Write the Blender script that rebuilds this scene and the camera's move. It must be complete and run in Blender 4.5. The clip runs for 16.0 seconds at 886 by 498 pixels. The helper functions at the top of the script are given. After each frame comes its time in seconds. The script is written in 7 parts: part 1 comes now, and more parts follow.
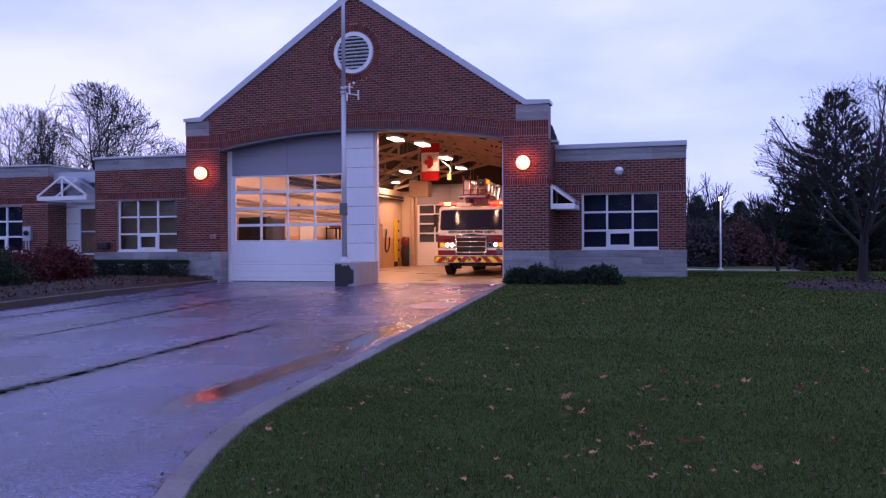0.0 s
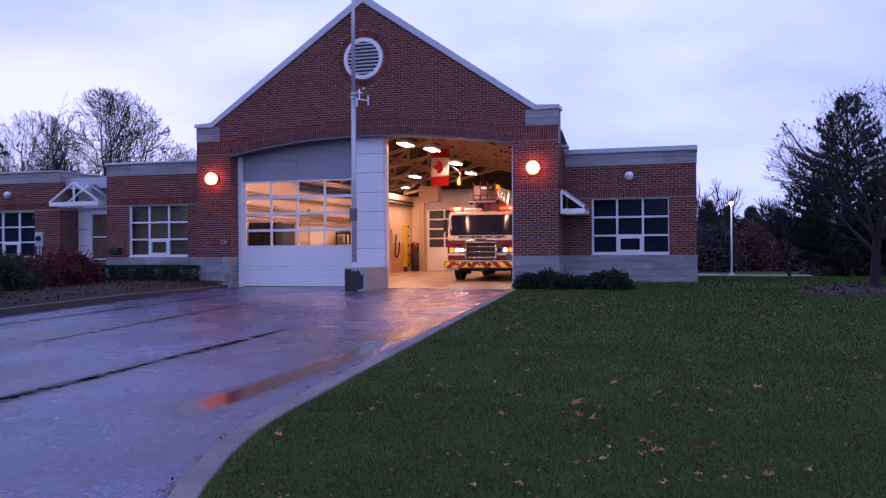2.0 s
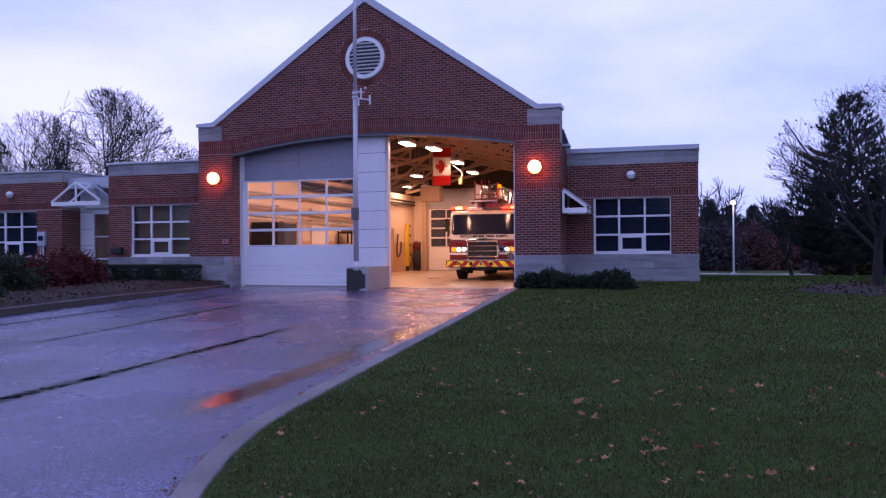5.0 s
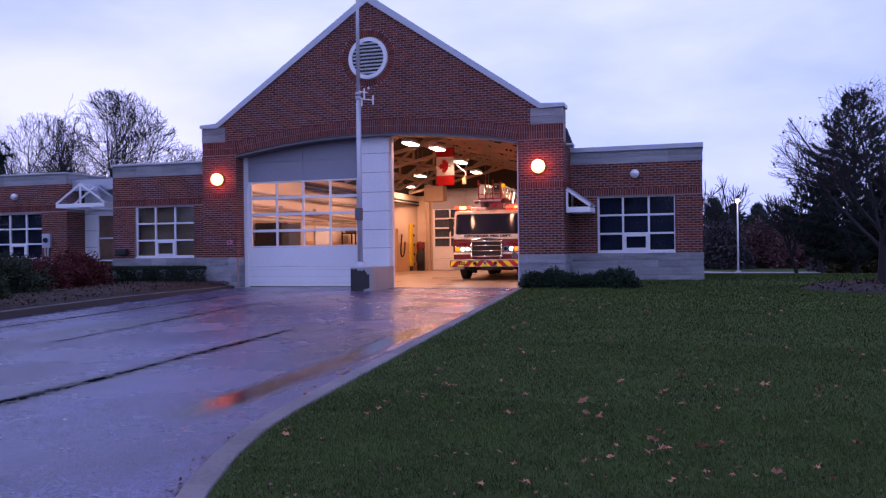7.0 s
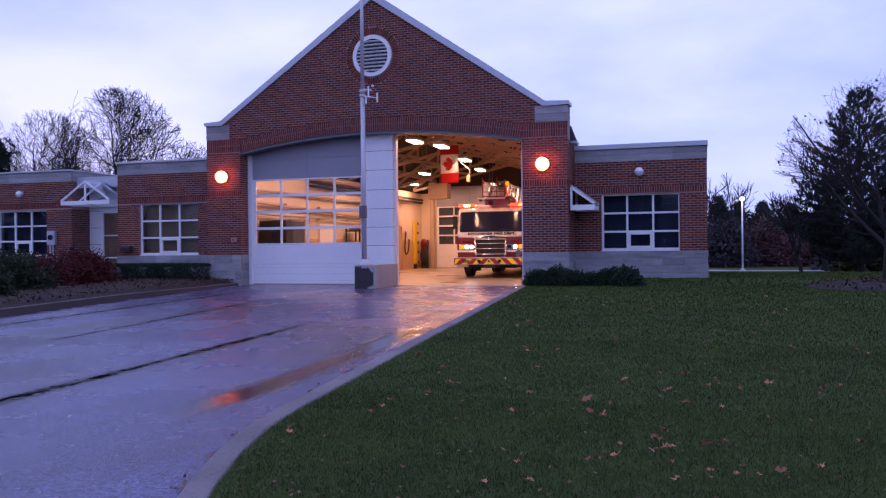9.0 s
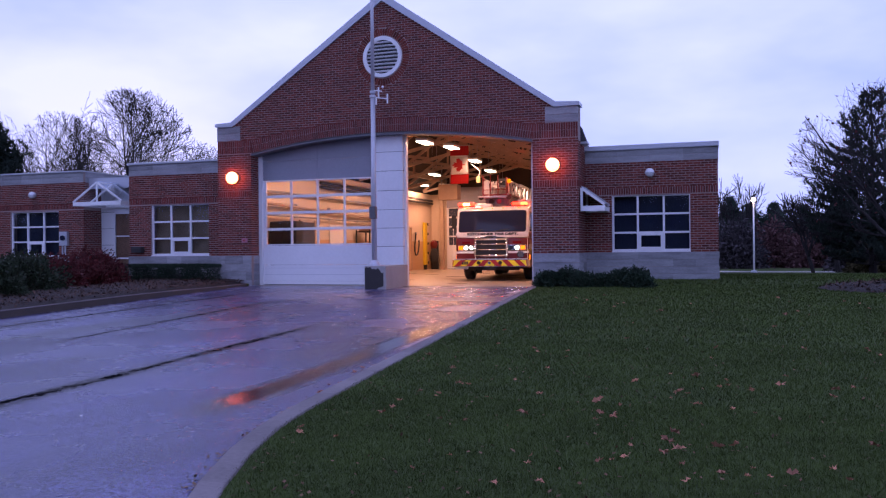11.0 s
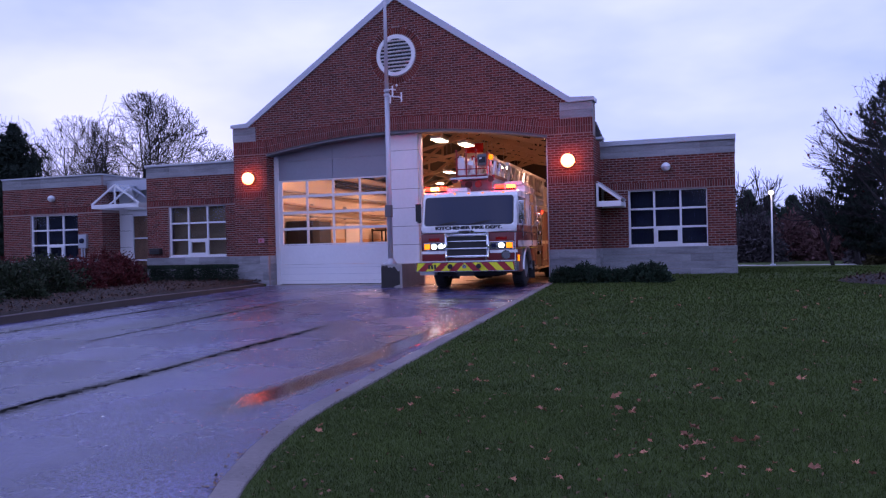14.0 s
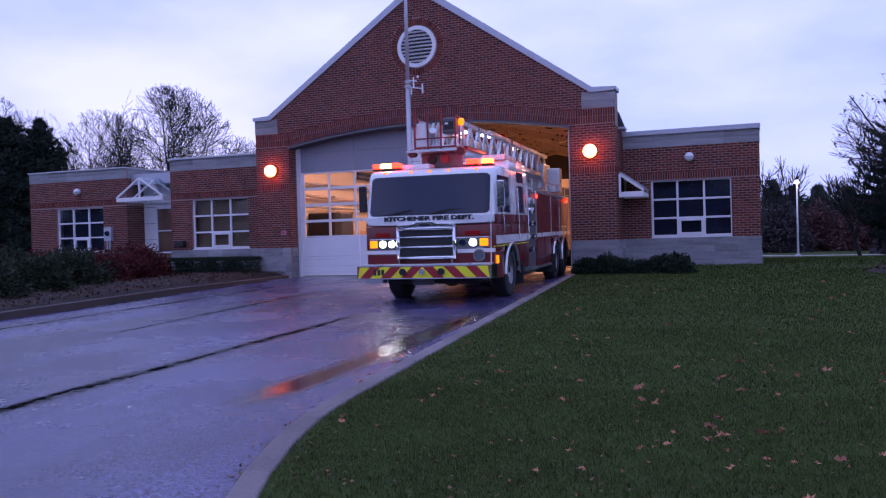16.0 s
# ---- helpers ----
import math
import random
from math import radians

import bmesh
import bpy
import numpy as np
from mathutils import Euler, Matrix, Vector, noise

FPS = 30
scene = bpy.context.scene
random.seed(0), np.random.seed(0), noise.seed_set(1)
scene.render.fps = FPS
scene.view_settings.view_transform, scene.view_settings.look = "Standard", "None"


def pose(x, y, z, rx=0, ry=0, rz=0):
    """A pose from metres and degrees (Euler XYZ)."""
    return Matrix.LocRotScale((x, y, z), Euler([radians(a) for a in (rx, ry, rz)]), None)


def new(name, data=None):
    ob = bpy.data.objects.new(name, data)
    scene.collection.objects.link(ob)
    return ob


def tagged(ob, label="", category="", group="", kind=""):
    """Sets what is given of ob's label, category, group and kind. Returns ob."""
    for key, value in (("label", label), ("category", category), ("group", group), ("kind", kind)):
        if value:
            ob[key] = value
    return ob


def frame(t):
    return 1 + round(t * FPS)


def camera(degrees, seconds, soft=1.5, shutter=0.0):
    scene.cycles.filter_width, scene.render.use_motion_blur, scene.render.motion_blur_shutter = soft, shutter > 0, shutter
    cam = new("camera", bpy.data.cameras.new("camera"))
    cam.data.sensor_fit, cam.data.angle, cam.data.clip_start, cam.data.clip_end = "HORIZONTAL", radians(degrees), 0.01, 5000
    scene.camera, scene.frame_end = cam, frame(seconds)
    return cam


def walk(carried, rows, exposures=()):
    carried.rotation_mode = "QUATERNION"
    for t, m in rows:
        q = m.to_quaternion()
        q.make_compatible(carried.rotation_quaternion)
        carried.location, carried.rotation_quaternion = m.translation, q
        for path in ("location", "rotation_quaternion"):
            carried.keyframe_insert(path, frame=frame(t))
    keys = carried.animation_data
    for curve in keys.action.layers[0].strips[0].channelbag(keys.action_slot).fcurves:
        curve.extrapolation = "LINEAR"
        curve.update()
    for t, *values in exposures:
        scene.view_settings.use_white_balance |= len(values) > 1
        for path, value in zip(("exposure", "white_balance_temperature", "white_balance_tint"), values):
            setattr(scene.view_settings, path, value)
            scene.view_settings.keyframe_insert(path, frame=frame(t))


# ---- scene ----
# ---------------------------------------------------------------- camera
EYE = (8.929, -22.169, 0.950)
cam = camera(56.8, 16.0, soft=1.25)
# seconds, degrees to the right of the facade's normal, degrees upward, lean
TURNS = [
    (0.0, -15.795, -0.231, -0.309), (0.5, -15.777, -0.058, -0.406), (1.0, -15.647, -0.128, -0.383),
    (1.5, -15.737, -0.072, -0.294), (2.0, -16.475, 0.133, -0.336), (2.5, -16.437, 0.250, -0.314),
    (3.0, -16.452, 0.344, -0.143), (3.5, -16.540, 0.246, -0.138), (4.0, -16.480, 0.138, -0.309),
    (6.5, -16.835, 0.094, -0.559), (7.0, -16.876, 0.078, -0.696), (7.5, -17.063, -0.056, -0.631),
    (8.0, -16.856, 0.019, -0.611), (8.5, -16.921, 0.028, -0.719), (9.0, -17.157, -0.077, -0.609),
    (11.5, -17.890, 0.004, -0.591), (12.0, -17.793, -0.002, -0.691), (12.5, -17.886, 0.094, -1.069),
    (13.0, -18.432, -0.001, -0.929), (13.5, -18.661, -0.072, -1.085), (14.0, -18.978, -0.154, -1.346),
    (14.5, -19.389, -0.249, -1.122), (15.0, -19.803, -0.432, -1.262), (15.5, -20.084, -0.555, -1.466),
    (16.0, -20.504, -0.715, -1.552),
]
walk(cam, [(t, pose(*EYE, 90 + p, 0, -y) @ pose(0, 0, 0, 0, 0, r)) for t, y, p, r in TURNS])

# ---------------------------------------------------------------- sky and light
scene.view_settings.exposure = 0.0
world = bpy.data.worlds.new("dusk_sky")
scene.world = world
world.use_nodes = True
wt = world.node_tree
wt.nodes.clear()


def wnode(kind, **values):
    n = wt.nodes.new(kind)
    for k, v in values.items():
        n.inputs[k].default_value = v
    return n


sky = wt.nodes.new("ShaderNodeTexSky")
sky.sky_type, sky.sun_disc = "NISHITA", False
sky.sun_elevation, sky.sun_rotation = radians(4), radians(-40)
sky_dim = wnode("ShaderNodeVectorMath")
sky_dim.operation = "SCALE"
sky_dim.inputs["Scale"].default_value = 0.10
wt.links.new(sky.outputs[0], sky_dim.inputs[0])
wco = wt.nodes.new("ShaderNodeTexCoord")
wmap = wt.nodes.new("ShaderNodeMapping")
wmap.inputs["Scale"].default_value = (1.0, 1.0, 2.6)
wmap.inputs["Location"].default_value = (0.35, 0.2, 0.1)
wt.links.new(wco.outputs["Generated"], wmap.inputs[0])
clouds = wnode("ShaderNodeTexNoise", Scale=1.9, Detail=5.0, Roughness=0.52)
wt.links.new(wmap.outputs[0], clouds.inputs["Vector"])
ramp = wt.nodes.new("ShaderNodeValToRGB")
ramp.color_ramp.elements[0].position, ramp.color_ramp.elements[1].position = 0.36, 0.66
ramp.color_ramp.elements[0].color = (0.47, 0.595, 1.38, 1)
ramp.color_ramp.elements[1].color = (0.91, 0.965, 1.85, 1)
wt.links.new(clouds.outputs[0], ramp.inputs[0])
mixw = wt.nodes.new("ShaderNodeMix")
mixw.data_type = "RGBA"
mixw.inputs["Factor"].default_value = 0.95
wt.links.new(sky_dim.outputs[0], mixw.inputs["A"])
wt.links.new(ramp.outputs[0], mixw.inputs["B"])
back = wnode("ShaderNodeBackground", Strength=0.93)
wt.links.new(mixw.outputs["Result"], back.inputs[0])
wt.links.new(back.outputs[0], wt.nodes.new("ShaderNodeOutputWorld").inputs[0])

# ---------------------------------------------------------------- materials
def material(name, color, rough=0.6, metal=0.0, vary=0.12, scale=3.0, fine=40.0, bump=0.15, bump_d=0.004,
             island=0.0, obj=0.0, emit=None, coat=0.0, spec=0.5, rough_vary=0.1, stretch=(1, 1, 1)):
    """Procedural surface: two scales of tone variation, fine relief, optional change from piece to piece."""
    m = bpy.data.materials.new(name)
    m.use_nodes = True
    nt = m.node_tree
    b = nt.nodes["Principled BSDF"]
    b.inputs["Metallic"].default_value = metal
    b.inputs["Coat Weight"].default_value = coat
    b.inputs["Coat Roughness"].default_value = 0.08
    b.inputs["Specular IOR Level"].default_value = spec
    co = nt.nodes.new("ShaderNodeTexCoord")
    mp = nt.nodes.new("ShaderNodeMapping")
    mp.inputs["Scale"].default_value = stretch
    nt.links.new(co.outputs["Object"], mp.inputs[0])

    def noise_node(s, d):
        n = nt.nodes.new("ShaderNodeTexNoise")
        n.inputs["Scale"].default_value, n.inputs["Detail"].default_value = s, d
        nt.links.new(mp.outputs[0], n.inputs["Vector"])
        return n

    def math_node(op, a, c):
        n = nt.nodes.new("ShaderNodeMath")
        n.operation = op
        for i, q in enumerate((a, c)):
            if isinstance(q, (int, float)):
                n.inputs[i].default_value = q
            else:
                nt.links.new(q, n.inputs[i])
        return n.outputs[0]

    big, small = noise_node(scale, 4), noise_node(fine, 3)
    v = math_node("ADD", math_node("MULTIPLY", math_node("SUBTRACT", big.outputs[0], 0.5), 2.6 * vary),
                  math_node("MULTIPLY", math_node("SUBTRACT", small.outputs[0], 0.5), 1.8 * vary))
    if island:
        g = nt.nodes.new("ShaderNodeNewGeometry")
        v = math_node("ADD", v, math_node("MULTIPLY", math_node("SUBTRACT", g.outputs["Random Per Island"], 0.5), island))
    if obj:
        g = nt.nodes.new("ShaderNodeObjectInfo")
        v = math_node("ADD", v, math_node("MULTIPLY", math_node("SUBTRACT", g.outputs["Random"], 0.5), obj))
    v = math_node("ADD", v, 1.0)
    sc = nt.nodes.new("ShaderNodeVectorMath")
    sc.operation = "SCALE"
    sc.inputs[0].default_value = color
    nt.links.new(v, sc.inputs["Scale"])
    nt.links.new(sc.outputs[0], b.inputs["Base Color"])
    r = math_node("ADD", rough, math_node("MULTIPLY", math_node("SUBTRACT", big.outputs[0], 0.5), 2 * rough_vary))
    nt.links.new(r, b.inputs["Roughness"])
    if bump:
        bp = nt.nodes.new("ShaderNodeBump")
        bp.inputs["Strength"].default_value, bp.inputs["Distance"].default_value = bump, bump_d
        nt.links.new(small.outputs[0], bp.inputs["Height"])
        nt.links.new(bp.outputs[0], b.inputs["Normal"])
    if emit:
        b.inputs["Emission Color"].default_value = (*emit[0], 1)
        b.inputs["Emission Strength"].default_value = emit[1]
    return m


def glow(name, color, strength, base=(0.8, 0.8, 0.8)):
    return material(name, base, 0.3, vary=0.0, bump=0, emit=(color, strength))


def pane_glass(name, tint=(0.9, 0.95, 1.0), gloss=0.03):
    """Clear thin pane: lets light through, with reflections growing towards grazing angles."""
    m = bpy.data.materials.new(name)
    m.use_nodes = True
    nt = m.node_tree
    nt.nodes.clear()
    out, mx = nt.nodes.new("ShaderNodeOutputMaterial"), nt.nodes.new("ShaderNodeMixShader")
    tr, gl, fr = (nt.nodes.new(k) for k in ("ShaderNodeBsdfTransparent", "ShaderNodeBsdfGlossy", "ShaderNodeFresnel"))
    tr.inputs[0].default_value = (*tint, 1)
    gl.inputs["Roughness"].default_value = gloss
    fr.inputs["IOR"].default_value = 1.27
    nt.links.new(fr.outputs[0], mx.inputs[0])
    nt.links.new(tr.outputs[0], mx.inputs[1])
    nt.links.new(gl.outputs[0], mx.inputs[2])
    nt.links.new(mx.outputs[0], out.inputs[0])
    return m


def wet_asphalt():
    """Dark, patchily wet asphalt with long dark tracks along the driveway, one of them water-filled."""
    m = bpy.data.materials.new("wet_asphalt")
    m.use_nodes = True
    nt = m.node_tree
    b = nt.nodes["Principled BSDF"]
    co = nt.nodes.new("ShaderNodeTexCoord")
    mp = nt.nodes.new("ShaderNodeMapping")
    mp.inputs["Scale"].default_value = (1.0, 0.22, 1.0)
    nt.links.new(co.outputs["Object"], mp.inputs[0])

    def nz(vec, s, d, r=0.55):
        n = nt.nodes.new("ShaderNodeTexNoise")
        n.inputs["Scale"].default_value, n.inputs["Detail"].default_value, n.inputs["Roughness"].default_value = s, d, r
        nt.links.new(vec, n.inputs["Vector"])
        return n.outputs[0]

    def ramp_node(src, p0, c0, p1, c1):
        n = nt.nodes.new("ShaderNodeValToRGB")
        e = n.color_ramp.elements
        e[0].position, e[1].position, e[0].color, e[1].color = p0, p1, (*c0, 1), (*c1, 1)
        nt.links.new(src, n.inputs[0])
        return n.outputs[0]

    tracks, grains = nz(mp.outputs[0], 0.9, 5), nz(co.outputs["Object"], 42, 4, 0.78)
    patch = nz(co.outputs["Object"], 0.55, 4)
    # part of the sky's blue reflection is put into the base colour
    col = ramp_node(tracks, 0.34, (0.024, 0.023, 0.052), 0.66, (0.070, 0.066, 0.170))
    # bright grain colour stands for sparkle off the wet surface
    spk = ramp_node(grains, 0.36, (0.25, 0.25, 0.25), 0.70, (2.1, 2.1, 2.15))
    mul = nt.nodes.new("ShaderNodeMix")
    mul.data_type, mul.blend_type = "RGBA", "MULTIPLY"
    mul.inputs["Factor"].default_value = 1.0
    nt.links.new(col, mul.inputs["A"])
    nt.links.new(spk, mul.inputs["B"])
    # long dark tracks, each at x = start + lean * y; only the one starting past 4 holds water
    def calc(op, p, q=0.0, clamp=False):
        n = nt.nodes.new("ShaderNodeMath")
        n.operation, n.use_clamp = op, clamp
        for i, v in enumerate((p, q)):
            if isinstance(v, (int, float)):
                n.inputs[i].default_value = v
            else:
                nt.links.new(v, n.inputs[i])
        return n.outputs[0]

    xyz = nt.nodes.new("ShaderNodeSeparateXYZ")
    nt.links.new(co.outputs["Object"], xyz.inputs[0])
    wob = calc("ADD", calc("MULTIPLY", calc("SUBTRACT", nz(mp.outputs[0], 1.6, 3, 0.6), 0.5), 0.40), calc("MULTIPLY", calc("SUBTRACT", nz(co.outputs["Object"], 13, 4, 0.7), 0.5), 0.26))
    track_mask, water = 0.0, 0.0
    for start, lean, half, deep, fore, rear in ((2.48, -0.049, 0.095, 0.74, -18.6, -9.0), (4.64, -0.032, 0.16, 0.9, -16.9, -9.5), (-2.73, -0.055, 0.055, 1.0, -16, -2), (-1.24, -0.129, 0.07, 0.7, -13.5, -5)):
        off = calc("SUBTRACT", calc("ADD", xyz.outputs[0], wob), calc("ADD", calc("MULTIPLY", xyz.outputs[1], lean), start))
        near = calc("SUBTRACT", 1.0, calc("MULTIPLY", calc("ABSOLUTE", off), 0.6 / half), True)
        reach = calc("MULTIPLY", calc("MULTIPLY", calc("SUBTRACT", xyz.outputs[1], fore), 1.2, True), calc("MULTIPLY", calc("SUBTRACT", rear, xyz.outputs[1]), 0.45, True))
        mark = calc("MULTIPLY", calc("MULTIPLY", near, deep), reach)
        track_mask = calc("MAXIMUM", track_mask, mark)
        if start > 4:
            water = calc("MINIMUM", calc("MULTIPLY", mark, calc("ADD", calc("MULTIPLY", patch, 1.8), 0.95)), 1.0)
    track_mask = calc("MULTIPLY", track_mask, calc("ADD", calc("MULTIPLY", patch, 1.8), 0.95), True)
    blots = nz(co.outputs["Object"], 4.5, 6, 0.72)
    rough = calc("ADD", ramp_node(patch, 0.36, (0.19, 0.19, 0.19), 0.66, (0.34, 0.34, 0.34)), calc("MULTIPLY", calc("SUBTRACT", blots, 0.5), 0.12))
    sharp = calc("MULTIPLY", rough, calc("SUBTRACT", 1.0, calc("MULTIPLY", water, 0.88, True)))
    nt.links.new(sharp, b.inputs["Roughness"])
    dark = nt.nodes.new("ShaderNodeMix")
    dark.data_type = "RGBA"
    dark.inputs["B"].default_value = (0.008, 0.008, 0.010, 1)
    nt.links.new(track_mask, dark.inputs["Factor"])
    nt.links.new(mul.outputs["Result"], dark.inputs["A"])
    nt.links.new(dark.outputs["Result"], b.inputs["Base Color"])
    nt.links.new(calc("ADD", calc("SUBTRACT", calc("ADD", 0.62, calc("MULTIPLY", blots, 0.6)), calc("MULTIPLY", track_mask, 0.92)), calc("MULTIPLY", water, 0.90), True), b.inputs["Specular IOR Level"])
    bp = nt.nodes.new("ShaderNodeBump")
    bp.inputs["Distance"].default_value = 0.009
    nt.links.new(calc("SUBTRACT", 0.70, calc("MULTIPLY", water, 0.57)), bp.inputs["Strength"])
    nt.links.new(grains, bp.inputs["Height"])
    nt.links.new(bp.outputs[0], b.inputs["Normal"])
    return m


M_BRICK = material("red_brick", (0.138, 0.032, 0.024), 0.82, vary=0.18, scale=2.2, fine=60, island=0.85, bump=0.3, spec=0.25)
M_BRICK_O = material("red_brick_single", (0.138, 0.032, 0.024), 0.82, vary=0.18, scale=2.2, fine=60, obj=0.85, bump=0.3, spec=0.25)
M_SOLDIER = material("dark_red_brick", (0.140, 0.032, 0.028), 0.8, vary=0.14, scale=2.2, fine=60, island=0.7, bump=0.3, spec=0.25)
M_MORTAR = material("grey_mortar", (0.31, 0.24, 0.23), 0.95, vary=0.2, scale=1.5, fine=90, bump=0.4)
M_STONE = material("split_limestone", (0.27, 0.27, 0.29), 0.85, vary=0.38, scale=2.2, fine=20, obj=0.42, bump=0.9, bump_d=0.02, stretch=(0.7, 0.7, 4.0))
M_METAL = material("grey_painted_metal", (0.42, 0.44, 0.50), 0.4, metal=0.3, vary=0.06, bump=0.03)
M_WHITE = material("white_painted_metal", (0.78, 0.78, 0.80), 0.38, vary=0.05, scale=1.2, fine=30, bump=0.05)
M_DOOR = material("white_door_panel", (0.74, 0.74, 0.77), 0.36, vary=0.07, scale=0.9, fine=14, bump=0.05)
# the infill's grey takes in the shade that falls under the arch
M_INFILL = material("shaded_grey_infill", (0.26, 0.26, 0.31), 0.45, vary=0.08, scale=0.8, fine=14, bump=0.05)
M_TIPRED = material("red_ladder_paint", (0.24, 0.010, 0.016), 0.35, vary=0.05, bump=0)
M_POLE = material("dull_silver_paint", (0.50, 0.50, 0.55), 0.45, metal=0.25, vary=0.05, bump=0.02)
M_KERBPALE = material("pale_kerb_concrete", (0.17, 0.145, 0.15), 0.9, vary=0.3, scale=1.5, fine=30, obj=0.25, bump=0.5)
M_SEAM = material("dark_rubber_seal", (0.03, 0.03, 0.035), 0.7)
M_FRAME = material("white_window_frame", (0.75, 0.75, 0.78), 0.42, vary=0.05, bump=0.03)
M_GLASS = pane_glass("window_glass", (0.88, 0.92, 0.98))
# darkness of unlit spaces, put into a colour for flat sheets
M_DARKROOM = material("unlit_space_dark", (0.07, 0.075, 0.10), 0.9, vary=0.2)
M_BLIND = material("tan_roller_blind", (0.27, 0.18, 0.10), 0.85, vary=0.1, stretch=(1, 1, 3))
# the lobby's warm light is put into this brown
M_DIMTAN = material("lobby_light_brown", (0.30, 0.15, 0.08), 0.9, vary=0.4, scale=2)
M_CURTAIN = material("dark_blue_curtain", (0.024, 0.028, 0.046), 0.9, vary=0.3, scale=6, stretch=(3, 1, 0.2))
M_CONCRETE = material("weathered_concrete", (0.34, 0.32, 0.31), 0.85, vary=0.25, scale=1.6, fine=35, bump=0.35)
M_STAIN = material("stained_dark_concrete", (0.030, 0.026, 0.026), 0.75, vary=0.35, scale=4, fine=30, bump=0.3)
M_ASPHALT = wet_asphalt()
M_GRASS = material("lawn_soil_and_thatch", (0.050, 0.070, 0.021), 0.95, vary=0.3, scale=0.5, fine=25, bump=0.8, bump_d=0.02, spec=0.15)
M_BLADE = material("grass_blade", (0.060, 0.086, 0.022), 0.75, vary=0.42, scale=1.6, fine=7, island=0.22, bump=0, spec=0.06)
M_MULCH = material("dark_bark_mulch", (0.030, 0.021, 0.019), 0.95, vary=0.45, scale=3, fine=45, bump=1.0, bump_d=0.03)
M_HALLFLOOR = material("sealed_hall_floor", (0.36, 0.29, 0.22), 0.3, vary=0.18, scale=0.7, fine=20, bump=0.05)
M_CREAM = material("cream_hall_paint", (0.66, 0.54, 0.41), 0.7, vary=0.1, scale=0.8, fine=15, bump=0.1)
M_CREAM_LOW = material("ochre_hall_dado", (0.54, 0.33, 0.17), 0.6, vary=0.1, scale=0.8, fine=15, bump=0.1)
M_TRUSS = material("beige_painted_truss", (0.44, 0.32, 0.23), 0.6, vary=0.12, bump=0.1)
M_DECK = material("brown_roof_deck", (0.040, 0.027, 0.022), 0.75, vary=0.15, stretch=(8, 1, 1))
M_ROOF = material("dark_roof_shingle", (0.055, 0.052, 0.06), 0.9, vary=0.3, fine=30, bump=0.5)
# shade on the kerb's face and damp moss are both in this dark colour
M_KERB = material("shaded_mossy_kerb", (0.060, 0.048, 0.042), 0.9, vary=0.3, scale=2, fine=30, bump=0.4)
M_BLACK = material("black_rubber", (0.02, 0.02, 0.022), 0.75, vary=0.2, bump=0.2)
M_CHROME = material("chrome", (0.75, 0.76, 0.78), 0.12, metal=1.0, vary=0.02, bump=0)
M_ALU = material("brushed_aluminium", (0.55, 0.56, 0.58), 0.3, metal=0.9, vary=0.06, bump=0.05)
M_RED = material("dark_red_truck_paint", (0.125, 0.003, 0.006), 0.34, vary=0.05, bump=0, coat=0.3)
M_TWHITE = material("white_truck_paint", (0.78, 0.78, 0.80), 0.28, vary=0.04, bump=0, coat=0.7)
M_YELLOW = material("fluorescent_yellow_film", (0.82, 0.78, 0.03), 0.4, vary=0.05, bump=0)
M_REDFILM = material("red_reflective_film", (0.33, 0.02, 0.025), 0.4, vary=0.05, bump=0)
M_TGLASS = material("dark_tinted_glass", (0.016, 0.021, 0.050), 0.10, vary=0.0, bump=0, spec=0.45)
M_BLACKGRILLE = material("black_grille_mesh", (0.015, 0.015, 0.017), 0.5, bump=0.2)
M_LETTER = material("black_lettering", (0.02, 0.02, 0.025), 0.5, bump=0)
M_BARK = material("dark_bark", (0.020, 0.016, 0.018), 0.95, vary=0.3, scale=4, fine=40, bump=0.8, bump_d=0.02, stretch=(1, 1, 0.25))
M_NEEDLE = material("dark_green_needles", (0.014, 0.023, 0.017), 0.7, vary=0.3, island=0.7, bump=0, spec=0.2)
M_YEW = material("dark_yew_foliage", (0.020, 0.038, 0.022), 0.7, vary=0.3, island=0.8, bump=0, spec=0.2)
M_SHRUB = material("grey_green_leaves", (0.022, 0.033, 0.016), 0.65, vary=0.3, island=0.8, bump=0, spec=0.2)
M_REDLEAF = material("dark_red_leaves", (0.080, 0.015, 0.016), 0.65, vary=0.3, island=0.8, bump=0, spec=0.2)
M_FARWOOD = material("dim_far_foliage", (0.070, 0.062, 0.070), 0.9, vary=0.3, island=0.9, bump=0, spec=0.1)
M_LEAF = material("fallen_maple_leaf", (0.42, 0.19, 0.12), 0.8, vary=0.15, obj=0.9, bump=0, spec=0.2)
M_GLOBE = glow("lit_warm_globe", (1.0, 0.130, 0.045), 17.0)
M_GLOBE_OFF = material("unlit_white_globe", (0.72, 0.73, 0.78), 0.25, bump=0)
M_TUBE = glow("lit_hall_lamp", (1.0, 0.80, 0.62), 9.0)
M_STREET = glow("lit_street_lamp", (1.0, 0.66, 0.45), 30.0)
M_HEAD = glow("lit_headlight", (1.0, 0.97, 0.95), 24.0)
M_PUMP = material("dull_grey_metal", (0.12, 0.12, 0.135), 0.45, metal=0.3, vary=0.1, bump=0.03)
M_BEACON_Y = glow("lit_yellow_white_beacon", (1.0, 0.42, 0.10), 14.0, (0.5, 0.2, 0.05))
M_AMBER = glow("lit_amber_marker", (1.0, 0.20, 0.001), 2.4, (0.30, 0.07, 0.004))
M_BEACON = glow("lit_red_beacon", (1.0, 0.0045, 0.0018), 50.0, (0.25, 0.01, 0.01))
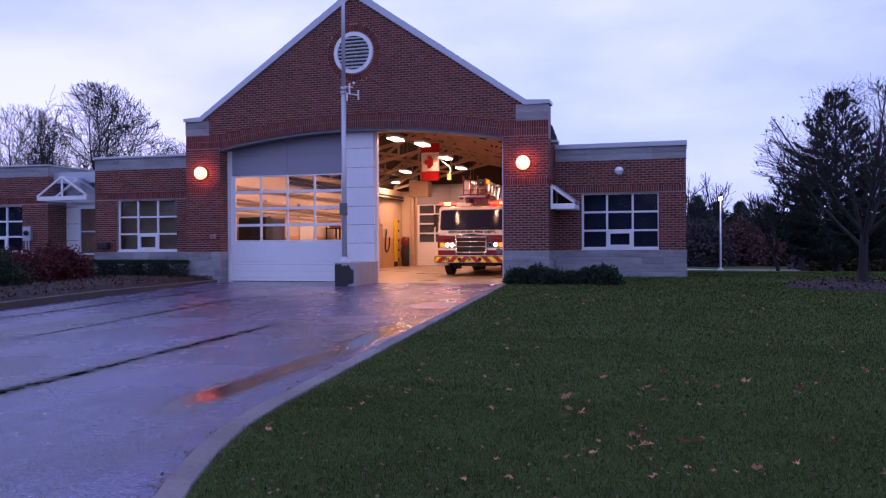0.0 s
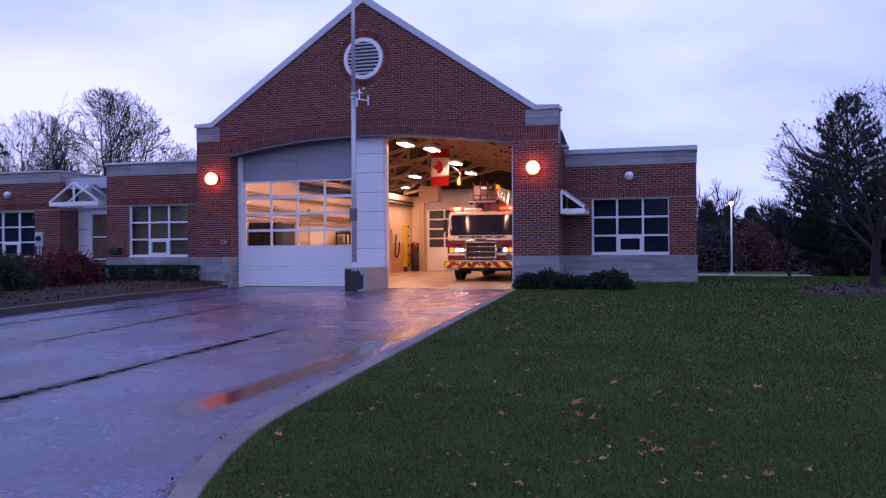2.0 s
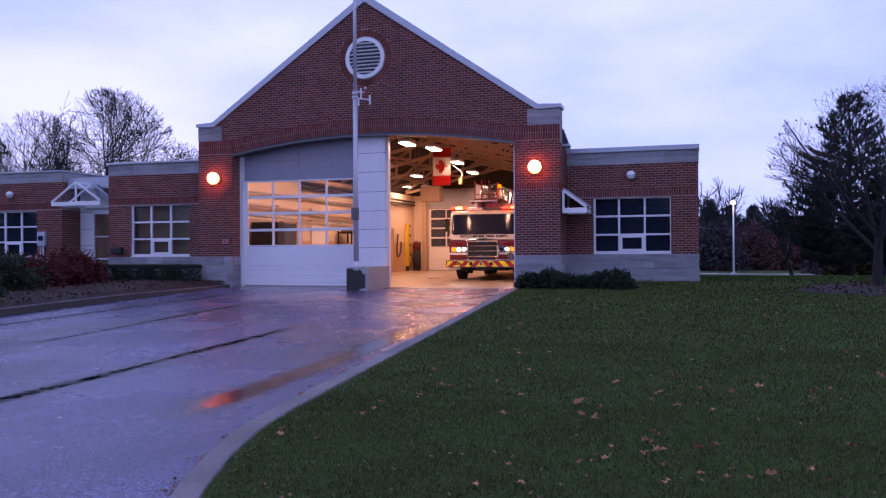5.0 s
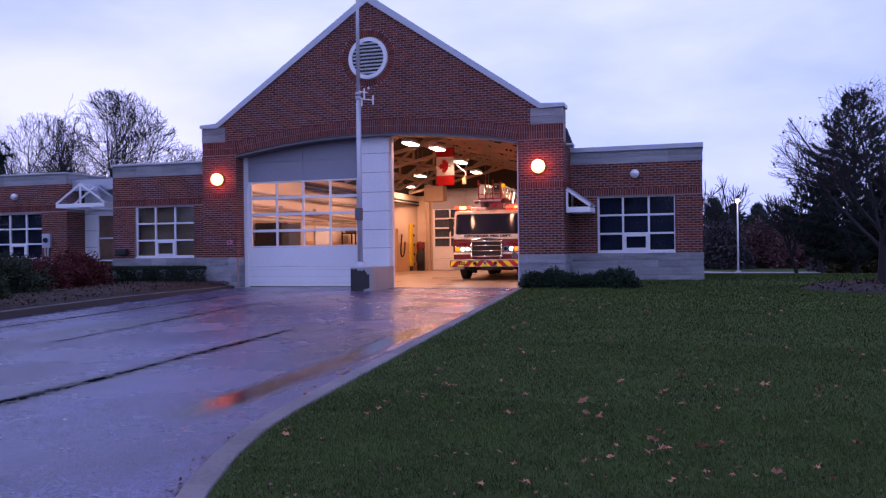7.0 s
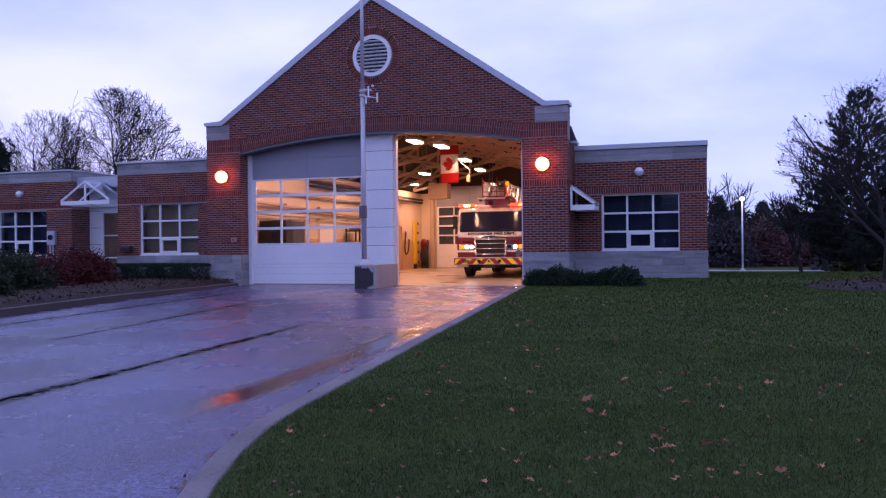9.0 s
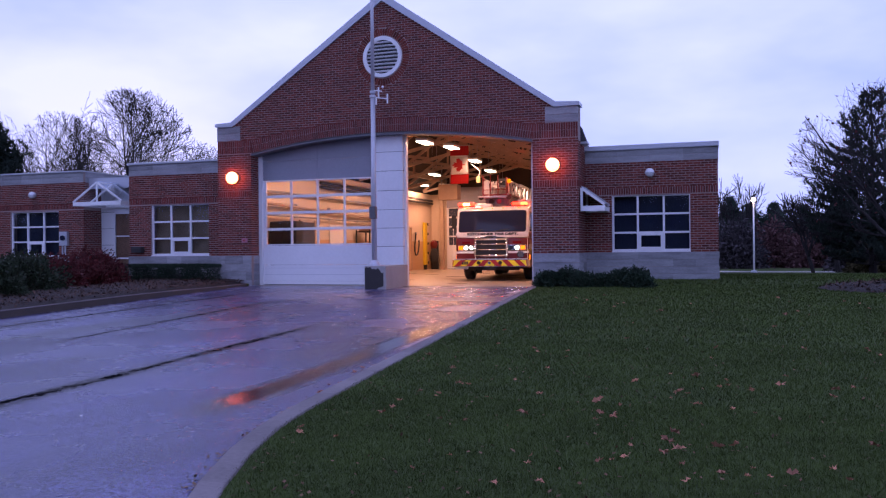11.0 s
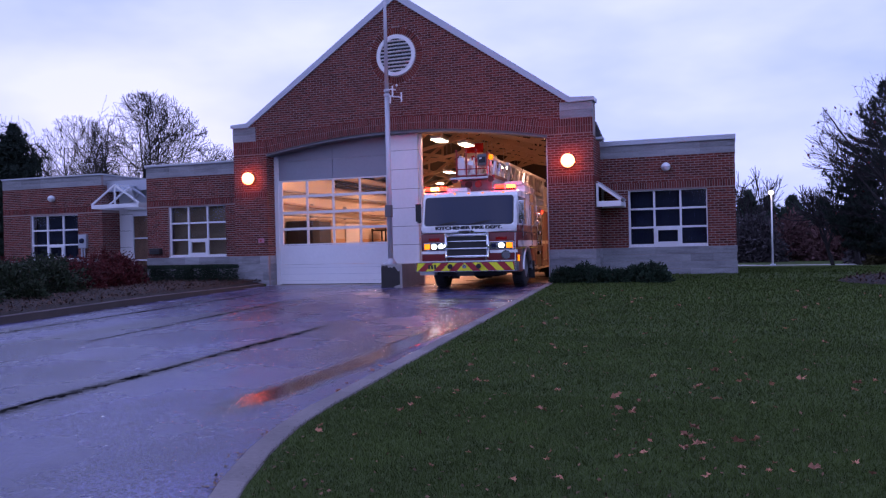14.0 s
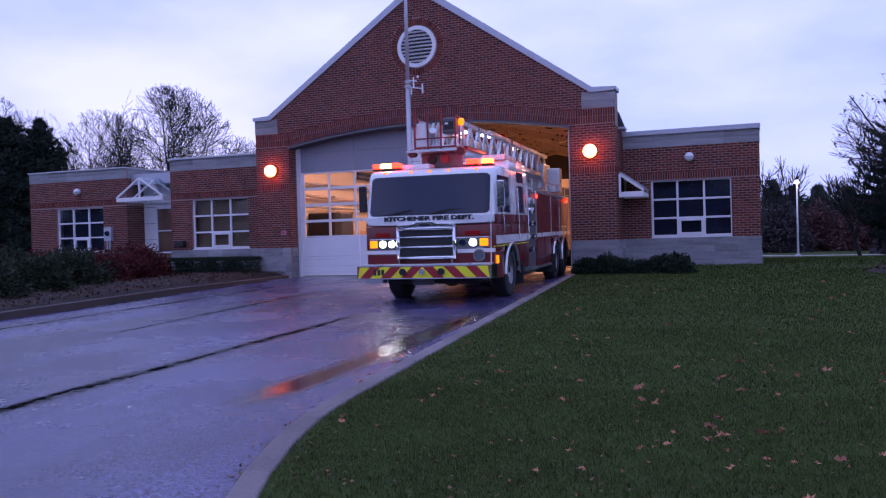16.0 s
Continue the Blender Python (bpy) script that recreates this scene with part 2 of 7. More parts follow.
M_BEACON_O = glow("lit_orange_beacon", (1.0, 0.045, 0.012), 24.0, (0.5, 0.2, 0.02))
M_REDLENS = material("red_lens", (0.12, 0.004, 0.005), 0.2, bump=0, emit=((1.0, 0.03, 0.02), 0.05))
M_FLAGRED = material("red_flag_cloth", (0.55, 0.025, 0.03), 0.85, bump=0.1)
M_FLAGWHITE = material("white_flag_cloth", (0.75, 0.72, 0.70), 0.85, bump=0.1)
M_YELPAINT = material("yellow_plastic", (0.70, 0.48, 0.02), 0.5, bump=0.03)

# ---------------------------------------------------------------- building helpers
def box(bm, x0, x1, y0, y1, z0, z1, bevel=0.0):
    """A box between the given planes, with rounded edges if asked; returns its vertices."""
    r = bmesh.ops.create_cube(bm, size=1.0)["verts"]
    for v in r:
        v.co = Vector(((x0 + x1) / 2 + v.co.x * (x1 - x0), (y0 + y1) / 2 + v.co.y * (y1 - y0), (z0 + z1) / 2 + v.co.z * (z1 - z0)))
    if bevel:
        edges = list({e for v in r for e in v.link_edges})
        bmesh.ops.bevel(bm, geom=edges, offset=bevel, segments=2, affect="EDGES", profile=0.6)
    return r


def tube(bm, a, b, r0, r1=None, n=10, caps=True):
    """A tapered round bar from a to b."""
    a, b = Vector(a), Vector(b)
    d = b - a
    m = Matrix.Translation((a + b) / 2) @ d.to_track_quat("Z", "Y").to_matrix().to_4x4()
    return bmesh.ops.create_cone(bm, cap_ends=caps, segments=n, radius1=r0, radius2=r0 if r1 is None else r1, depth=d.length, matrix=m)["verts"]


def bar(bm, a, b, w, h):
    """A square bar from a to b."""
    a, b = Vector(a), Vector(b)
    d = b - a
    m = Matrix.Translation((a + b) / 2) @ d.to_track_quat("Y", "Z").to_matrix().to_4x4() @ Matrix.Diagonal((w, d.length, h, 1))
    return bmesh.ops.create_cube(bm, size=1.0, matrix=m)["verts"]


def prism(bm, pts, axis, c0, c1):
    """A flat outline, drawn out along an axis ('x': points are y,z; 'y': x,z; 'z': x,y)."""
    def at(p, c):
        return {"x": (c, p[0], p[1]), "y": (p[0], c, p[1]), "z": (p[0], p[1], c)}[axis]
    v0, v1 = [bm.verts.new(at(p, c0)) for p in pts], [bm.verts.new(at(p, c1)) for p in pts]
    n = len(pts)
    bm.faces.new(v0)
    bm.faces.new(v1[::-1])
    for i in range(n):
        bm.faces.new((v0[i], v1[i], v1[(i + 1) % n], v0[(i + 1) % n]))
    bmesh.ops.recalc_face_normals(bm, faces=bm.faces[:])
    return v0 + v1


def sphere(bm, c, r, u=20, v=12, squash=(1, 1, 1)):
    m = Matrix.Translation(c) @ Matrix.Diagonal((*squash, 1))
    return bmesh.ops.create_uvsphere(bm, u_segments=u, v_segments=v, radius=r, matrix=m)["verts"]


def finish(bm, name, mat, smooth=False):
    me = bpy.data.meshes.new(name)
    bm.to_mesh(me)
    bm.free()
    me.materials.append(mat)
    if smooth:
        me.polygons.foreach_set("use_smooth", [True] * len(me.polygons))
    return me


def part(name, bm, mat, parent=None, label="", smooth=False):
    ob = new(name, finish(bm, name, mat, smooth))
    ob.parent = parent
    return tagged(ob, label)


def boxpart(name, dims, mat, parent=None, label="", bevel=0.0):
    bm = bmesh.new()
    box(bm, *dims, bevel)
    return part(name, bm, mat, parent, label)


def thing(name, at, label, category, group="", kind="", turn=0):
    ob = new(name)
    ob.matrix_basis = pose(*at, 0, 0, turn)
    return tagged(ob, label, category, group, kind)


def mesh_from(name, verts, faces, mat):
    me = bpy.data.meshes.new(name)
    me.from_pydata(verts, [], faces)
    me.materials.append(mat)
    me.update()
    return me


def lawn_z(y):
    if y < -32:
        return lawn_z(-32)
    return 0.05 + 0.088 * max(min(y - 1.25, 0.0), -1.25) + 0.012 * min(y, 0.0) - 0.028 * max(min(y, 34.0) - 5.0, 0.0)


def drive_z(y):
    return -0.12 + 0.012 * max(min(y, 0.0), -32.0)


# ---------------------------------------------------------------- ground
def sheet(name, xs, ys, zf, mat, label, category):
    verts = [(x, y, zf(x, y)) for y in ys for x in xs]
    n = len(xs)
    faces = [(j * n + i, j * n + i + 1, (j + 1) * n + i + 1, (j + 1) * n + i) for j in range(len(ys) - 1) for i in range(n - 1)]
    return tagged(new(name, mesh_from(name, verts, faces, mat)), label, category, kind="structure")


def kerb_x(y):
    """The lawn-side edge of the driveway."""
    return 4.42 - 0.0885 * min(y, 0.0) + 0.118 * max(-16.7 - y, 0.0) ** 1.7


def kerb_left_x(y):
    return -4.40 - 0.112 * min(y + 1.0, 0.0)


def ground_row(y):
    """The lawn's cross section: level on both sides, sunk under the driveway and the hall."""
    z = lawn_z(y)
    a, b = (kerb_left_x(y) - 0.08, kerb_x(y) + 0.07) if y < 0.06 else (-5.4, 5.4)
    low = z - 0.35 if -31.5 < y < 20 else z
    row = [(a + d, z) for d in (-600, -300, -150, -80, -50, -35, -25, -18, -12, -8, -5, -3, -1.5, -0.7, 0)]
    row += [(a + 0.02, low), (a + 2, low), (b - 2, low), (b - 0.02, low)]
    return row + [(b + d, z) for d in (0, 0.7, 1.5, 3, 5, 8, 12, 18, 25, 35, 50, 80, 150, 300, 600)]


axis_y = sorted(set([-300, -120, -60, -40, -32.1, -31.9] + [y * 0.5 for y in range(-62, 0)] + [0.0, 0.1, 0.5, 1, 1.25, 1.5, 2, 2.5, 4, 5, 8, 12, 16, 19.9, 20.1, 25, 30, 34, 45, 70, 110, 200, 400, 900]))
verts, faces = [], []
for y in axis_y:
    verts += [(x, y, z) for x, z in ground_row(y)]
n = len(ground_row(0))
for j in range(len(axis_y) - 1):
    faces += [(j * n + i, j * n + i + 1, (j + 1) * n + i + 1, (j + 1) * n + i) for i in range(n - 1)]
tagged(new("ground", mesh_from("ground", verts, faces, M_GRASS)), "dark green mown lawn with damp soil showing", "lawn", kind="structure")

rows_y = [0.55 - 0.5 * i for i in range(66)]
verts, faces = [], []
for y in rows_y:
    a, b = kerb_left_x(y), kerb_x(y)
    verts += [(a + (b - a) * k / 8, y, drive_z(y) - (0.03 if y > 0.2 else 0)) for k in range(9)]
for j in range(len(rows_y) - 1):
    faces += [(j * 9 + k, (j + 1) * 9 + k, (j + 1) * 9 + k + 1, j * 9 + k + 1) for k in range(8)]
tagged(new("driveway", mesh_from("driveway", verts, faces, M_ASPHALT)), "wet dark asphalt driveway reflecting the dusk sky, its blue partly in the base colour", "driveway", kind="structure")
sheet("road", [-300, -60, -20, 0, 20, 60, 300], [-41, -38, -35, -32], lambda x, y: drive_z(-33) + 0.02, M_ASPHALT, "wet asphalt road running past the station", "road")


def bed_lift(y):
    """How far the bed and its kerb stand above the lawn's level."""
    return 0.065 * min(max((-1.5 - y) / 4.5, 0.0), 1.0)


def kerb(name, fx, y0, y1, width, side, label, mat, lift=lambda y: 0.0):
    """A low concrete kerb in lengths, following an edge."""
    ob = thing(name, (0, 0, 0), label, "kerb", kind="structure")
    n = max(2, int((y0 - y1) / 0.6))
    for i in range(n):
        ya, yb = y0 + (y1 - y0) * i / n, y0 + (y1 - y0) * (i + 1) / n
        bm = bmesh.new()
        box(bm, 0, width, 0, 1, 0, 1)
        for v in bm.verts:
            t = v.co.y
            y = ya + (yb - ya) * t
            top = lawn_z(y) + 0.02 + lift(y)
            v.co = Vector((fx(y) + side * v.co.x, y, top if v.co.z > 0.5 else top - 0.4))
        bmesh.ops.recalc_face_normals(bm, faces=bm.faces[:])
        long = [e for e in bm.edges if abs((e.verts[0].co - e.verts[1].co).y) > 0.3]
        bmesh.ops.bevel(bm, geom=long, offset=0.018, segments=2, affect="EDGES", profile=0.5)
        part("kerb_stone", bm, mat, ob)
        if lift(-9.0) > 0:
            # pale strip along the top edge, lighter than the stone below
            bm = bmesh.new()
            box(bm, -0.004, width * 0.28, 0, 1, -0.012, 0.006)
            for v in bm.verts:
                y = ya + (yb - ya) * v.co.y
                v.co = Vector((fx(y) + side * v.co.x, y, lawn_z(y) + 0.02 + lift(y) + v.co.z))
            bmesh.ops.recalc_face_normals(bm, faces=bm.faces[:])
            part("worn_edge", bm, M_KERBPALE, ob, "pale kerb edge")
    return ob


kerb("kerb_lawn", kerb_x, -0.2, -30, 0.17, 1, "pale worn concrete kerb between driveway and lawn", M_KERBPALE)
kerb("kerb_bed", kerb_left_x, -0.3, -30, 0.13, -1, "dark concrete kerb with a pale top along the planting bed", M_KERB, bed_lift)

# mulch bed between the driveway and the left wing
verts, faces = [], []
ys = [0.45 - 0.45 * i for i in range(40)]
for y in ys:
    b = kerb_left_x(y) - 0.17
    for k in range(25):
        x = b + (-18 - b) * k / 24
        h = 0.05 + 0.10 * min(1, k / 3) + 0.05 * noise.noise((x * 0.7, y * 0.7, 0))
        verts.append((x, y, lawn_z(y) + bed_lift(y) * min(1, (24 - k) / 6) + (h if 0 < k < 24 else 0.0)))
for j in range(len(ys) - 1):
    faces += [(j * 25 + k, j * 25 + k + 1, (j + 1) * 25 + k + 1, (j + 1) * 25 + k) for k in range(24)]
tagged(new("mulch_bed", mesh_from("mulch_bed", verts, faces, M_MULCH)), "dark bark mulch bed with fallen leaves", "planting bed", kind="structure")

# ---------------------------------------------------------------- fire hall shell
W, WE, A = 5.56, 5.64, 4.39   # WE: the lawn-side end of the gabled front; half width of the gabled front, half width of the arched opening
SPRING, CROWN = 3.95, 4.37
RAD = (A * A + (CROWN - SPRING) ** 2) / (2 * (CROWN - SPRING))
RING = 0.40                   # height of the upright brick band over the arch
APEX, FOOT_X, FOOT_Z = 8.24, 5.05, 4.80
VENT = (0.0, 6.55, 0.60)


def arch_z(x):
    return SPRING if abs(x) >= A else CROWN - RAD + math.sqrt(RAD * RAD - x * x)


def rake_z(x):
    return APEX - (APEX - FOOT_Z) * abs(x) / FOOT_X


def cut_box(bm, x0, x1, y0, y1, z0, z1, holes):
    """A wall with rectangular openings (x0, x1, z0, z1) right through it, laid out in strips."""
    xs = sorted({x0, x1, *(h[0] for h in holes), *(h[1] for h in holes)})
    for a, b in zip(xs, xs[1:]):
        spans = sorted((h[2], h[3]) for h in holes if h[0] <= a and h[1] >= b)
        z = z0
        for s, e in spans:
            if s > z:
                box(bm, a, b, y0, y1, z, s)
            z = e
        if z1 > z:
            box(bm, a, b, y0, y1, z, z1)
    bmesh.ops.remove_doubles(bm, verts=bm.verts[:], dist=1e-5)


arc = [(-A + 2 * A * i / 40, arch_z(-A + 2 * A * i / 40)) for i in range(41)]
outline = [(-W, -0.3), (-A, -0.3), *arc, (A, -0.3), (WE, -0.3), (WE, FOOT_Z - 0.02), (FOOT_X, FOOT_Z - 0.02), (0, APEX - 0.02), (-FOOT_X, FOOT_Z - 0.02), (-W, FOOT_Z - 0.02)]
bm = bmesh.new()
prism(bm, outline[::-1], "y", 0.005, 0.5)
wall_gable = tagged(part("wall_gable", bm, M_MORTAR), "red brick gabled front wall with a wide segmental arch", "brick wall", kind="structure")

bm = bmesh.new()
box(bm, W - 0.4, W, 0.5, 20, -0.3, 3.86)
tagged(part("wall_hall_right", bm, M_CREAM), "cream painted hall side wall", "wall", kind="structure")
bm = bmesh.new()
box(bm, -W, -W + 0.4, 0.5, 20, -0.3, 3.86)
wall_hall_left = tagged(part("wall_hall_left", bm, M_CREAM), "cream painted hall side wall with ochre dado", "wall", kind="structure")
boxpart("dado", (-W + 0.4, -W + 0.415, 0.6, 19.6, -0.1, 1.35), M_CREAM_LOW, wall_hall_left, "ochre painted lower wall")
bm = bmesh.new()
prism(bm, [(-W, -0.3), (W, -0.3), (W, 3.86), (-W, 3.86)], "y", 19.6, 20.0)
wall_hall_back = tagged(part("wall_hall_back", bm, M_CREAM), "cream painted rear hall wall below a dark gable", "wall", kind="structure")
# upper gable in the ceiling's dark brown, darker than the cream wall below
bm = bmesh.new()
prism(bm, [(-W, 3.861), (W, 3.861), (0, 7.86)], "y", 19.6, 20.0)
part("gable_infill", bm, M_DECK, wall_hall_back, "dark brown upper part of the rear gable")
bm = bmesh.new()
box(bm, -W + 0.4, W - 0.4, 0.25, 19.6, -0.5, -0.12)
tagged(part("floor", bm, M_HALLFLOOR), "smooth sealed concrete hall floor with a warm sheen", "floor", kind="structure")
for name, s in (("roof_left", -1), ("roof_right", 1)):
    bm = bmesh.new()
    prism(bm, [(0, 8.0), (s * 5.62, 3.95), (s * 5.62, 3.80), (0, 7.82)], "y", 0.5, 20.4)
    roof = tagged(part(name, bm, M_ROOF), "dark shingled pitched roof slope of the hall", "roof", kind="structure")
    bm = bmesh.new()
    prism(bm, [(s * 5.30, 4.30), (s * 5.64, 4.30), (s * 5.80, 3.87), (s * 5.30, 3.87)], "y", 0.502, 0.8)
    part("eaves_return", bm, M_ROOF, roof, "dark clad eaves return behind the gable")
    boxpart("gutter", (min(s * 5.50, s * 5.84), max(s * 5.50, s * 5.84), 0.47, 0.82, 3.79, 3.866), M_METAL, roof, "grey metal eaves gutter", 0.02)
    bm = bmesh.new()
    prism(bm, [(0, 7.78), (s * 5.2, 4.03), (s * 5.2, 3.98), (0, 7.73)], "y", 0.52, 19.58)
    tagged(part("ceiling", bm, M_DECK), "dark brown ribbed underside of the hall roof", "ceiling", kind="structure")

# flat steel lintel under the brick arch
bm = bmesh.new()
top_arc = [(-A + 0.003 + (2 * A - 0.006) * i / 40, arch_z(-A + 0.003 + (2 * A - 0.006) * i / 40) - 0.003) for i in range(41)]
prism(bm, top_arc + [(x, z - 0.075) for x, z in reversed(top_arc)], "y", 0.04, 0.46)
part("lintel", bm, M_PUMP, wall_gable, "dull grey steel lintel under the arch")

# metal coping along the rakes, caps and stone blocks at their feet
coping = thing("gable_coping", (0, 0, 0), "pale grey metal coping along the gable edges", "coping", kind="structure")
for s, end in ((-1, W), (1, WE)):
    bm = bmesh.new()
    prism(bm, [(0, APEX + 0.175), (s * FOOT_X, FOOT_Z + 0.125), (s * (end + 0.05), FOOT_Z + 0.095), (s * (end + 0.05), FOOT_Z), (s * (FOOT_X - 0.05), FOOT_Z - 0.02), (0, APEX - 0.06)], "y", -0.06, 0.54)
    part("coping_length", bm, M_METAL, coping)
    for k, (za, zb) in enumerate(((4.36, 4.57), (4.575, 4.785))):
        boxpart("stone_block", (min(s * 4.75, s * (end + 0.01)), max(s * 4.75, s * (end + 0.01)), -0.012, 0.05, za, zb), M_STONE, wall_gable, "", 0.01)

# round louvred vent
vent = thing("gable_vent", (VENT[0], 0, VENT[1]), "round white louvred vent set in a ring of bricks", "vent")
bm = bmesh.new()
n = 48
ring = []
for r, y in ((0.49, -0.05), (0.60, -0.05), (0.60, 0.05), (0.49, 0.05)):
    ring.append([bm.verts.new((r * math.cos(i * math.tau / n), y, r * math.sin(i * math.tau / n))) for i in range(n)])
for k in range(4):
    for i in range(n):
        bm.faces.new((ring[k][i], ring[k][(i + 1) % n], ring[(k + 1) % 4][(i + 1) % n], ring[(k + 1) % 4][i]))
bmesh.ops.recalc_face_normals(bm, faces=bm.faces[:])
part("vent_frame", bm, M_WHITE, vent)
# near-black disc stands in for the shade between the slats
bm = bmesh.new()
bmesh.ops.create_cone(bm, cap_ends=True, segments=48, radius1=0.5, radius2=0.5, depth=0.02, matrix=Matrix.Translation((0, 0.0, 0)) @ Matrix.Rotation(radians(90), 4, "X"))
part("vent_back", bm, M_SEAM, vent, "dark disc for the shaded gap behind the louvres")
for i in range(9):
    z = -0.42 + i * 0.105
    w = math.sqrt(0.5 ** 2 - z * z)
    bm = bmesh.new()
    bar(bm, (-w, -0.035, z), (w, -0.035, z), 0.046, 0.014)
    bmesh.ops.rotate(bm, verts=bm.verts[:], cent=(0, -0.035, z), matrix=Matrix.Rotation(radians(-42), 3, "X"))
    part("slat", bm, M_WHITE, vent)


# ---------------------------------------------------------------- wings
def wing(name, x0, x1, y0, y1, holes, label, base=0.0, cap=3.92, k=1.0):
    hz = lambda z: 0.95 + (z - 0.95) * k
    bm = bmesh.new()
    cut_box(bm, x0, x1, y0 + 0.005, y0 + 0.3, base - 0.4, hz(3.82), holes)
    w = tagged(part(name, bm, M_MORTAR), label, "brick wall", kind="structure")
    for sx in ((x0, x0 + 0.3), (x1 - 0.3, x1)):
        boxpart("side_wall", (*sx, y0 + 0.3, y1, base - 0.4, hz(3.82)), M_MORTAR, w)
    boxpart("rear_wall", (x0 + 0.3, x1 - 0.3, y1 - 0.3, y1, base - 0.4, hz(3.82)), M_MORTAR, w)
    boxpart("flat_roof", (x0 + 0.305, x1 - 0.305, y0 + 0.305, y1 - 0.305, hz(3.60), hz(3.80)), M_ROOF, w)
    # stone band and metal cap
    L = x1 - x0
    n = max(2, round(L / 0.95))
    for za, zb in (((hz(3.45), hz(3.632)), (hz(3.638), hz(3.82)))):
        for i in range(n):
            a, b = x0 + L * i / n + 0.002, x0 + L * (i + 1) / n - 0.002
            boxpart("stone_block", (a, b, y0 - 0.012, y0 + 0.1, za, zb), M_STONE, w, "", 0.008)
    for za, zb in ((hz(3.45), hz(3.632)), (hz(3.638), hz(3.82))):
        for i in range(3):
            boxpart("stone_block", (x1 - 0.1, x1 + 0.012, y0 + 0.104 + i * 0.95, y0 + 0.1 + (i + 1) * 0.95, za, zb), M_STONE, w, "", 0.008)
    boxpart("metal_cap", (x0 - 0.03, x1 + 0.03, y0 - 0.06, y0 + 0.34, hz(3.82), cap), M_METAL, w, "pale grey metal roof edge", 0.012)
    boxpart("metal_cap", (x1 - 0.31, x1 + 0.03, y0 + 0.34, y1, hz(3.82), cap), M_METAL, w, "pale grey metal roof edge", 0.012)
    boxpart("metal_cap", (x0 - 0.03, x0 + 0.31, y0 + 0.34, y1, hz(3.82), cap), M_METAL, w, "pale grey metal roof edge", 0.012)
    return w


def stones(w, x0, x1, y0, base, top=0.8, face=0.03):
    """Courses of split stone blocks at the foot of a wall."""
    n = 4
    h = (top - base) / n
    rnd = random.Random(int(abs(x0) * 100))
    for k in range(n):
        x = x0 - (0.0 if k % 2 == 0 else 0.3)
        while x < x1 - 0.02:
            e = x + rnd.choice((0.55, 0.6, 0.65))
            a, b = max(x, x0), min(e, x1)
            if b - a > 0.05:
                boxpart("stone_block", (a + 0.0004, b - 0.0004, y0 - face - rnd.uniform(0, 0.008), y0 + 0.1, base + k * h + 0.004, base + (k + 1) * h - 0.004), M_STONE, w, "", 0.007)
            x = e


WR_Y, WL_Y, WF_Y = 1.30, 0.53, 1.70
wall_right = wing("wall_right_wing", WE, 9.234, WR_Y, 14, [(6.387, 8.503, 0.836, 2.393)], "red brick wing wall with limestone base and band", 0.0, 3.811, 0.949)
wall_left = wing("wall_left_wing", -9.31, -W, WL_Y, 14, [(-8.46, -6.26, 0.83, 2.47)], "red brick wing wall with limestone base and band", -0.1, 3.89)
wall_far = wing("wall_end_wing", -16.8, -12.2, WF_Y, 14, [(-15.5, -13.3, 0.80, 2.44)], "red brick end wing wall with a stone band", -0.1, 3.87)
stones(wall_right, WE, 9.254, WR_Y, 0.0, 0.808)
stones(wall_left, -9.33, -W, WL_Y, -0.1)
stones(wall_far, -16.82, -12.18, WF_Y, -0.1)
stones(wall_gable, -W - 0.02, -A, 0.0, -0.2)
stones(wall_gable, A, WE + 0.02, 0.0, -0.2)
# stone return on the right flank of the gabled front, and its brick skin
for k in range(4):
    for i in range(2):
        boxpart("stone_block", (WE - 0.05, WE + 0.03, 0.1 + i * 0.6, 0.1 + (i + 1) * 0.6 - 0.008, -0.2 + k * 0.25 + 0.004, -0.2 + (k + 1) * 0.25 - 0.004), M_STONE, wall_gable, "", 0.01)


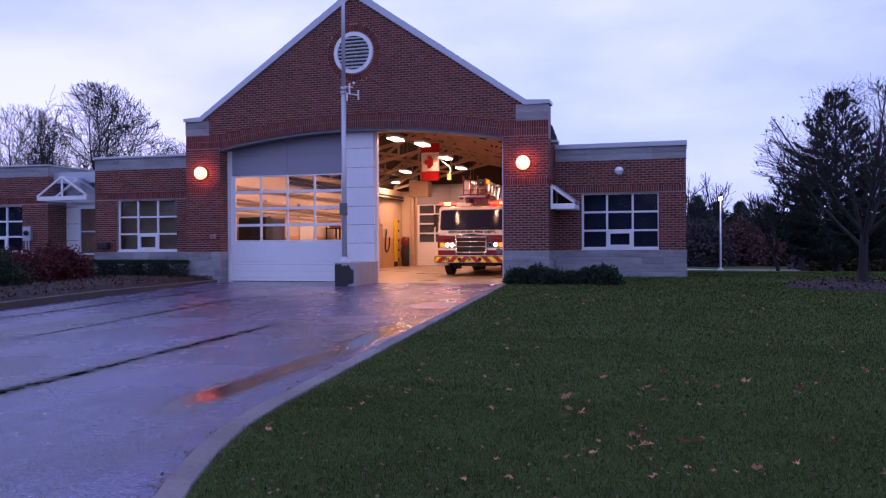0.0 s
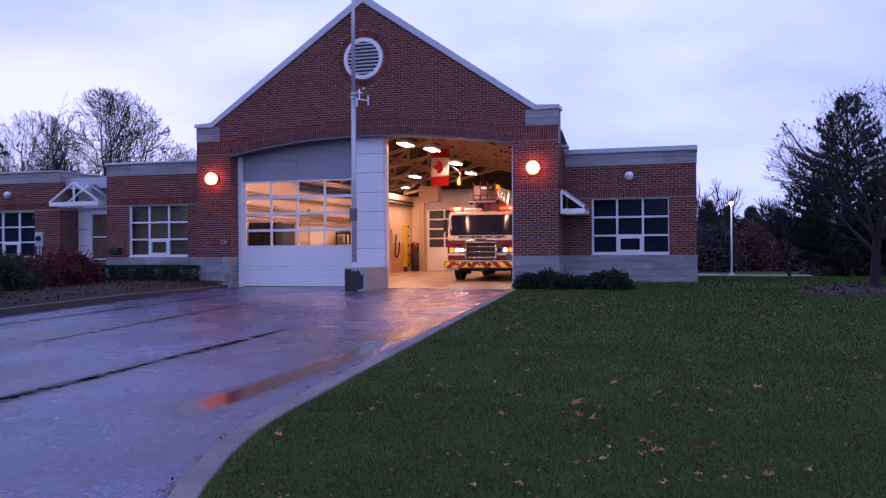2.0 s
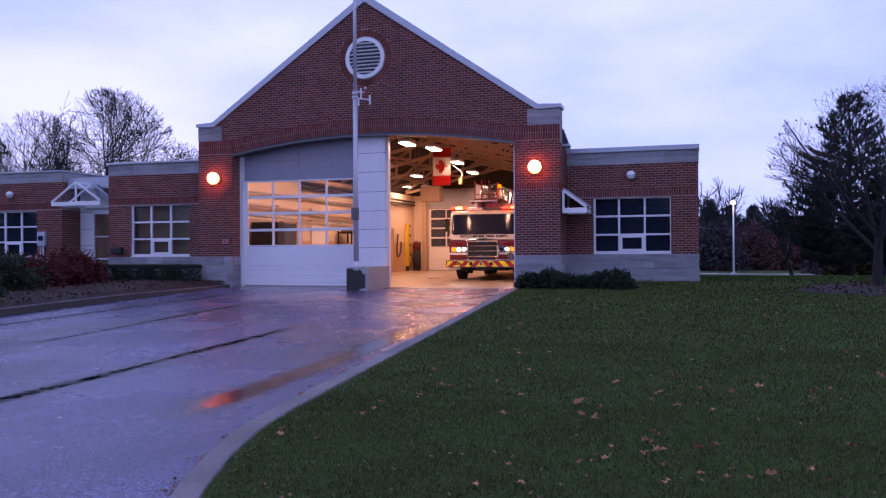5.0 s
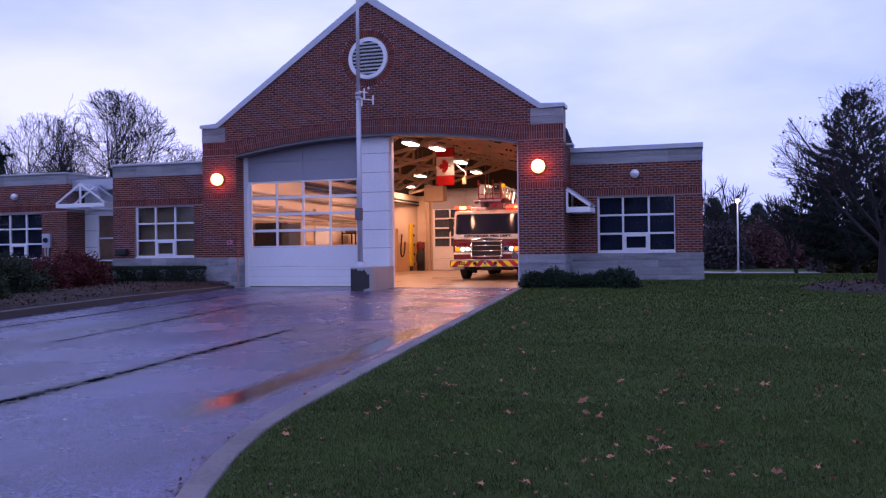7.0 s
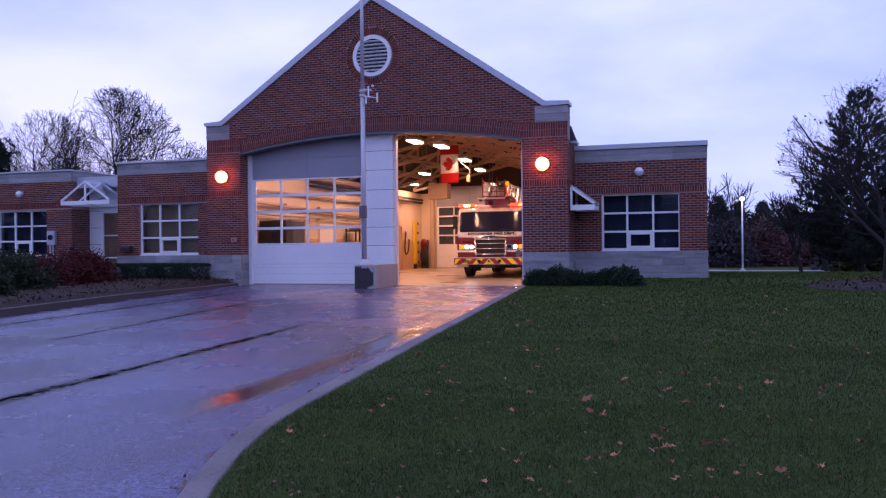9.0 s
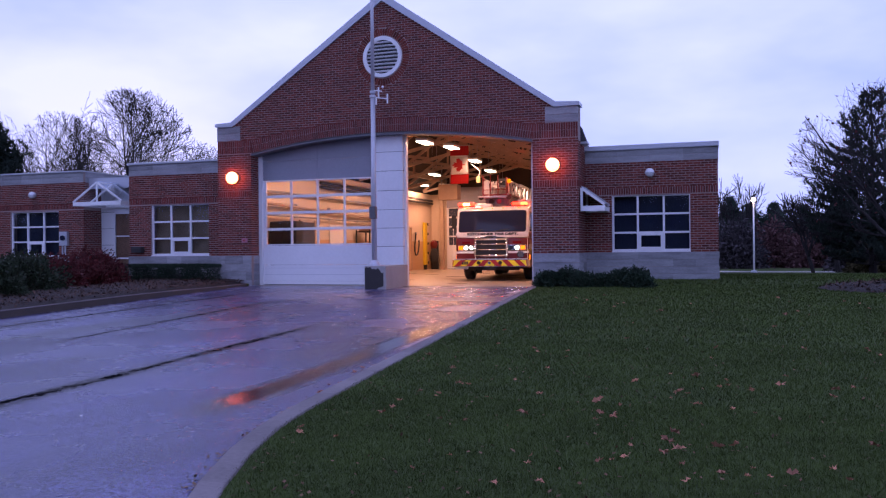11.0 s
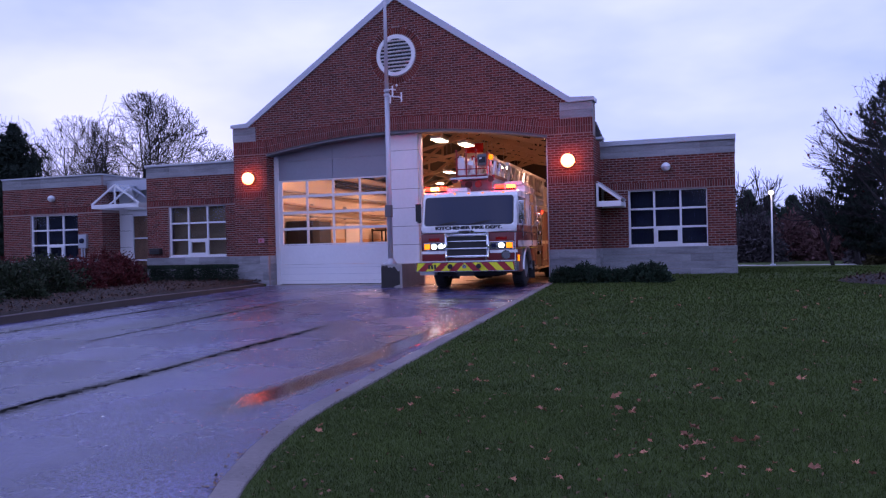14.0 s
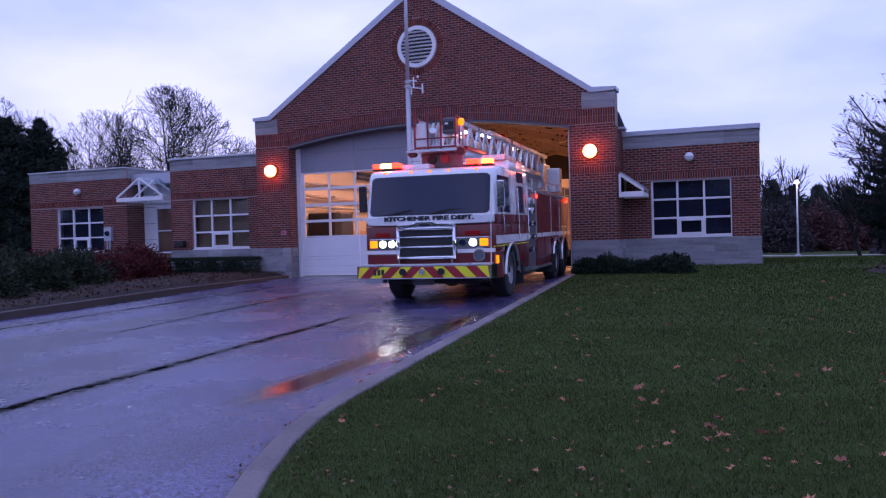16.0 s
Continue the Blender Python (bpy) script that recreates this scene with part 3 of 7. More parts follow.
def window(name, x0, x1, z0, z1, y, screen, label):
    """A nine-light window with a small vent light low in the middle."""
    w = tagged(new(name), label, "window", kind="structure")
    w.matrix_basis = pose(x0, y, z0)
    L, H = x1 - x0, z1 - z0
    f = 0.055
    for i in range(4):
        x = L * i / 3
        boxpart("window_frame", (max(0, x - f / 2), min(L, x + f / 2) if i else f, -0.0, 0.07, 0, H), M_FRAME, w, "", 0.006)
    for k in range(4):
        z = H * k / 3
        for i in range(3):
            boxpart("window_frame", (L * i / 3 + f / 2 + 0.001 + (f / 2 if i == 0 else 0), L * (i + 1) / 3 - f / 2 - 0.001, 0.004, 0.066, max(0, z - f / 2), min(H, z + f / 2) if k else f), M_FRAME, w, "", 0.006)
    a, b = L / 3 + f / 2, 2 * L / 3 - f / 2
    for d in ((a, a + 0.06, f, H / 3 - f / 2), (b - 0.06, b, f, H / 3 - f / 2), (a + 0.06, b - 0.06, f, f + 0.06), (a + 0.06, b - 0.06, H / 3 - f / 2 - 0.06, H / 3 - f / 2)):
        boxpart("vent_sash", (d[0], d[1], -0.012, 0.06, d[2], d[3]), M_FRAME, w, "", 0.005)
    for i in range(3):
        for k in range(3):
            p = boxpart("pane", (L * i / 3 + f / 2, L * (i + 1) / 3 - f / 2, 0.034, 0.040, H * k / 3 + f / 2, H * (k + 1) / 3 - f / 2), M_GLASS, w)
            p.visible_shadow = False
    boxpart("window_sill", (-0.04, L + 0.04, -0.06, 0.07, -0.03, -0.001), M_FRAME, w, "", 0.006)
    boxpart("screen", (-0.1, L + 0.1, screen[2], screen[2] + 0.03, -0.1, H + 0.1), screen[0], w, screen[1])
    return w


window("window_1", 6.387, 8.503, 0.836, 2.393, WR_Y + 0.06, (M_CURTAIN, "dark drawn curtain", 0.30), "white-framed nine-pane window with dark curtains")
window("window_2", -8.46, -6.26, 0.83, 2.47, WL_Y + 0.06, (M_BLIND, "tan roller blind", 0.25), "white-framed nine-pane window with tan blinds")
window("window_3", -15.5, -13.3, 0.80, 2.44, WF_Y + 0.06, (M_CURTAIN, "dark drawn curtain", 0.30), "white-framed nine-pane window with dark glass")

# entrance recess between the two left wings
recess = boxpart("wall_entrance", (-12.2, -9.0, 2.6, 2.9, -0.4, 3.5), M_WHITE)
tagged(recess, "white panelled wall of the recessed entrance", "wall", kind="structure")
boxpart("entrance_fascia", (-12.18, -9.32, 1.95, 2.05, 3.22, 3.6), M_METAL, recess, "white metal fascia over the entrance")
boxpart("entrance_roof", (-12.18, -9.32, 2.05, 6, 3.45, 3.6), M_ROOF, recess)
for z in (0.6, 1.2, 1.8, 2.4):
    boxpart("panel_joint", (-12.19, -11.62, 2.592, 2.599, z, z + 0.012), M_SEAM, recess)

# ---------------------------------------------------------------- fire truck: nose towards -y, origin under the middle of the bumper
fire_truck = thing("fire_truck", (0, 0, 0), "red and white aerial ladder fire truck with lit headlights and beacons", "fire truck")


def lathe(bm, prof, n=28, axis="x"):
    """A ring-shaped solid turned from (radius, offset) pairs round the x axis."""
    rings = [[bm.verts.new((o, r * math.cos(i * math.tau / n), r * math.sin(i * math.tau / n))) for i in range(n)] for r, o in prof]
    for p, q in zip(rings, rings[1:] + rings[:1]):
        for i in range(n):
            bm.faces.new((p[i], p[(i + 1) % n], q[(i + 1) % n], q[i]))
    bmesh.ops.recalc_face_normals(bm, faces=bm.faces[:])


def wheel(x, y, s, wide=0.30):
    """s: 1 when the outer face looks to +x."""
    w = new("wheel")
    w.parent = fire_truck
    w.matrix_basis = pose(x, y, 0.52)
    bm = bmesh.new()
    h = wide / 2
    lathe(bm, [(0.29, -h), (0.44, -h), (0.50, -h * 0.86), (0.52, -h * 0.6), (0.52, h * 0.6), (0.50, h * 0.86), (0.44, h), (0.29, h)], 32)
    for i in range(40):
        a = i * math.tau / 40
        bar(bm, (-h * 0.8, 0.517 * math.cos(a), 0.517 * math.sin(a)), (h * 0.8, 0.517 * math.cos(a), 0.517 * math.sin(a)), 0.03, 0.014)
    part("tyre", bm, M_BLACK, w, "black treaded rubber tyre")
    bm = bmesh.new()
    lathe(bm, [(0.05, s * 0.02), (0.13, s * 0.05), (0.15, s * -0.02), (0.24, s * 0.02), (0.29, s * h * 0.9), (0.292, -s * h * 0.9), (0.05, -s * h * 0.9)], 28)
    part("rim", bm, M_ALU, w, "polished aluminium rim", True)
    bm = bmesh.new()
    tube(bm, (s * -0.02, 0, 0), (s * 0.12, 0, 0), 0.09, 0.07, 16)
    for i in range(10):
        a = i * math.tau / 10
        tube(bm, (0, 0.18 * math.cos(a), 0.18 * math.sin(a)), (s * 0.035, 0.18 * math.cos(a), 0.18 * math.sin(a)), 0.014, n=6)
    part("hub", bm, M_CHROME, w, "chrome hub with wheel nuts")
    return w


wheels = [wheel(s * 1.05, y, s, 0.32) for y in (1.85, 7.3, 8.62) for s in (-1, 1)]
bm = bmesh.new()
for y in (1.85, 7.3, 8.62):
    tube(bm, (-0.95, y, 0.52), (0.95, y, 0.52), 0.08)
for x in (-0.45, 0.45):
    box(bm, x - 0.05, x + 0.05, 0.5, 10.4, 0.58, 0.85)
box(bm, -0.85, 0.85, 0.55, 1.0, 0.42, 0.62)
part("chassis", bm, M_BLACK, fire_truck, "black chassis frame and axles")
# belly: tanks, differentials and rubber mud flaps
bm = bmesh.new()
box(bm, -0.42, 0.42, 0.95, 4.6, 0.40, 0.60, 0.05)
part("engine_sump", bm, M_BLACK, fire_truck, "black engine sump and driveline")
for y in (1.85, 7.3, 8.62):
    bm = bmesh.new()
    sphere(bm, (0, y, 0.50), 0.23, 16, 10, (1, 1.2, 1))
    part("differential", bm, M_BLACK, fire_truck, "black axle differential")
for s in (-1, 1):
    boxpart("fuel_tank", (min(s * 0.55, s * 1.12), max(s * 0.55, s * 1.12), 3.7, 4.9, 0.36, 0.62), M_BLACK, fire_truck, "black fuel tank", 0.06)
    for y in (2.55, 6.55, 9.32):
        boxpart("mud_flap", (s * 1.05 - 0.26, s * 1.05 + 0.26, y, y + 0.015, 0.26, 0.75), M_BLACK, fire_truck, "black rubber mud flap", 0.004)

# --- bumper with chevrons
bm = bmesh.new()
prism(bm, [(-1.27, 0.42), (-1.27, 0.04), (-1.24, 0.0), (1.24, 0.0), (1.27, 0.04), (1.27, 0.42)], "z", 0.555, 0.805)
bumper = part("bumper", bm, M_CHROME, fire_truck, "chrome-edged front bumper with red and yellow chevrons")
boxpart("bumper_deck", (-1.2, 1.2, 0.06, 0.5, 0.806, 0.83), M_ALU, bumper, "tread plate bumper deck", 0.01)
for s in (-1, 1):
    for k in range(-1, 7):
        pts = []
        x0, x1 = k * 0.2 + 0.0, k * 0.2 + 0.2
        # slanted stripe, cut to the bumper's half
        quad = [(x0 + 0.2, 0.575), (x1 + 0.2, 0.575), (x1, 0.785), (x0, 0.785)]
        quad = [(min(max(q[0], 0.0), 1.235), q[1]) for q in quad]
        if max(q[0] for q in quad) - min(q[0] for q in quad) < 0.02 or len(set(quad)) < 4:
            quad = list(dict.fromkeys(quad))
            if len(quad) < 3:
                continue
        bm = bmesh.new()
        prism(bm, [(s * q[0], q[1]) for q in quad], "y", -0.005, 0.003)
        part("chevron", bm, M_YELLOW if k % 2 else M_REDFILM, bumper)
for x, mt, r, lb in ((-0.36, M_BLACK, 0.065, "black air horn"), (0.0, M_CHROME, 0.055, "chrome siren"), (0.36, M_BLACK, 0.065, "black air horn")):
    bm = bmesh.new()
    tube(bm, (x, -0.05, 0.69), (x, 0.02, 0.69), r, r * 0.8, 18)
    tube(bm, (x, -0.055, 0.69), (x, -0.02, 0.69), r * 0.5, r * 0.5, 14)
    part("horn", bm, mt, bumper, lb)
for k in range(3):
    boxpart("unit_mark", (-0.93 + k * 0.075, -0.875 + k * 0.075, -0.009, -0.004, 0.63, 0.74), M_LETTER, bumper, "dark unit mark")
for s in (-1, 1):
    bm = bmesh.new()
    tube(bm, (s * 1.235, 0.12, 0.8), (s * 1.25, 0.14, 1.86), 0.010, 0.006, 8)
    sphere(bm, (s * 1.25, 0.14, 1.87), 0.022, 10, 8)
    part("corner_marker", bm, M_WHITE, bumper, "thin whip marker with a white ball")
boxpart("under_tray", (-1.16, -0.78, 0.06, 0.30, 0.47, 0.55), M_ALU, bumper, "silver tray under the bumper", 0.01)
boxpart("licence_recess", (-0.2, 0.2, 0.03, 0.06, 0.44, 0.55), M_BLACK, bumper)

# --- cab: red below the belt, white above
FRONT = 0.32


def shell(profile, w_low, w_top, z_low, z_top, bevel):
    """A cab shell: side profile (y, z) drawn across the width, narrower at the top."""
    bm = bmesh.new()
    prism(bm, profile, "x", -1, 1)
    for v in bm.verts:
        k = min(1, max(0, (v.co.z - z_low) / (z_top - z_low)))
        v.co.x *= w_low + (w_top - w_low) * k
    bmesh.ops.bevel(bm, geom=bm.edges[:], offset=bevel, segments=3, affect="EDGES", profile=0.5, clamp_overlap=True)
    return bm


cab = part("cab", shell([(FRONT, 1.0), (FRONT, 1.56), (3.55, 1.56), (3.55, 0.6), (2.50, 0.6), (2.50, 1.14), (1.20, 1.14), (1.20, 1.0)], 1.24, 1.24, 0, 1, 0.03), M_RED, fire_truck, "dark red lower cab with chrome front", True)
part("front_skirt", shell([(FRONT + 0.005, 0.62), (FRONT + 0.005, 1.01), (1.19, 1.01), (1.19, 0.5), (0.7, 0.5)], 1.225, 1.225, 0, 1, 0.02), M_RED, cab)
upper = part("cab_upper", shell([(FRONT + 0.01, 1.565), (FRONT + 0.03, 1.76), (0.54, 2.56), (0.66, 2.66), (0.95, 2.70), (3.55, 2.70), (3.55, 1.565)], 1.24, 1.232, 1.6, 2.7, 0.07), M_TWHITE, fire_truck, "white upper cab", True)
# crew roof rise
part("raised_roof", shell([(1.75, 2.66), (1.95, 2.88), (3.52, 2.88), (3.52, 2.66)], 1.228, 1.20, 2.7, 2.9, 0.05), M_TWHITE, upper, "", True)
# white brow hanging over the red front, with rounded lower corners
bm = bmesh.new()
prism(bm, [(-1.23, 1.66), (-1.12, 1.585), (-0.62, 1.575), (0.62, 1.575), (1.12, 1.585), (1.23, 1.66), (1.23, 1.745), (-1.23, 1.745)], "y", FRONT - 0.018, FRONT + 0.06)
bmesh.ops.bevel(bm, geom=bm.edges[:], offset=0.012, segments=2, affect="EDGES", profile=0.5)
part("brow", bm, M_TWHITE, upper)


def slanted(bm, x0, x1, t0, t1, off=0.0, taper=0.0):
    """A slab on the raked windscreen plane; t runs 0..1 from its foot to its head."""
    p0, p1 = Vector((0, FRONT + 0.03, 1.76)), Vector((0, 0.54, 2.56))
    nrm = Vector((0, -(p1 - p0).z, (p1 - p0).y)).normalized()
    vs = []
    for d in (off, off - 0.02):
        for x, t in ((x0, t0), (x1, t0), (x1 - taper, t1), (x0 + taper, t1)):
            q = p0.lerp(p1, t) + nrm * d
            vs.append(bm.verts.new((x, q.y, q.z)))
    for f in ((0, 1, 2, 3), (7, 6, 5, 4), (0, 4, 5, 1), (1, 5, 6, 2), (2, 6, 7, 3), (3, 7, 4, 0)):
        bm.faces.new([vs[i] for i in f])
    bmesh.ops.recalc_face_normals(bm, faces=bm.faces[:])


bm = bmesh.new()
slanted(bm, -1.15, 1.15, 0.005, 0.965, 0.006, 0.005)
bmesh.ops.bevel(bm, geom=[e for e in bm.edges if abs(e.calc_length() - 0.02) < 1e-3], offset=0.085, segments=4, affect="EDGES", profile=0.5)
part("windscreen_seal", bm, M_SEAM, upper)
bm = bmesh.new()
slanted(bm, -1.12, 1.12, 0.030, 0.935, 0.011, 0.005)
bmesh.ops.bevel(bm, geom=[e for e in bm.edges if abs(e.calc_length() - 0.02) < 1e-3], offset=0.07, segments=4, affect="EDGES", profile=0.5)
part("windscreen", bm, M_TGLASS, upper, "dark tinted windscreen")
for x in (-0.75, 0.05):
    bm = bmesh.new()
    q0, q1 = Vector((x, FRONT - 0.0, 1.78)), Vector((x + 0.62, FRONT + 0.06, 1.86))
    bar(bm, q0, q1, 0.018, 0.018)
    bar(bm, (x + 0.1, FRONT - 0.0, 1.80), (x + 0.6, FRONT + 0.07, 1.89), 0.012, 0.03)
    part("wiper", bm, M_BLACK, upper, "black windscreen wiper")
# grille
grille = boxpart("grille", (-0.50, 0.50, FRONT - 0.05, FRONT + 0.05, 0.92, 1.52), M_BLACKGRILLE, cab, "black grille mesh in a chrome frame")
for z, h in ((1.505, 0.055), (1.34, 0.03), (1.15, 0.03), (0.945, 0.05)):
    bm = bmesh.new()
    tube(bm, (-0.53, FRONT - 0.075, z), (0.53, FRONT - 0.075, z), h * 0.72, n=16)
    part("grille_bar", bm, M_CHROME, grille, "chrome grille bar", True)
for x in (-0.53, 0.53):
    bm = bmesh.new()
    tube(bm, (x, FRONT - 0.06, 0.915), (x, FRONT - 0.06, 1.55), 0.036, n=16)
    part("grille_post", bm, M_CHROME, grille, "chrome grille post", True)
bm = bmesh.new()
prism(bm, [(-0.56, 1.53), (0.56, 1.53), (0.52, 1.58), (0.22, 1.60), (0.15, 1.635), (-0.15, 1.635), (-0.22, 1.60), (-0.52, 1.58)], "y", FRONT - 0.12, FRONT + 0.0)
bmesh.ops.bevel(bm, geom=bm.edges[:], offset=0.012, segments=2, affect="EDGES", profile=0.5)
part("grille_crown", bm, M_CHROME, grille, "chrome crown of the grille")
bm = bmesh.new()
sphere(bm, (0, FRONT - 0.12, 1.575), 0.11, 20, 10, (1, 0.12, 0.33))
part("emblem", bm, M_LETTER, grille, "dark oval badge")
# lamp clusters
for s in (-1, 1):
    cl = boxpart("lamp_cluster", (min(s * 0.56, s * 1.16), max(s * 0.56, s * 1.16), FRONT - 0.03, FRONT + 0.03, 1.11, 1.32), M_CHROME, cab, "chrome lamp surround", 0.012)
    for k, x in enumerate((0.86, 0.675)):
        lit = k == 0 or s < 0
        bm = bmesh.new()
        tube(bm, (s * x, FRONT - 0.045, 1.215), (s * x, FRONT - 0.02, 1.215), 0.066 if k == 0 else 0.060, 0.070 if k == 0 else 0.064, 20)
        part("headlight", bm, M_HEAD if lit else M_TGLASS, cl, "bright lit headlight" if lit else "unlit headlight")
    bm = bmesh.new()
    box(bm, s * 1.05 - 0.075, s * 1.05 + 0.075, FRONT - 0.05, FRONT + 0.02, 1.145, 1.285, 0.01)
    part("turn_signal", bm, M_AMBER, cl, "lit amber turn signal")
    boxpart("warning_light", (s * 0.86 - 0.14, s * 0.86 + 0.14, FRONT - 0.035, FRONT + 0.0, 1.36, 1.44), M_REDLENS, cab, "red warning light", 0.01)
    boxpart("white_band", (min(s * 0.57, s * 1.238), max(s * 0.57, s * 1.238), FRONT - 0.006, FRONT + 0.02, 1.02, 1.095), M_TWHITE, cab, "white painted band")
    boxpart("tow_eye", (s * 0.5 - 0.02, s * 0.5 + 0.02, 0.18, 0.30, 0.83, 0.95), M_CHROME, bumper, "chrome tow eye", 0.012)
bm = bmesh.new()
tube(bm, (0.98, FRONT - 0.10, 0.97), (0.98, FRONT - 0.0, 0.97), 0.115, 0.10, 24)
spk = part("speaker", bm, M_CHROME, cab, "round chrome siren speaker")
bm = bmesh.new()
tube(bm, (0.98, FRONT - 0.108, 0.97), (0.98, FRONT - 0.098, 0.97), 0.088, 0.088, 24)
part("mesh_disc", bm, M_PUMP, spk, "grey speaker mesh")
# roof lights
for x in (-0.88, -0.36, 0.0, 0.36, 0.88):
    boxpart("marker_light", (x - 0.025, x + 0.025, 0.575, 0.63, 2.60, 2.635), M_AMBER, upper, "amber roof marker light", 0.008)
for x0, x1, mt, lb in ((-1.24, -1.09, M_BEACON, "red beacon"), (-1.085, -0.86, M_BEACON_Y, "yellow-white flashing beacon"), (-0.855, -0.68, M_BEACON, "red beacon"), (0.62, 0.86, M_BEACON, "red beacon"), (0.90, 1.12, M_BEACON_O, "orange beacon")):
    b0 = boxpart("light_bar", (x0, x1, 0.84, 1.06, 2.70, 2.735), M_BLACK, upper, "roof light bar")
    boxpart("beacon", (x0 + 0.005, x1 - 0.005, 0.84, 1.05, 2.736, 2.835), mt, b0, lb, 0.02)
boxpart("roof_box", (-0.66, -0.12, 0.95, 1.5, 2.70, 2.80), M_TWHITE, upper, "white roof box", 0.02)
boxpart("roof_box", (0.66, 1.14, 1.85, 2.75, 2.88, 2.99), M_TWHITE, upper, "white roof box", 0.02)
# mirrors
for s in (-1, 1):
    bm = bmesh.new()
    box(bm, s * 1.335 - 0.07, s * 1.335 + 0.07, 0.42, 0.50, 1.86, 2.38, 0.02)
    mirror = part("mirror", bm, M_BLACK if s < 0 else M_CHROME, upper, "tall door mirror")
    for z in (1.92, 2.30):
        bm = bmesh.new()
        tube(bm, (s * 1.19, 0.80, z - 0.03), (s * 1.32, 0.49, z), 0.016, n=8)
        part("mirror_arm", bm, M_CHROME, mirror, "chrome mirror arm")
# doors, windows and trim on the flanks
for s in (-1, 1):
    def flank(name, y0, y1, z0, z1, mat, d, parent=upper, label="", bevel=0.0, lean=True):
        bm = bmesh.new()
        xo = 1.243
        box(bm, 0, 0.03, y0, y1, z0, z1, bevel)
        for v in bm.verts:
            k = min(1, max(0, (v.co.z - 1.6) / 1.1)) if lean else 0
            v.co.x = s * (xo - 0.015 * k + d - 0.03 + v.co.x)
        bmesh.ops.recalc_face_normals(bm, faces=bm.faces[:])
        return part(name, bm, mat, parent, label)
    flank("side_panel", 0.50, 3.53, 1.57, 1.74, M_RED, 0.003, upper, "dark red door panel")
    flank("door_window", 0.72, 1.70, 1.78, 2.50, M_TGLASS, 0.008, upper, "dark side window", 0.008)
    flank("door_seam", 1.80, 1.812, 0.95, 2.60, M_SEAM, 0.006)
    flank("crew_window", 2.44, 3.06, 1.78, 2.36, M_TGLASS, 0.008, upper, "dark side window", 0.008)
    flank("crew_window", 2.44, 3.06, 2.43, 2.66, M_TGLASS, 0.008, upper, "dark side window", 0.008)
    flank("door_seam", 2.38, 2.392, 0.65, 2.60, M_SEAM, 0.006)
    flank("door_seam", 3.12, 3.132, 0.65, 2.60, M_SEAM, 0.006)
    flank("white_band", 0.40, 3.55, 1.17, 1.33, M_TWHITE, 0.006, cab, "white painted band", 0.0, False)
    flank("band_line", 0.40, 3.55, 1.12, 1.135, M_YELLOW, 0.006, cab, "", 0.0, False)
    flank("step", 2.52, 3.5, 0.50, 0.58, M_ALU, 0.02, cab, "tread plate step", 0.0, False)
    for y in (1.42, 2.62):
        bm = bmesh.new()
        tube(bm, (s * 1.27, y, 1.50), (s * 1.27, y + 0.18, 1.50), 0.02, n=8)
        part("door_handle", bm, M_CHROME, cab, "chrome door handle")
    for y, z0, z1 in ((0.95, 1.4, 2.0), (2.34, 1.2, 2.3), (3.3, 1.2, 2.4)):
        bm = bmesh.new()
        tube(bm, (s * 1.29, y, z0), (s * 1.27, y, z1), 0.016, n=8)
        part("grab_rail", bm, M_CHROME, cab, "chrome grab rail")
    # chrome wheel arches
    for yc, r0 in ((1.85, 0.62), (7.3, 0.62), (8.62, 0.62)):
        bm = bmesh.new()
        n = 18
        q = []
        for i in range(n + 1):
            a = math.pi * i / n
            for rr in (r0 - 0.05, r0):
                for xx in (s * 1.18, s * 1.265):
                    q.append(bm.verts.new((xx, yc + rr * math.cos(a), 0.55 + rr * math.sin(a))))
        for i in range(n):
            b0, b1 = i * 4, (i + 1) * 4
            for u, w in ((0, 1), (1, 3), (3, 2), (2, 0)):
                bm.faces.new((q[b0 + u], q[b0 + w], q[b1 + w], q[b1 + u]))
        bmesh.ops.recalc_face_normals(bm, faces=bm.faces[:])
        part("wheel_arch", bm, M_ALU, fire_truck, "bright metal wheel arch", True)
    boxpart("side_marker", (min(s * 1.2, s * 1.255), max(s * 1.2, s * 1.255), 0.44, 0.52, 0.80, 0.95), M_AMBER, cab, "amber side marker light")
# lettering across the brow
def lettering(words, size, at, parent, mat, label):
    cu = bpy.data.curves.new("lettering", "FONT")
    cu.body, cu.size, cu.extrude, cu.align_x, cu.align_y, cu.offset = words, size, 0.002, "CENTER", "CENTER", 0.0042
    tmp = bpy.data.objects.new("lettering_tmp", cu)
    scene.collection.objects.link(tmp)
    bpy.context.view_layer.update()
    me = bpy.data.meshes.new_from_object(tmp.evaluated_get(bpy.context.evaluated_depsgraph_get()))
    bpy.data.objects.remove(tmp)
    me.materials.clear()
    me.materials.append(mat)
    ob = new("lettering", me)
    ob.parent = parent
    ob.matrix_basis = at
    return tagged(ob, label)


for word, x in (("KITCHENER", -0.37), ("FIRE", 0.27), ("DEPT.", 0.68)):
    lettering(word, 0.104, pose(x + 0.011, FRONT - 0.0205, 1.692, 90, 0, 0) @ Matrix.Diagonal((1.60, 1, 1, 1)), upper, M_SEAM, "dark drop shadow of the lettering")
    lettering(word, 0.104, pose(x, FRONT - 0.0235, 1.697, 90, 0, 0) @ Matrix.Diagonal((1.60, 1, 1, 1)), upper, M_LETTER, "black lettering across the white brow")

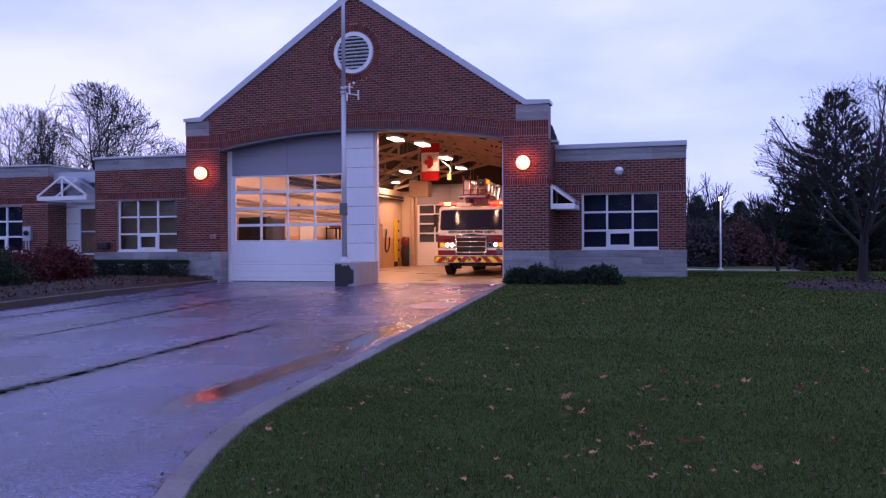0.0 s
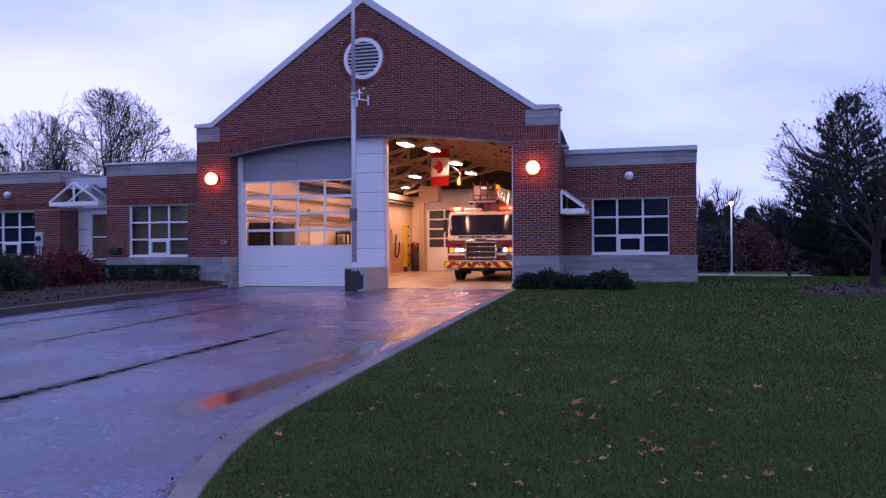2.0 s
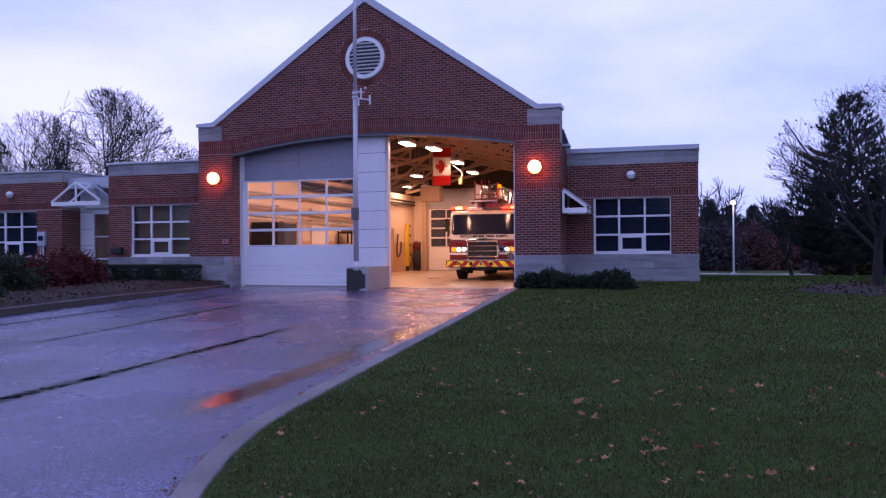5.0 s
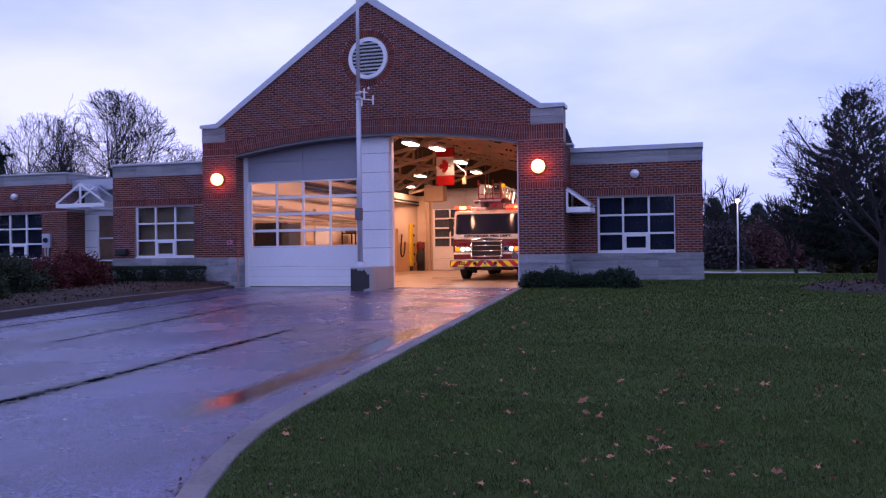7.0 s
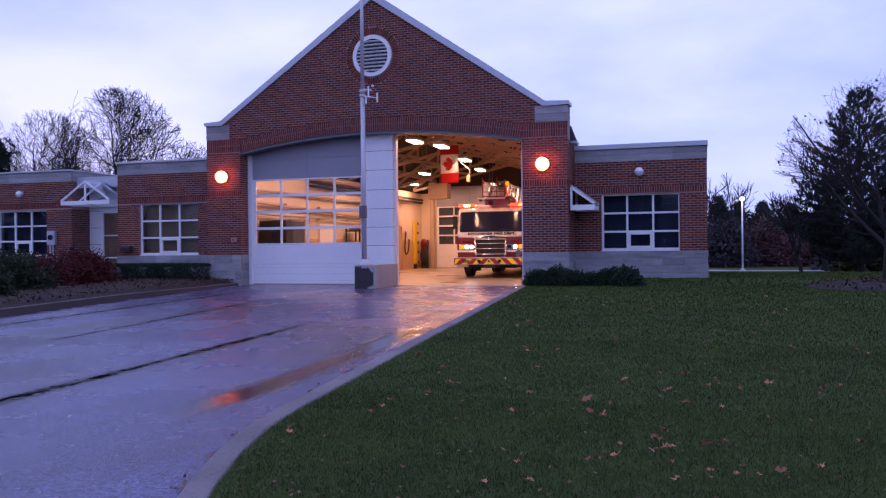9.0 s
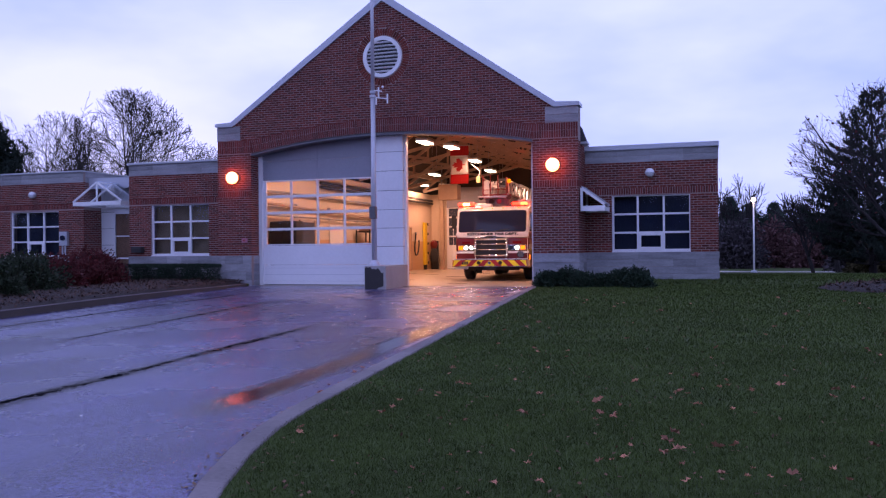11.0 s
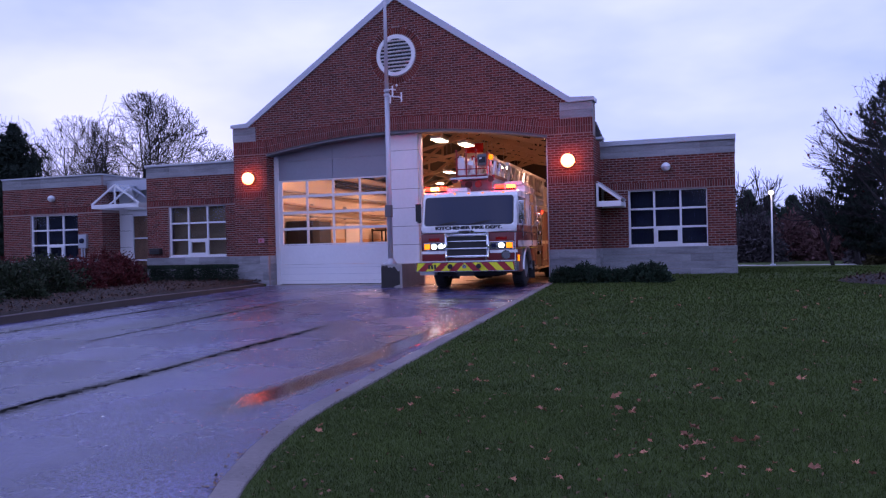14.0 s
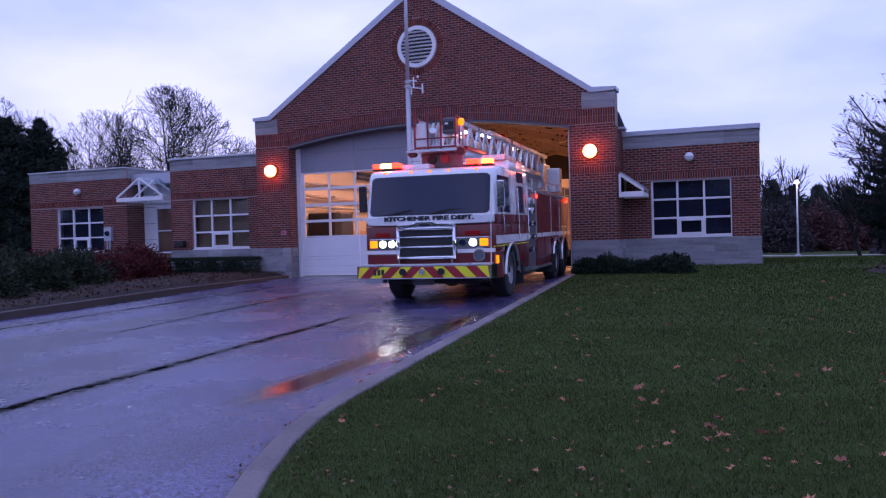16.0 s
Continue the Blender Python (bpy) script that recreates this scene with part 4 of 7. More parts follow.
# --- body behind the cab
body = boxpart("body", (-1.20, 1.20, 4.62, 10.7, 1.14, 2.32), M_RED, fire_truck, "dark red equipment body with roller doors", 0.02)
for y0, y1 in ((4.62, 6.62), (9.28, 10.7)):
    boxpart("body_skirt", (-1.20, 1.20, y0, y1, 0.52, 1.135), M_RED, body, "", 0.015)
boxpart("pump_panel", (-1.19, 1.19, 3.62, 4.60, 0.52, 2.32), M_PUMP, fire_truck, "grey metal pump panel with valves", 0.015)
for s in (-1, 1):
    for k in range(10):
        bm = bmesh.new()
        y, z = 3.85 + (k % 3) * 0.25, 0.95 + (k // 3) * 0.30
        tube(bm, (s * 1.17, y, z), (s * 1.25, y, z), 0.06, 0.05, 14)
        part("valve", bm, M_CHROME if k % 2 else M_BLACK, fire_truck, "round pump valve")
    for y0, y1, z0, z1 in ((4.72, 5.62, 0.62, 2.2), (5.70, 6.55, 0.62, 2.2), (6.7, 7.9, 1.35, 2.2), (8.0, 9.2, 1.35, 2.2), (9.35, 10.6, 0.62, 2.2)):
        dr = boxpart("roller_door", (min(s * 1.19, s * 1.212), max(s * 1.19, s * 1.212), y0, y1, z0, z1), M_RED, body, "red locker door", 0.008)
        boxpart("latch", (min(s * 1.21, s * 1.225), max(s * 1.21, s * 1.225), y0 + 0.1, y1 - 0.1, z0 + 0.1, z0 + 0.125), M_CHROME, dr, "chrome latch bar")
    boxpart("white_band", (min(s * 1.19, s * 1.216), max(s * 1.19, s * 1.216), 4.63, 10.68, 1.22, 1.32), M_TWHITE, body, "white painted band")
    for y in (4.66, 9.24, 10.66):
        boxpart("side_beacon", (min(s * 1.2, s * 1.24), max(s * 1.2, s * 1.24), y - 0.05, y + 0.05, 2.16, 2.24), M_BEACON, body, "lit red side light")
    bm = bmesh.new()
    for z in (2.40, 2.62):
        tube(bm, (s * 1.12, 4.7, z), (s * 1.12, 10.6, z), 0.018, n=6)
    for k in range(7):
        tube(bm, (s * 1.12, 4.7 + k * 0.98, 2.32), (s * 1.12, 4.7 + k * 0.98, 2.62), 0.014, n=6)
    part("deck_rail", bm, M_ALU, body, "metal deck rail")
for s in (-1, 1):
    for y in (4.62, 6.64, 7.95, 9.26, 10.66):
        boxpart("body_frame", (min(s * 1.19, s * 1.222), max(s * 1.19, s * 1.222), y - 0.03, y + 0.03, 1.15, 2.31), M_ALU, body, "bright metal frame strip", 0.006)
    boxpart("body_cornice", (min(s * 1.17, s * 1.235), max(s * 1.17, s * 1.235), 4.60, 10.72, 2.26, 2.335), M_ALU, body, "bright metal top edge", 0.01)
    boxpart("running_board", (min(s * 1.02, s * 1.22), max(s * 1.02, s * 1.22), 3.60, 6.60, 0.46, 0.515), M_ALU, fire_truck, "tread plate running board", 0.008)
    boxpart("gauge_panel", (min(s * 1.18, s * 1.205), max(s * 1.18, s * 1.205), 3.72, 4.50, 1.72, 2.22), M_PUMP, fire_truck, "grey gauge panel", 0.008)
    for k in range(6):
        bm = bmesh.new()
        y, z = 3.86 + (k % 3) * 0.25, 1.86 + (k // 3) * 0.22
        tube(bm, (s * 1.20, y, z), (s * 1.222, y, z), 0.075, 0.07, 18)
        part("gauge", bm, M_WHITE if k % 2 else M_CHROME, fire_truck, "round pressure gauge")
    boxpart("roof_rail", (min(s * 1.10, s * 1.16), max(s * 1.10, s * 1.16), 2.0, 3.5, 2.88, 2.93), M_ALU, upper, "metal roof rail", 0.01)
boxpart("hose_bed_cover", (-0.95, 0.95, 4.8, 8.2, 2.32, 2.42), M_BLACK, body, "black hose bed cover", 0.02)

# --- aerial ladder
bm = bmesh.new()
tube(bm, (0, 9.6, 2.3), (0, 9.6, 2.62), 0.75, 0.7, 28)
turntable = part("turntable", bm, M_ALU, fire_truck, "round aluminium turntable")
boxpart("ladder_pedestal", (-0.62, 0.62, 9.2, 10.2, 2.62, 3.35), M_ALU, turntable, "ladder lift frame", 0.03)
boxpart("control_stand", (0.80, 1.15, 8.6, 9.0, 2.45, 3.15), M_ALU, turntable, "grey control stand", 0.03)


def ladder_section(name, half, z0, z1, y0, y1, bay, mat, r, label):
    """Two trussed sides joined by rungs."""
    root = new(name)
    root.parent = fire_truck
    tagged(root, label)
    n = max(2, round((y1 - y0) / bay))
    for s in (-1, 1):
        bm = bmesh.new()
        for z, rr in ((z0, r * 1.5), (z1, r * 1.2)):
            bar(bm, (s * half, y0, z), (s * half, y1, z), rr * 2, rr * 2)
        part("ladder_rail", bm, mat, root)
        for k in range(n):
            ya, yb = y0 + (y1 - y0) * k / n, y0 + (y1 - y0) * (k + 1) / n
            bm = bmesh.new()
            tube(bm, (s * half, ya, z0), (s * half, (ya + yb) / 2, z1), r, n=6)
            tube(bm, (s * half, (ya + yb) / 2, z1), (s * half, yb, z0), r, n=6)
            part("ladder_brace", bm, mat, root)
    me = None
    m = round((y1 - y0) / 0.36)
    for k in range(m + 1):
        y = y0 + (y1 - y0) * k / m
        if me is None:
            bm = bmesh.new()
            tube(bm, (-half, 0, 0), (half, 0, 0), 0.02, n=8)
            me = finish(bm, "rung", M_ALU)
        ob = new("rung", me)
        ob.parent = root
        ob.matrix_basis = pose(0, y, z0 + 0.02)
    return root


ladder_section("ladder_base", 0.50, 3.02, 3.62, 3.2, 10.2, 0.78, M_ALU, 0.036, "silver trussed base section of the aerial ladder")
ladder_section("ladder_fly", 0.36, 3.14, 3.66, 1.25, 9.6, 0.66, M_ALU, 0.030, "silver trussed fly section of the aerial ladder")
# red guard and nozzle at the tip
tip = new("ladder_tip")
tip.parent = fire_truck
tagged(tip, "red tubular guard and equipment at the ladder tip")
for s in (-1, 1):
    bm = bmesh.new()
    for y in (1.0, 1.28):
        tube(bm, (s * 0.40, y, 3.10), (s * 0.40, y, 3.74), 0.016, n=8)
    tube(bm, (s * 0.40, 1.0, 3.12), (s * 0.40, 1.6, 3.12), 0.017, n=8)
    tube(bm, (s * 0.40, 1.0, 3.74), (s * 0.40, 1.5, 3.70), 0.018, n=8)
    part("guard", bm, M_TIPRED, tip, "red tubular guard")
    bm = bmesh.new()
    tube(bm, (s * 0.48, 1.02, 3.02), (s * 0.48, 1.2, 3.02), 0.085, 0.06, 16)
    part("spotlight", bm, M_BLACK, tip, "black round spotlight")
bm = bmesh.new()
tube(bm, (-0.40, 0.99, 3.12), (0.40, 0.99, 3.12), 0.019, n=8)
tube(bm, (-0.40, 0.99, 3.30), (0.40, 0.99, 3.30), 0.014, n=8)
part("guard", bm, M_TIPRED, tip, "red tubular guard")
boxpart("equipment_box", (0.14, 0.40, 1.02, 1.30, 3.38, 3.70), M_PUMP, tip, "grey equipment box with a dark opening", 0.03)
boxpart("box_opening", (0.18, 0.36, 1.012, 1.02, 3.46, 3.62), M_BLACK, tip)
boxpart("work_light", (0.20, 0.26, 1.004, 1.012, 3.56, 3.60), M_WHITE, tip, "small pale work light")
boxpart("platform", (-0.58, 0.42, 0.96, 1.42, 3.03, 3.08), M_ALU, tip, "aluminium tip platform", 0.008)
boxpart("panel", (-0.38, -0.20, 1.04, 1.06, 3.16, 3.62), M_WHITE, tip, "pale tilted panel", 0.01)
for x in (-0.06, 0.04):
    bm = bmesh.new()
    tube(bm, (x - 0.12, 1.10, 3.12), (x, 1.14, 3.62), 0.026, n=10)
    part("brace_tube", bm, M_WHITE, tip, "pale slanted tube")
for x in (-0.40, -0.14, 0.12):
    bm = bmesh.new()
    tube(bm, (x, 0.985, 3.08), (x, 0.985, 3.80), 0.018, n=8)
    sphere(bm, (x, 0.985, 3.81), 0.032, 10, 8)
    part("upright", bm, M_TIPRED, tip, "red upright with a round end")
# no lamp: the emitting amber material only makes this cap bright orange
bm = bmesh.new()
tube(bm, (0.44, 1.16, 3.62), (0.50, 1.20, 3.62), 0.075, 0.07, 14)
part("end_cap", bm, M_AMBER, tip, "amber end cap with an added glow")
bm = bmesh.new()
tube(bm, (-0.15, 1.3, 3.25), (-0.05, 1.0, 3.40), 0.07, 0.05, 14)
tube(bm, (-0.05, 1.0, 3.40), (0.0, 0.86, 3.44), 0.05, 0.065, 14)
part("nozzle", bm, M_ALU, tip, "water monitor nozzle")
bm = bmesh.new()
box(bm, -0.50, 0.50, 1.35, 1.60, 2.70, 2.78, 0.01)
box(bm, -0.36, -0.26, 1.40, 1.55, 2.78, 3.10, 0.01)
box(bm, 0.26, 0.36, 1.40, 1.55, 2.78, 3.10, 0.01)
box(bm, -0.42, 0.42, 1.38, 1.58, 2.96, 3.08, 0.01)
box(bm, -0.38, 0.44, 1.30, 1.36, 2.74, 3.02, 0.02)
part("ladder_cradle", bm, M_PUMP, fire_truck, "grey ladder cradle on the cab roof")
for x in (-0.16, 0.10):
    bm = bmesh.new()
    tube(bm, (x, 1.24, 2.90), (x, 1.38, 2.90), 0.09, 0.09, 16)
    part("cradle_light", bm, M_REDLENS if x > 0 else M_BLACK, fire_truck, "round lamp under the ladder tip")
boxpart("hose_line", (0.40, 0.47, 1.6, 9.2, 3.10, 3.18), M_RED, fire_truck, "red pipe along the ladder", 0.01)
boxpart("tail_light", (1.0, 1.16, 10.7, 10.73, 1.4, 1.7), M_BEACON, fire_truck, "lit red tail light")


# the cab's front is bowed in plan: its corners sweep back
BOW, BOW_FROM = 0.13, 0.45
for ob in list(cab.children_recursive) + list(upper.children_recursive) + [cab, upper]:
    if ob.type != "MESH" or ob.matrix_basis.translation.length > 1e-6:
        continue
    if ob.name.split(".")[0] in ("cab", "cab_upper", "brow", "windscreen", "windscreen_seal", "front_skirt", "white_band", "lamp_cluster"):
        bm = bmesh.new()
        bm.from_mesh(ob.data)
        for x in [q * (0.46 + 0.06 * i) for q in (-1, 1) for i in range(12)]:
            bmesh.ops.bisect_plane(bm, geom=bm.verts[:] + bm.edges[:] + bm.faces[:], plane_co=(x, 0, 0), plane_no=(1, 0, 0))
        bm.to_mesh(ob.data)
        bm.free()
        cut = True
    else:
        cut = False
    mid = sum((Vector(c) for c in ob.bound_box), Vector()) / 8
    for v in ob.data.vertices:
        p = v.co if cut else mid
        if p.y < 1.3:
            v.co.y += BOW * min(1.0, max(0.0, (abs(p.x) - BOW_FROM) / (1.24 - BOW_FROM))) ** 2 * min(1.0, (1.3 - p.y) / 0.8)

# true heights: the cab and body sit lower on their wheels
LOW, SQUAT = 0.47, 0.945
squat_done = set()
for ob in fire_truck.children_recursive:
    if ob in wheels or ob.parent in wheels or ob.type != "MESH" or ob.data.name in squat_done:
        continue
    squat_done.add(ob.data.name)
    if ob.matrix_basis.translation.length > 1e-6:
        continue
    ob.data.transform(Matrix.Translation((0, 0, LOW - 0.555 * SQUAT)) @ Matrix.Diagonal((1, 1, SQUAT, 1)))
for ob in fire_truck.children_recursive:
    if ob not in wheels and ob.parent not in wheels and ob.matrix_basis.translation.length > 1e-6:
        ob.location.z = LOW + (ob.location.z - 0.555) * SQUAT

# ---------------------------------------------------------------- overhead doors and the pier between them
PIER = 0.47


def overhead_door(name, x0, x1, y, glass, top, label, face):
    """A sectional door: plain sections below and above, four glazed rows between; face: -1 looks to -y."""
    d = tagged(new(name), label, "overhead door", kind="structure")
    L = x1 - x0
    ya, yb = y, y + 0.06
    for za, zb in ((-0.10, 0.50), (0.506, 1.10)):
        boxpart("door_section", (x0, x1, ya, yb, za, zb), M_DOOR, d, "", 0.006)
    for k in range(3):
        z = -0.10 + 0.2 * (k + 1)
        boxpart("panel_groove", (x0 + 0.03, x1 - 0.03, ya - 0.003, ya + 0.002, z - 0.1, z - 0.094), M_METAL, d)
    z = 3.13
    while z < top:
        e = min(z + 0.6, top)
        boxpart("infill_panel", (x0, (x0 + x1) / 2 - 0.004, ya, yb, z + 0.006, e), M_INFILL, d, "grey infill panel", 0.006)
        boxpart("infill_panel", ((x0 + x1) / 2 + 0.004, x1, ya, yb, z + 0.006, e), M_INFILL, d, "grey infill panel", 0.006)
        z = e
    n = 4
    for k in range(4):
        za, zb = 1.106 + 0.506 * k, 1.106 + 0.506 * (k + 1)
        for i in range(n):
            a, b = x0 + 0.08 + (L - 0.16) * i / n, x0 + 0.08 + (L - 0.16) * (i + 1) / n
            if glass:
                p = boxpart("pane", (a + 0.03, b - 0.03, ya + 0.025, ya + 0.031, za + 0.035, zb - 0.035), M_GLASS, d)
                p.visible_shadow = False
            boxpart("glazing_bar", (a + 0.0305, b - 0.0305, ya, yb - 0.004, za, za + 0.04), M_DOOR, d)
            boxpart("glazing_bar", (a + 0.0305, b - 0.0305, ya, yb - 0.004, zb - 0.04, zb), M_DOOR, d)
        for i in range(n + 1):
            x = x0 + 0.08 + (L - 0.16) * i / n
            boxpart("stile", (max(x0, x - 0.03 - (0.08 if i == 0 else 0)), min(x1, x + 0.03 + (0.08 if i == n else 0)), ya - 0.002, yb, za, zb), M_DOOR, d)
    boxpart("bottom_seal", (x0, x1, ya + 0.01, yb - 0.01, -0.125, -0.10), M_SEAM, d, "black rubber seal")
    return d


door_1 = overhead_door("door_1", -4.27, -PIER - 0.05, 0.52, True, 4.55, "closed white sectional door with four rows of windows", -1)
# white jambs of both openings
jambs = thing("door_jambs", (0, 0, 0), "white metal door jambs", "door jamb", kind="structure")
for a, b in ((-A + 0.001, -4.27), (4.27, A - 0.001), (-PIER - 0.05, -PIER), (PIER, PIER + 0.06)):
    boxpart("jamb", (a, b, 0.44, 0.62, -0.12, 4.45), M_WHITE, jambs, "", 0.006)
pier = boxpart("pier", (-PIER, PIER, 0.32, 0.66, -0.12, 4.42), M_SEAM)
tagged(pier, "pier between the doors clad in white metal panels", "pier", kind="structure")
zs = [0.48, 1.04, 1.58, 2.12, 2.68, 3.26, 3.82, 4.36]
for za, zb in zip(zs, zs[1:]):
    boxpart("cladding_panel", (-PIER - 0.002, PIER + 0.004, 0.30, 0.326, za + 0.006, zb - 0.006), M_DOOR, pier, "", 0.004)
    boxpart("cladding_panel", (PIER - 0.02, PIER + 0.006, 0.326, 0.44, za + 0.006, zb - 0.006), M_DOOR, pier, "", 0.004)
boxpart("cladding_panel", (-PIER - 0.002, PIER + 0.004, 0.30, 0.326, -0.12, 0.474), M_CONCRETE, pier, "concrete foot of the pier")

# concrete plinth that carries the flagpole
plinth = boxpart("plinth", (-0.02, 0.60, -1.42, 0.295, -0.22, 0.50), M_CONCRETE)
tagged(plinth, "weathered concrete plinth in front of the pier", "plinth")
bm = bmesh.new()
rnd = random.Random(5)
pts = [(-0.018 + 0.55 * i / 10, -0.20 + (0.0 if i < 7 else rnd.uniform(0.0, 0.16))) for i in range(11)] + [(0.532 - 0.55 * i / 10, 0.495 - rnd.uniform(0.0, 0.10) - 0.10 * (i < 3)) for i in range(11)]
prism(bm, pts, "y", -1.426, -1.40)
part("stain", bm, M_STAIN, plinth, "dark wet stain")
pole = thing("flagpole", (0.16, -1.15, 0.50), "tall silver metal flagpole on a concrete plinth", "flagpole")
bm = bmesh.new()
tube(bm, (0, 0, 0.12), (0, 0, 4.7), 0.072, 0.066, 24)
tube(bm, (0, 0, 4.7), (0, 0, 9.4), 0.058, 0.035, 24)
part("shaft", bm, M_POLE, pole, "silver tapered shaft", True)
bm = bmesh.new()
tube(bm, (0, 0, 0), (0, 0, 0.05), 0.18, 0.17, 24)
tube(bm, (0, 0, 0.05), (0, 0, 0.16), 0.15, 0.08, 24)
part("base_collar", bm, M_POLE, pole, "flared base collar")
bm = bmesh.new()
tube(bm, (0, 0, 4.66), (0, 0, 4.72), 0.09, n=20)
tube(bm, (0, 0, 4.78), (0, 0, 4.84), 0.085, n=20)
part("clamp", bm, M_POLE, pole, "clamp rings")
bm = bmesh.new()
box(bm, -0.09, 0.09, -0.13, 0.02, 1.30, 1.64, 0.015)
part("cleat_box", bm, M_PUMP, pole, "grey halyard cleat box")
bm = bmesh.new()
tube(bm, (0.05, -0.02, 4.85), (0.30, -0.08, 4.80), 0.016, n=8)
tube(bm, (0.05, -0.02, 4.66), (0.46, -0.10, 4.58), 0.016, n=8)
for x, z0, z1 in ((0.20, 4.62, 4.92), (0.46, 4.46, 4.72), (0.13, 4.44, 4.66)):
    tube(bm, (x, -0.07, z0), (x, -0.07, z1), 0.022, n=10)
sphere(bm, (0.33, -0.08, 4.92), 0.035, 10, 8)
part("bracket", bm, M_WHITE, pole, "small white antenna bracket")

# ---------------------------------------------------------------- lamps and fittings on the facade
def globe_lamp(x, y, z, lit):
    g = thing("wall_lamp", (x, y, z), "round wall lamp glowing warm orange on brick" if lit else "unlit round white wall lamp on brick", "wall lamp", "globe lamps on the facade")
    bm = bmesh.new()
    sphere(bm, (0, -0.13 if lit else -0.09, 0), 0.185 if lit else 0.125, 28, 18)
    part("globe", bm, M_GLOBE if lit else M_GLOBE_OFF, g, "lit globe" if lit else "white globe", True)
    bm = bmesh.new()
    tube(bm, (0, -0.02, 0), (0, 0.02, 0), 0.205 if lit else 0.11, n=28)
    part("back_plate", bm, M_BLACK if lit else M_METAL, g, "round back plate")
    if not lit:
        bm = bmesh.new()
        lathe(bm, [(0.129, -0.012), (0.134, -0.012), (0.134, 0.012), (0.129, 0.012)], 28)
        bmesh.ops.rotate(bm, verts=bm.verts[:], cent=(0, 0, 0), matrix=Matrix.Rotation(radians(90), 3, "Y"))
        bmesh.ops.translate(bm, verts=bm.verts[:], vec=(0, -0.09, -0.01))
        part("band", bm, M_METAL, g, "grey band round the globe")
    return g


globe_lamp(4.97, -0.01, 3.20, True)
globe_lamp(-4.97, -0.01, 3.20, True)
globe_lamp(7.44, WR_Y - 0.01, 3.009, False)
globe_lamp(-14.4, WF_Y - 0.01, 3.05, False)
box_l = thing("call_box", (-4.62, -0.03, 1.27), "small pale red call box on brick", "call box")
boxpart("case", (-0.09, 0.09, -0.03, 0.04, -0.07, 0.07), material("faded_pink_plastic", (0.45, 0.18, 0.24), 0.5), box_l, "", 0.01)
boxpart("button", (-0.03, 0.03, -0.04, -0.028, -0.03, 0.03), M_REDFILM, box_l, "red button", 0.005)
mail = thing("mail_box", (-8.92, WL_Y - 0.12, 1.02), "dark metal letter box on the brick corner", "letter box")
boxpart("case", (-0.20, 0.20, -0.06, 0.12, -0.10, 0.10), M_BLACK, mail, "", 0.02)
boxpart("flap", (-0.18, 0.18, -0.075, -0.055, 0.02, 0.09), M_SEAM, mail, "", 0.005)
meter = thing("electric_meter", (-13.0, WF_Y - 0.06, 1.45), "grey metal electric meter box with conduit", "meter")
boxpart("case", (-0.17, 0.17, -0.08, 0.05, -0.25, 0.25), M_METAL, meter, "", 0.015)
bm = bmesh.new()
tube(bm, (0, -0.14, 0.02), (0, -0.07, 0.02), 0.085, 0.1, 20)
part("dial", bm, M_TGLASS, meter, "round glass dial")
for x in (-0.06, 0.06):
    bm = bmesh.new()
    tube(bm, (x, -0.03, -1.5), (x, -0.03, -0.25), 0.03, n=10)
    part("conduit", bm, M_METAL, meter, "grey conduit")

# ---------------------------------------------------------------- canopies and entrance door
def canopy(at, half, depth, rise, label):
    """A glazed gable canopy of white tube, open below; its front stands at y=0."""
    c = thing("entrance_canopy", at, label, "canopy")
    H = 0.14
    for y in (0.0, depth - 0.06):
        boxpart("beam", (-half, half, y, y + 0.06, 0, H), M_WHITE, c, "white box beam", 0.01)
    for s in (-1, 1):
        boxpart("beam", (min(s * half, s * (half - 0.06)), max(s * half, s * (half - 0.06)), 0.06, depth - 0.06, 0, H), M_WHITE, c, "white box beam", 0.01)
        for y in (0.03, depth / 2, depth - 0.03):
            bm = bmesh.new()
            bar(bm, (s * half, y, H), (0, y, H + rise), 0.05, 0.06)
            part("rafter", bm, M_WHITE, c, "white rafter")
        bm = bmesh.new()
        p, q = Vector((s * (half + 0.02), 0, H + 0.045)), Vector((0, 0, H + rise + 0.05))
        vs = [bm.verts.new(v) for v in (p, q, q + Vector((0, depth, 0)), p + Vector((0, depth, 0)))]
        bm.faces.new(vs)
        bmesh.ops.solidify(bm, geom=bm.faces[:], thickness=0.008)
        g = part("roof_pane", bm, M_GLASS, c, "clear roof pane")
    bm = bmesh.new()
    bar(bm, (0, 0, H + rise), (0, depth, H + rise), 0.05, 0.05)
    part("ridge", bm, M_WHITE, c, "white ridge bar")
    boxpart("post", (-0.03, 0.03, 0.01, 0.05, H, H + rise - 0.03), M_WHITE, c, "white king post")
    return c


canopy((-10.95, 0.9, 2.55), 1.0, 1.65, 0.66, "white framed glazed gable canopy over the entrance")
# lean-to canopy beside the right-hand flank
lean = thing("side_canopy", (WE + 0.035, 0.12, 1.93), "white framed lean-to canopy over a side door", "canopy")
for y in (0.0, 1.03):
    boxpart("beam", (0.0, 0.66, y, y + 0.07, 0, 0.15), M_WHITE, lean, "white box beam", 0.01)
    boxpart("post", (0.0, 0.06, y, y + 0.07, 0.151, 0.64), M_WHITE, lean, "white upright")
    bm = bmesh.new()
    bar(bm, (0.03, y + 0.035, 0.63), (0.65, y + 0.035, 0.18), 0.066, 0.075)
    part("rafter", bm, M_WHITE, lean, "white rafter")
boxpart("beam", (0.60, 0.66, 0.071, 1.029, 0.02, 0.13), M_WHITE, lean, "white box beam", 0.01)
bm = bmesh.new()
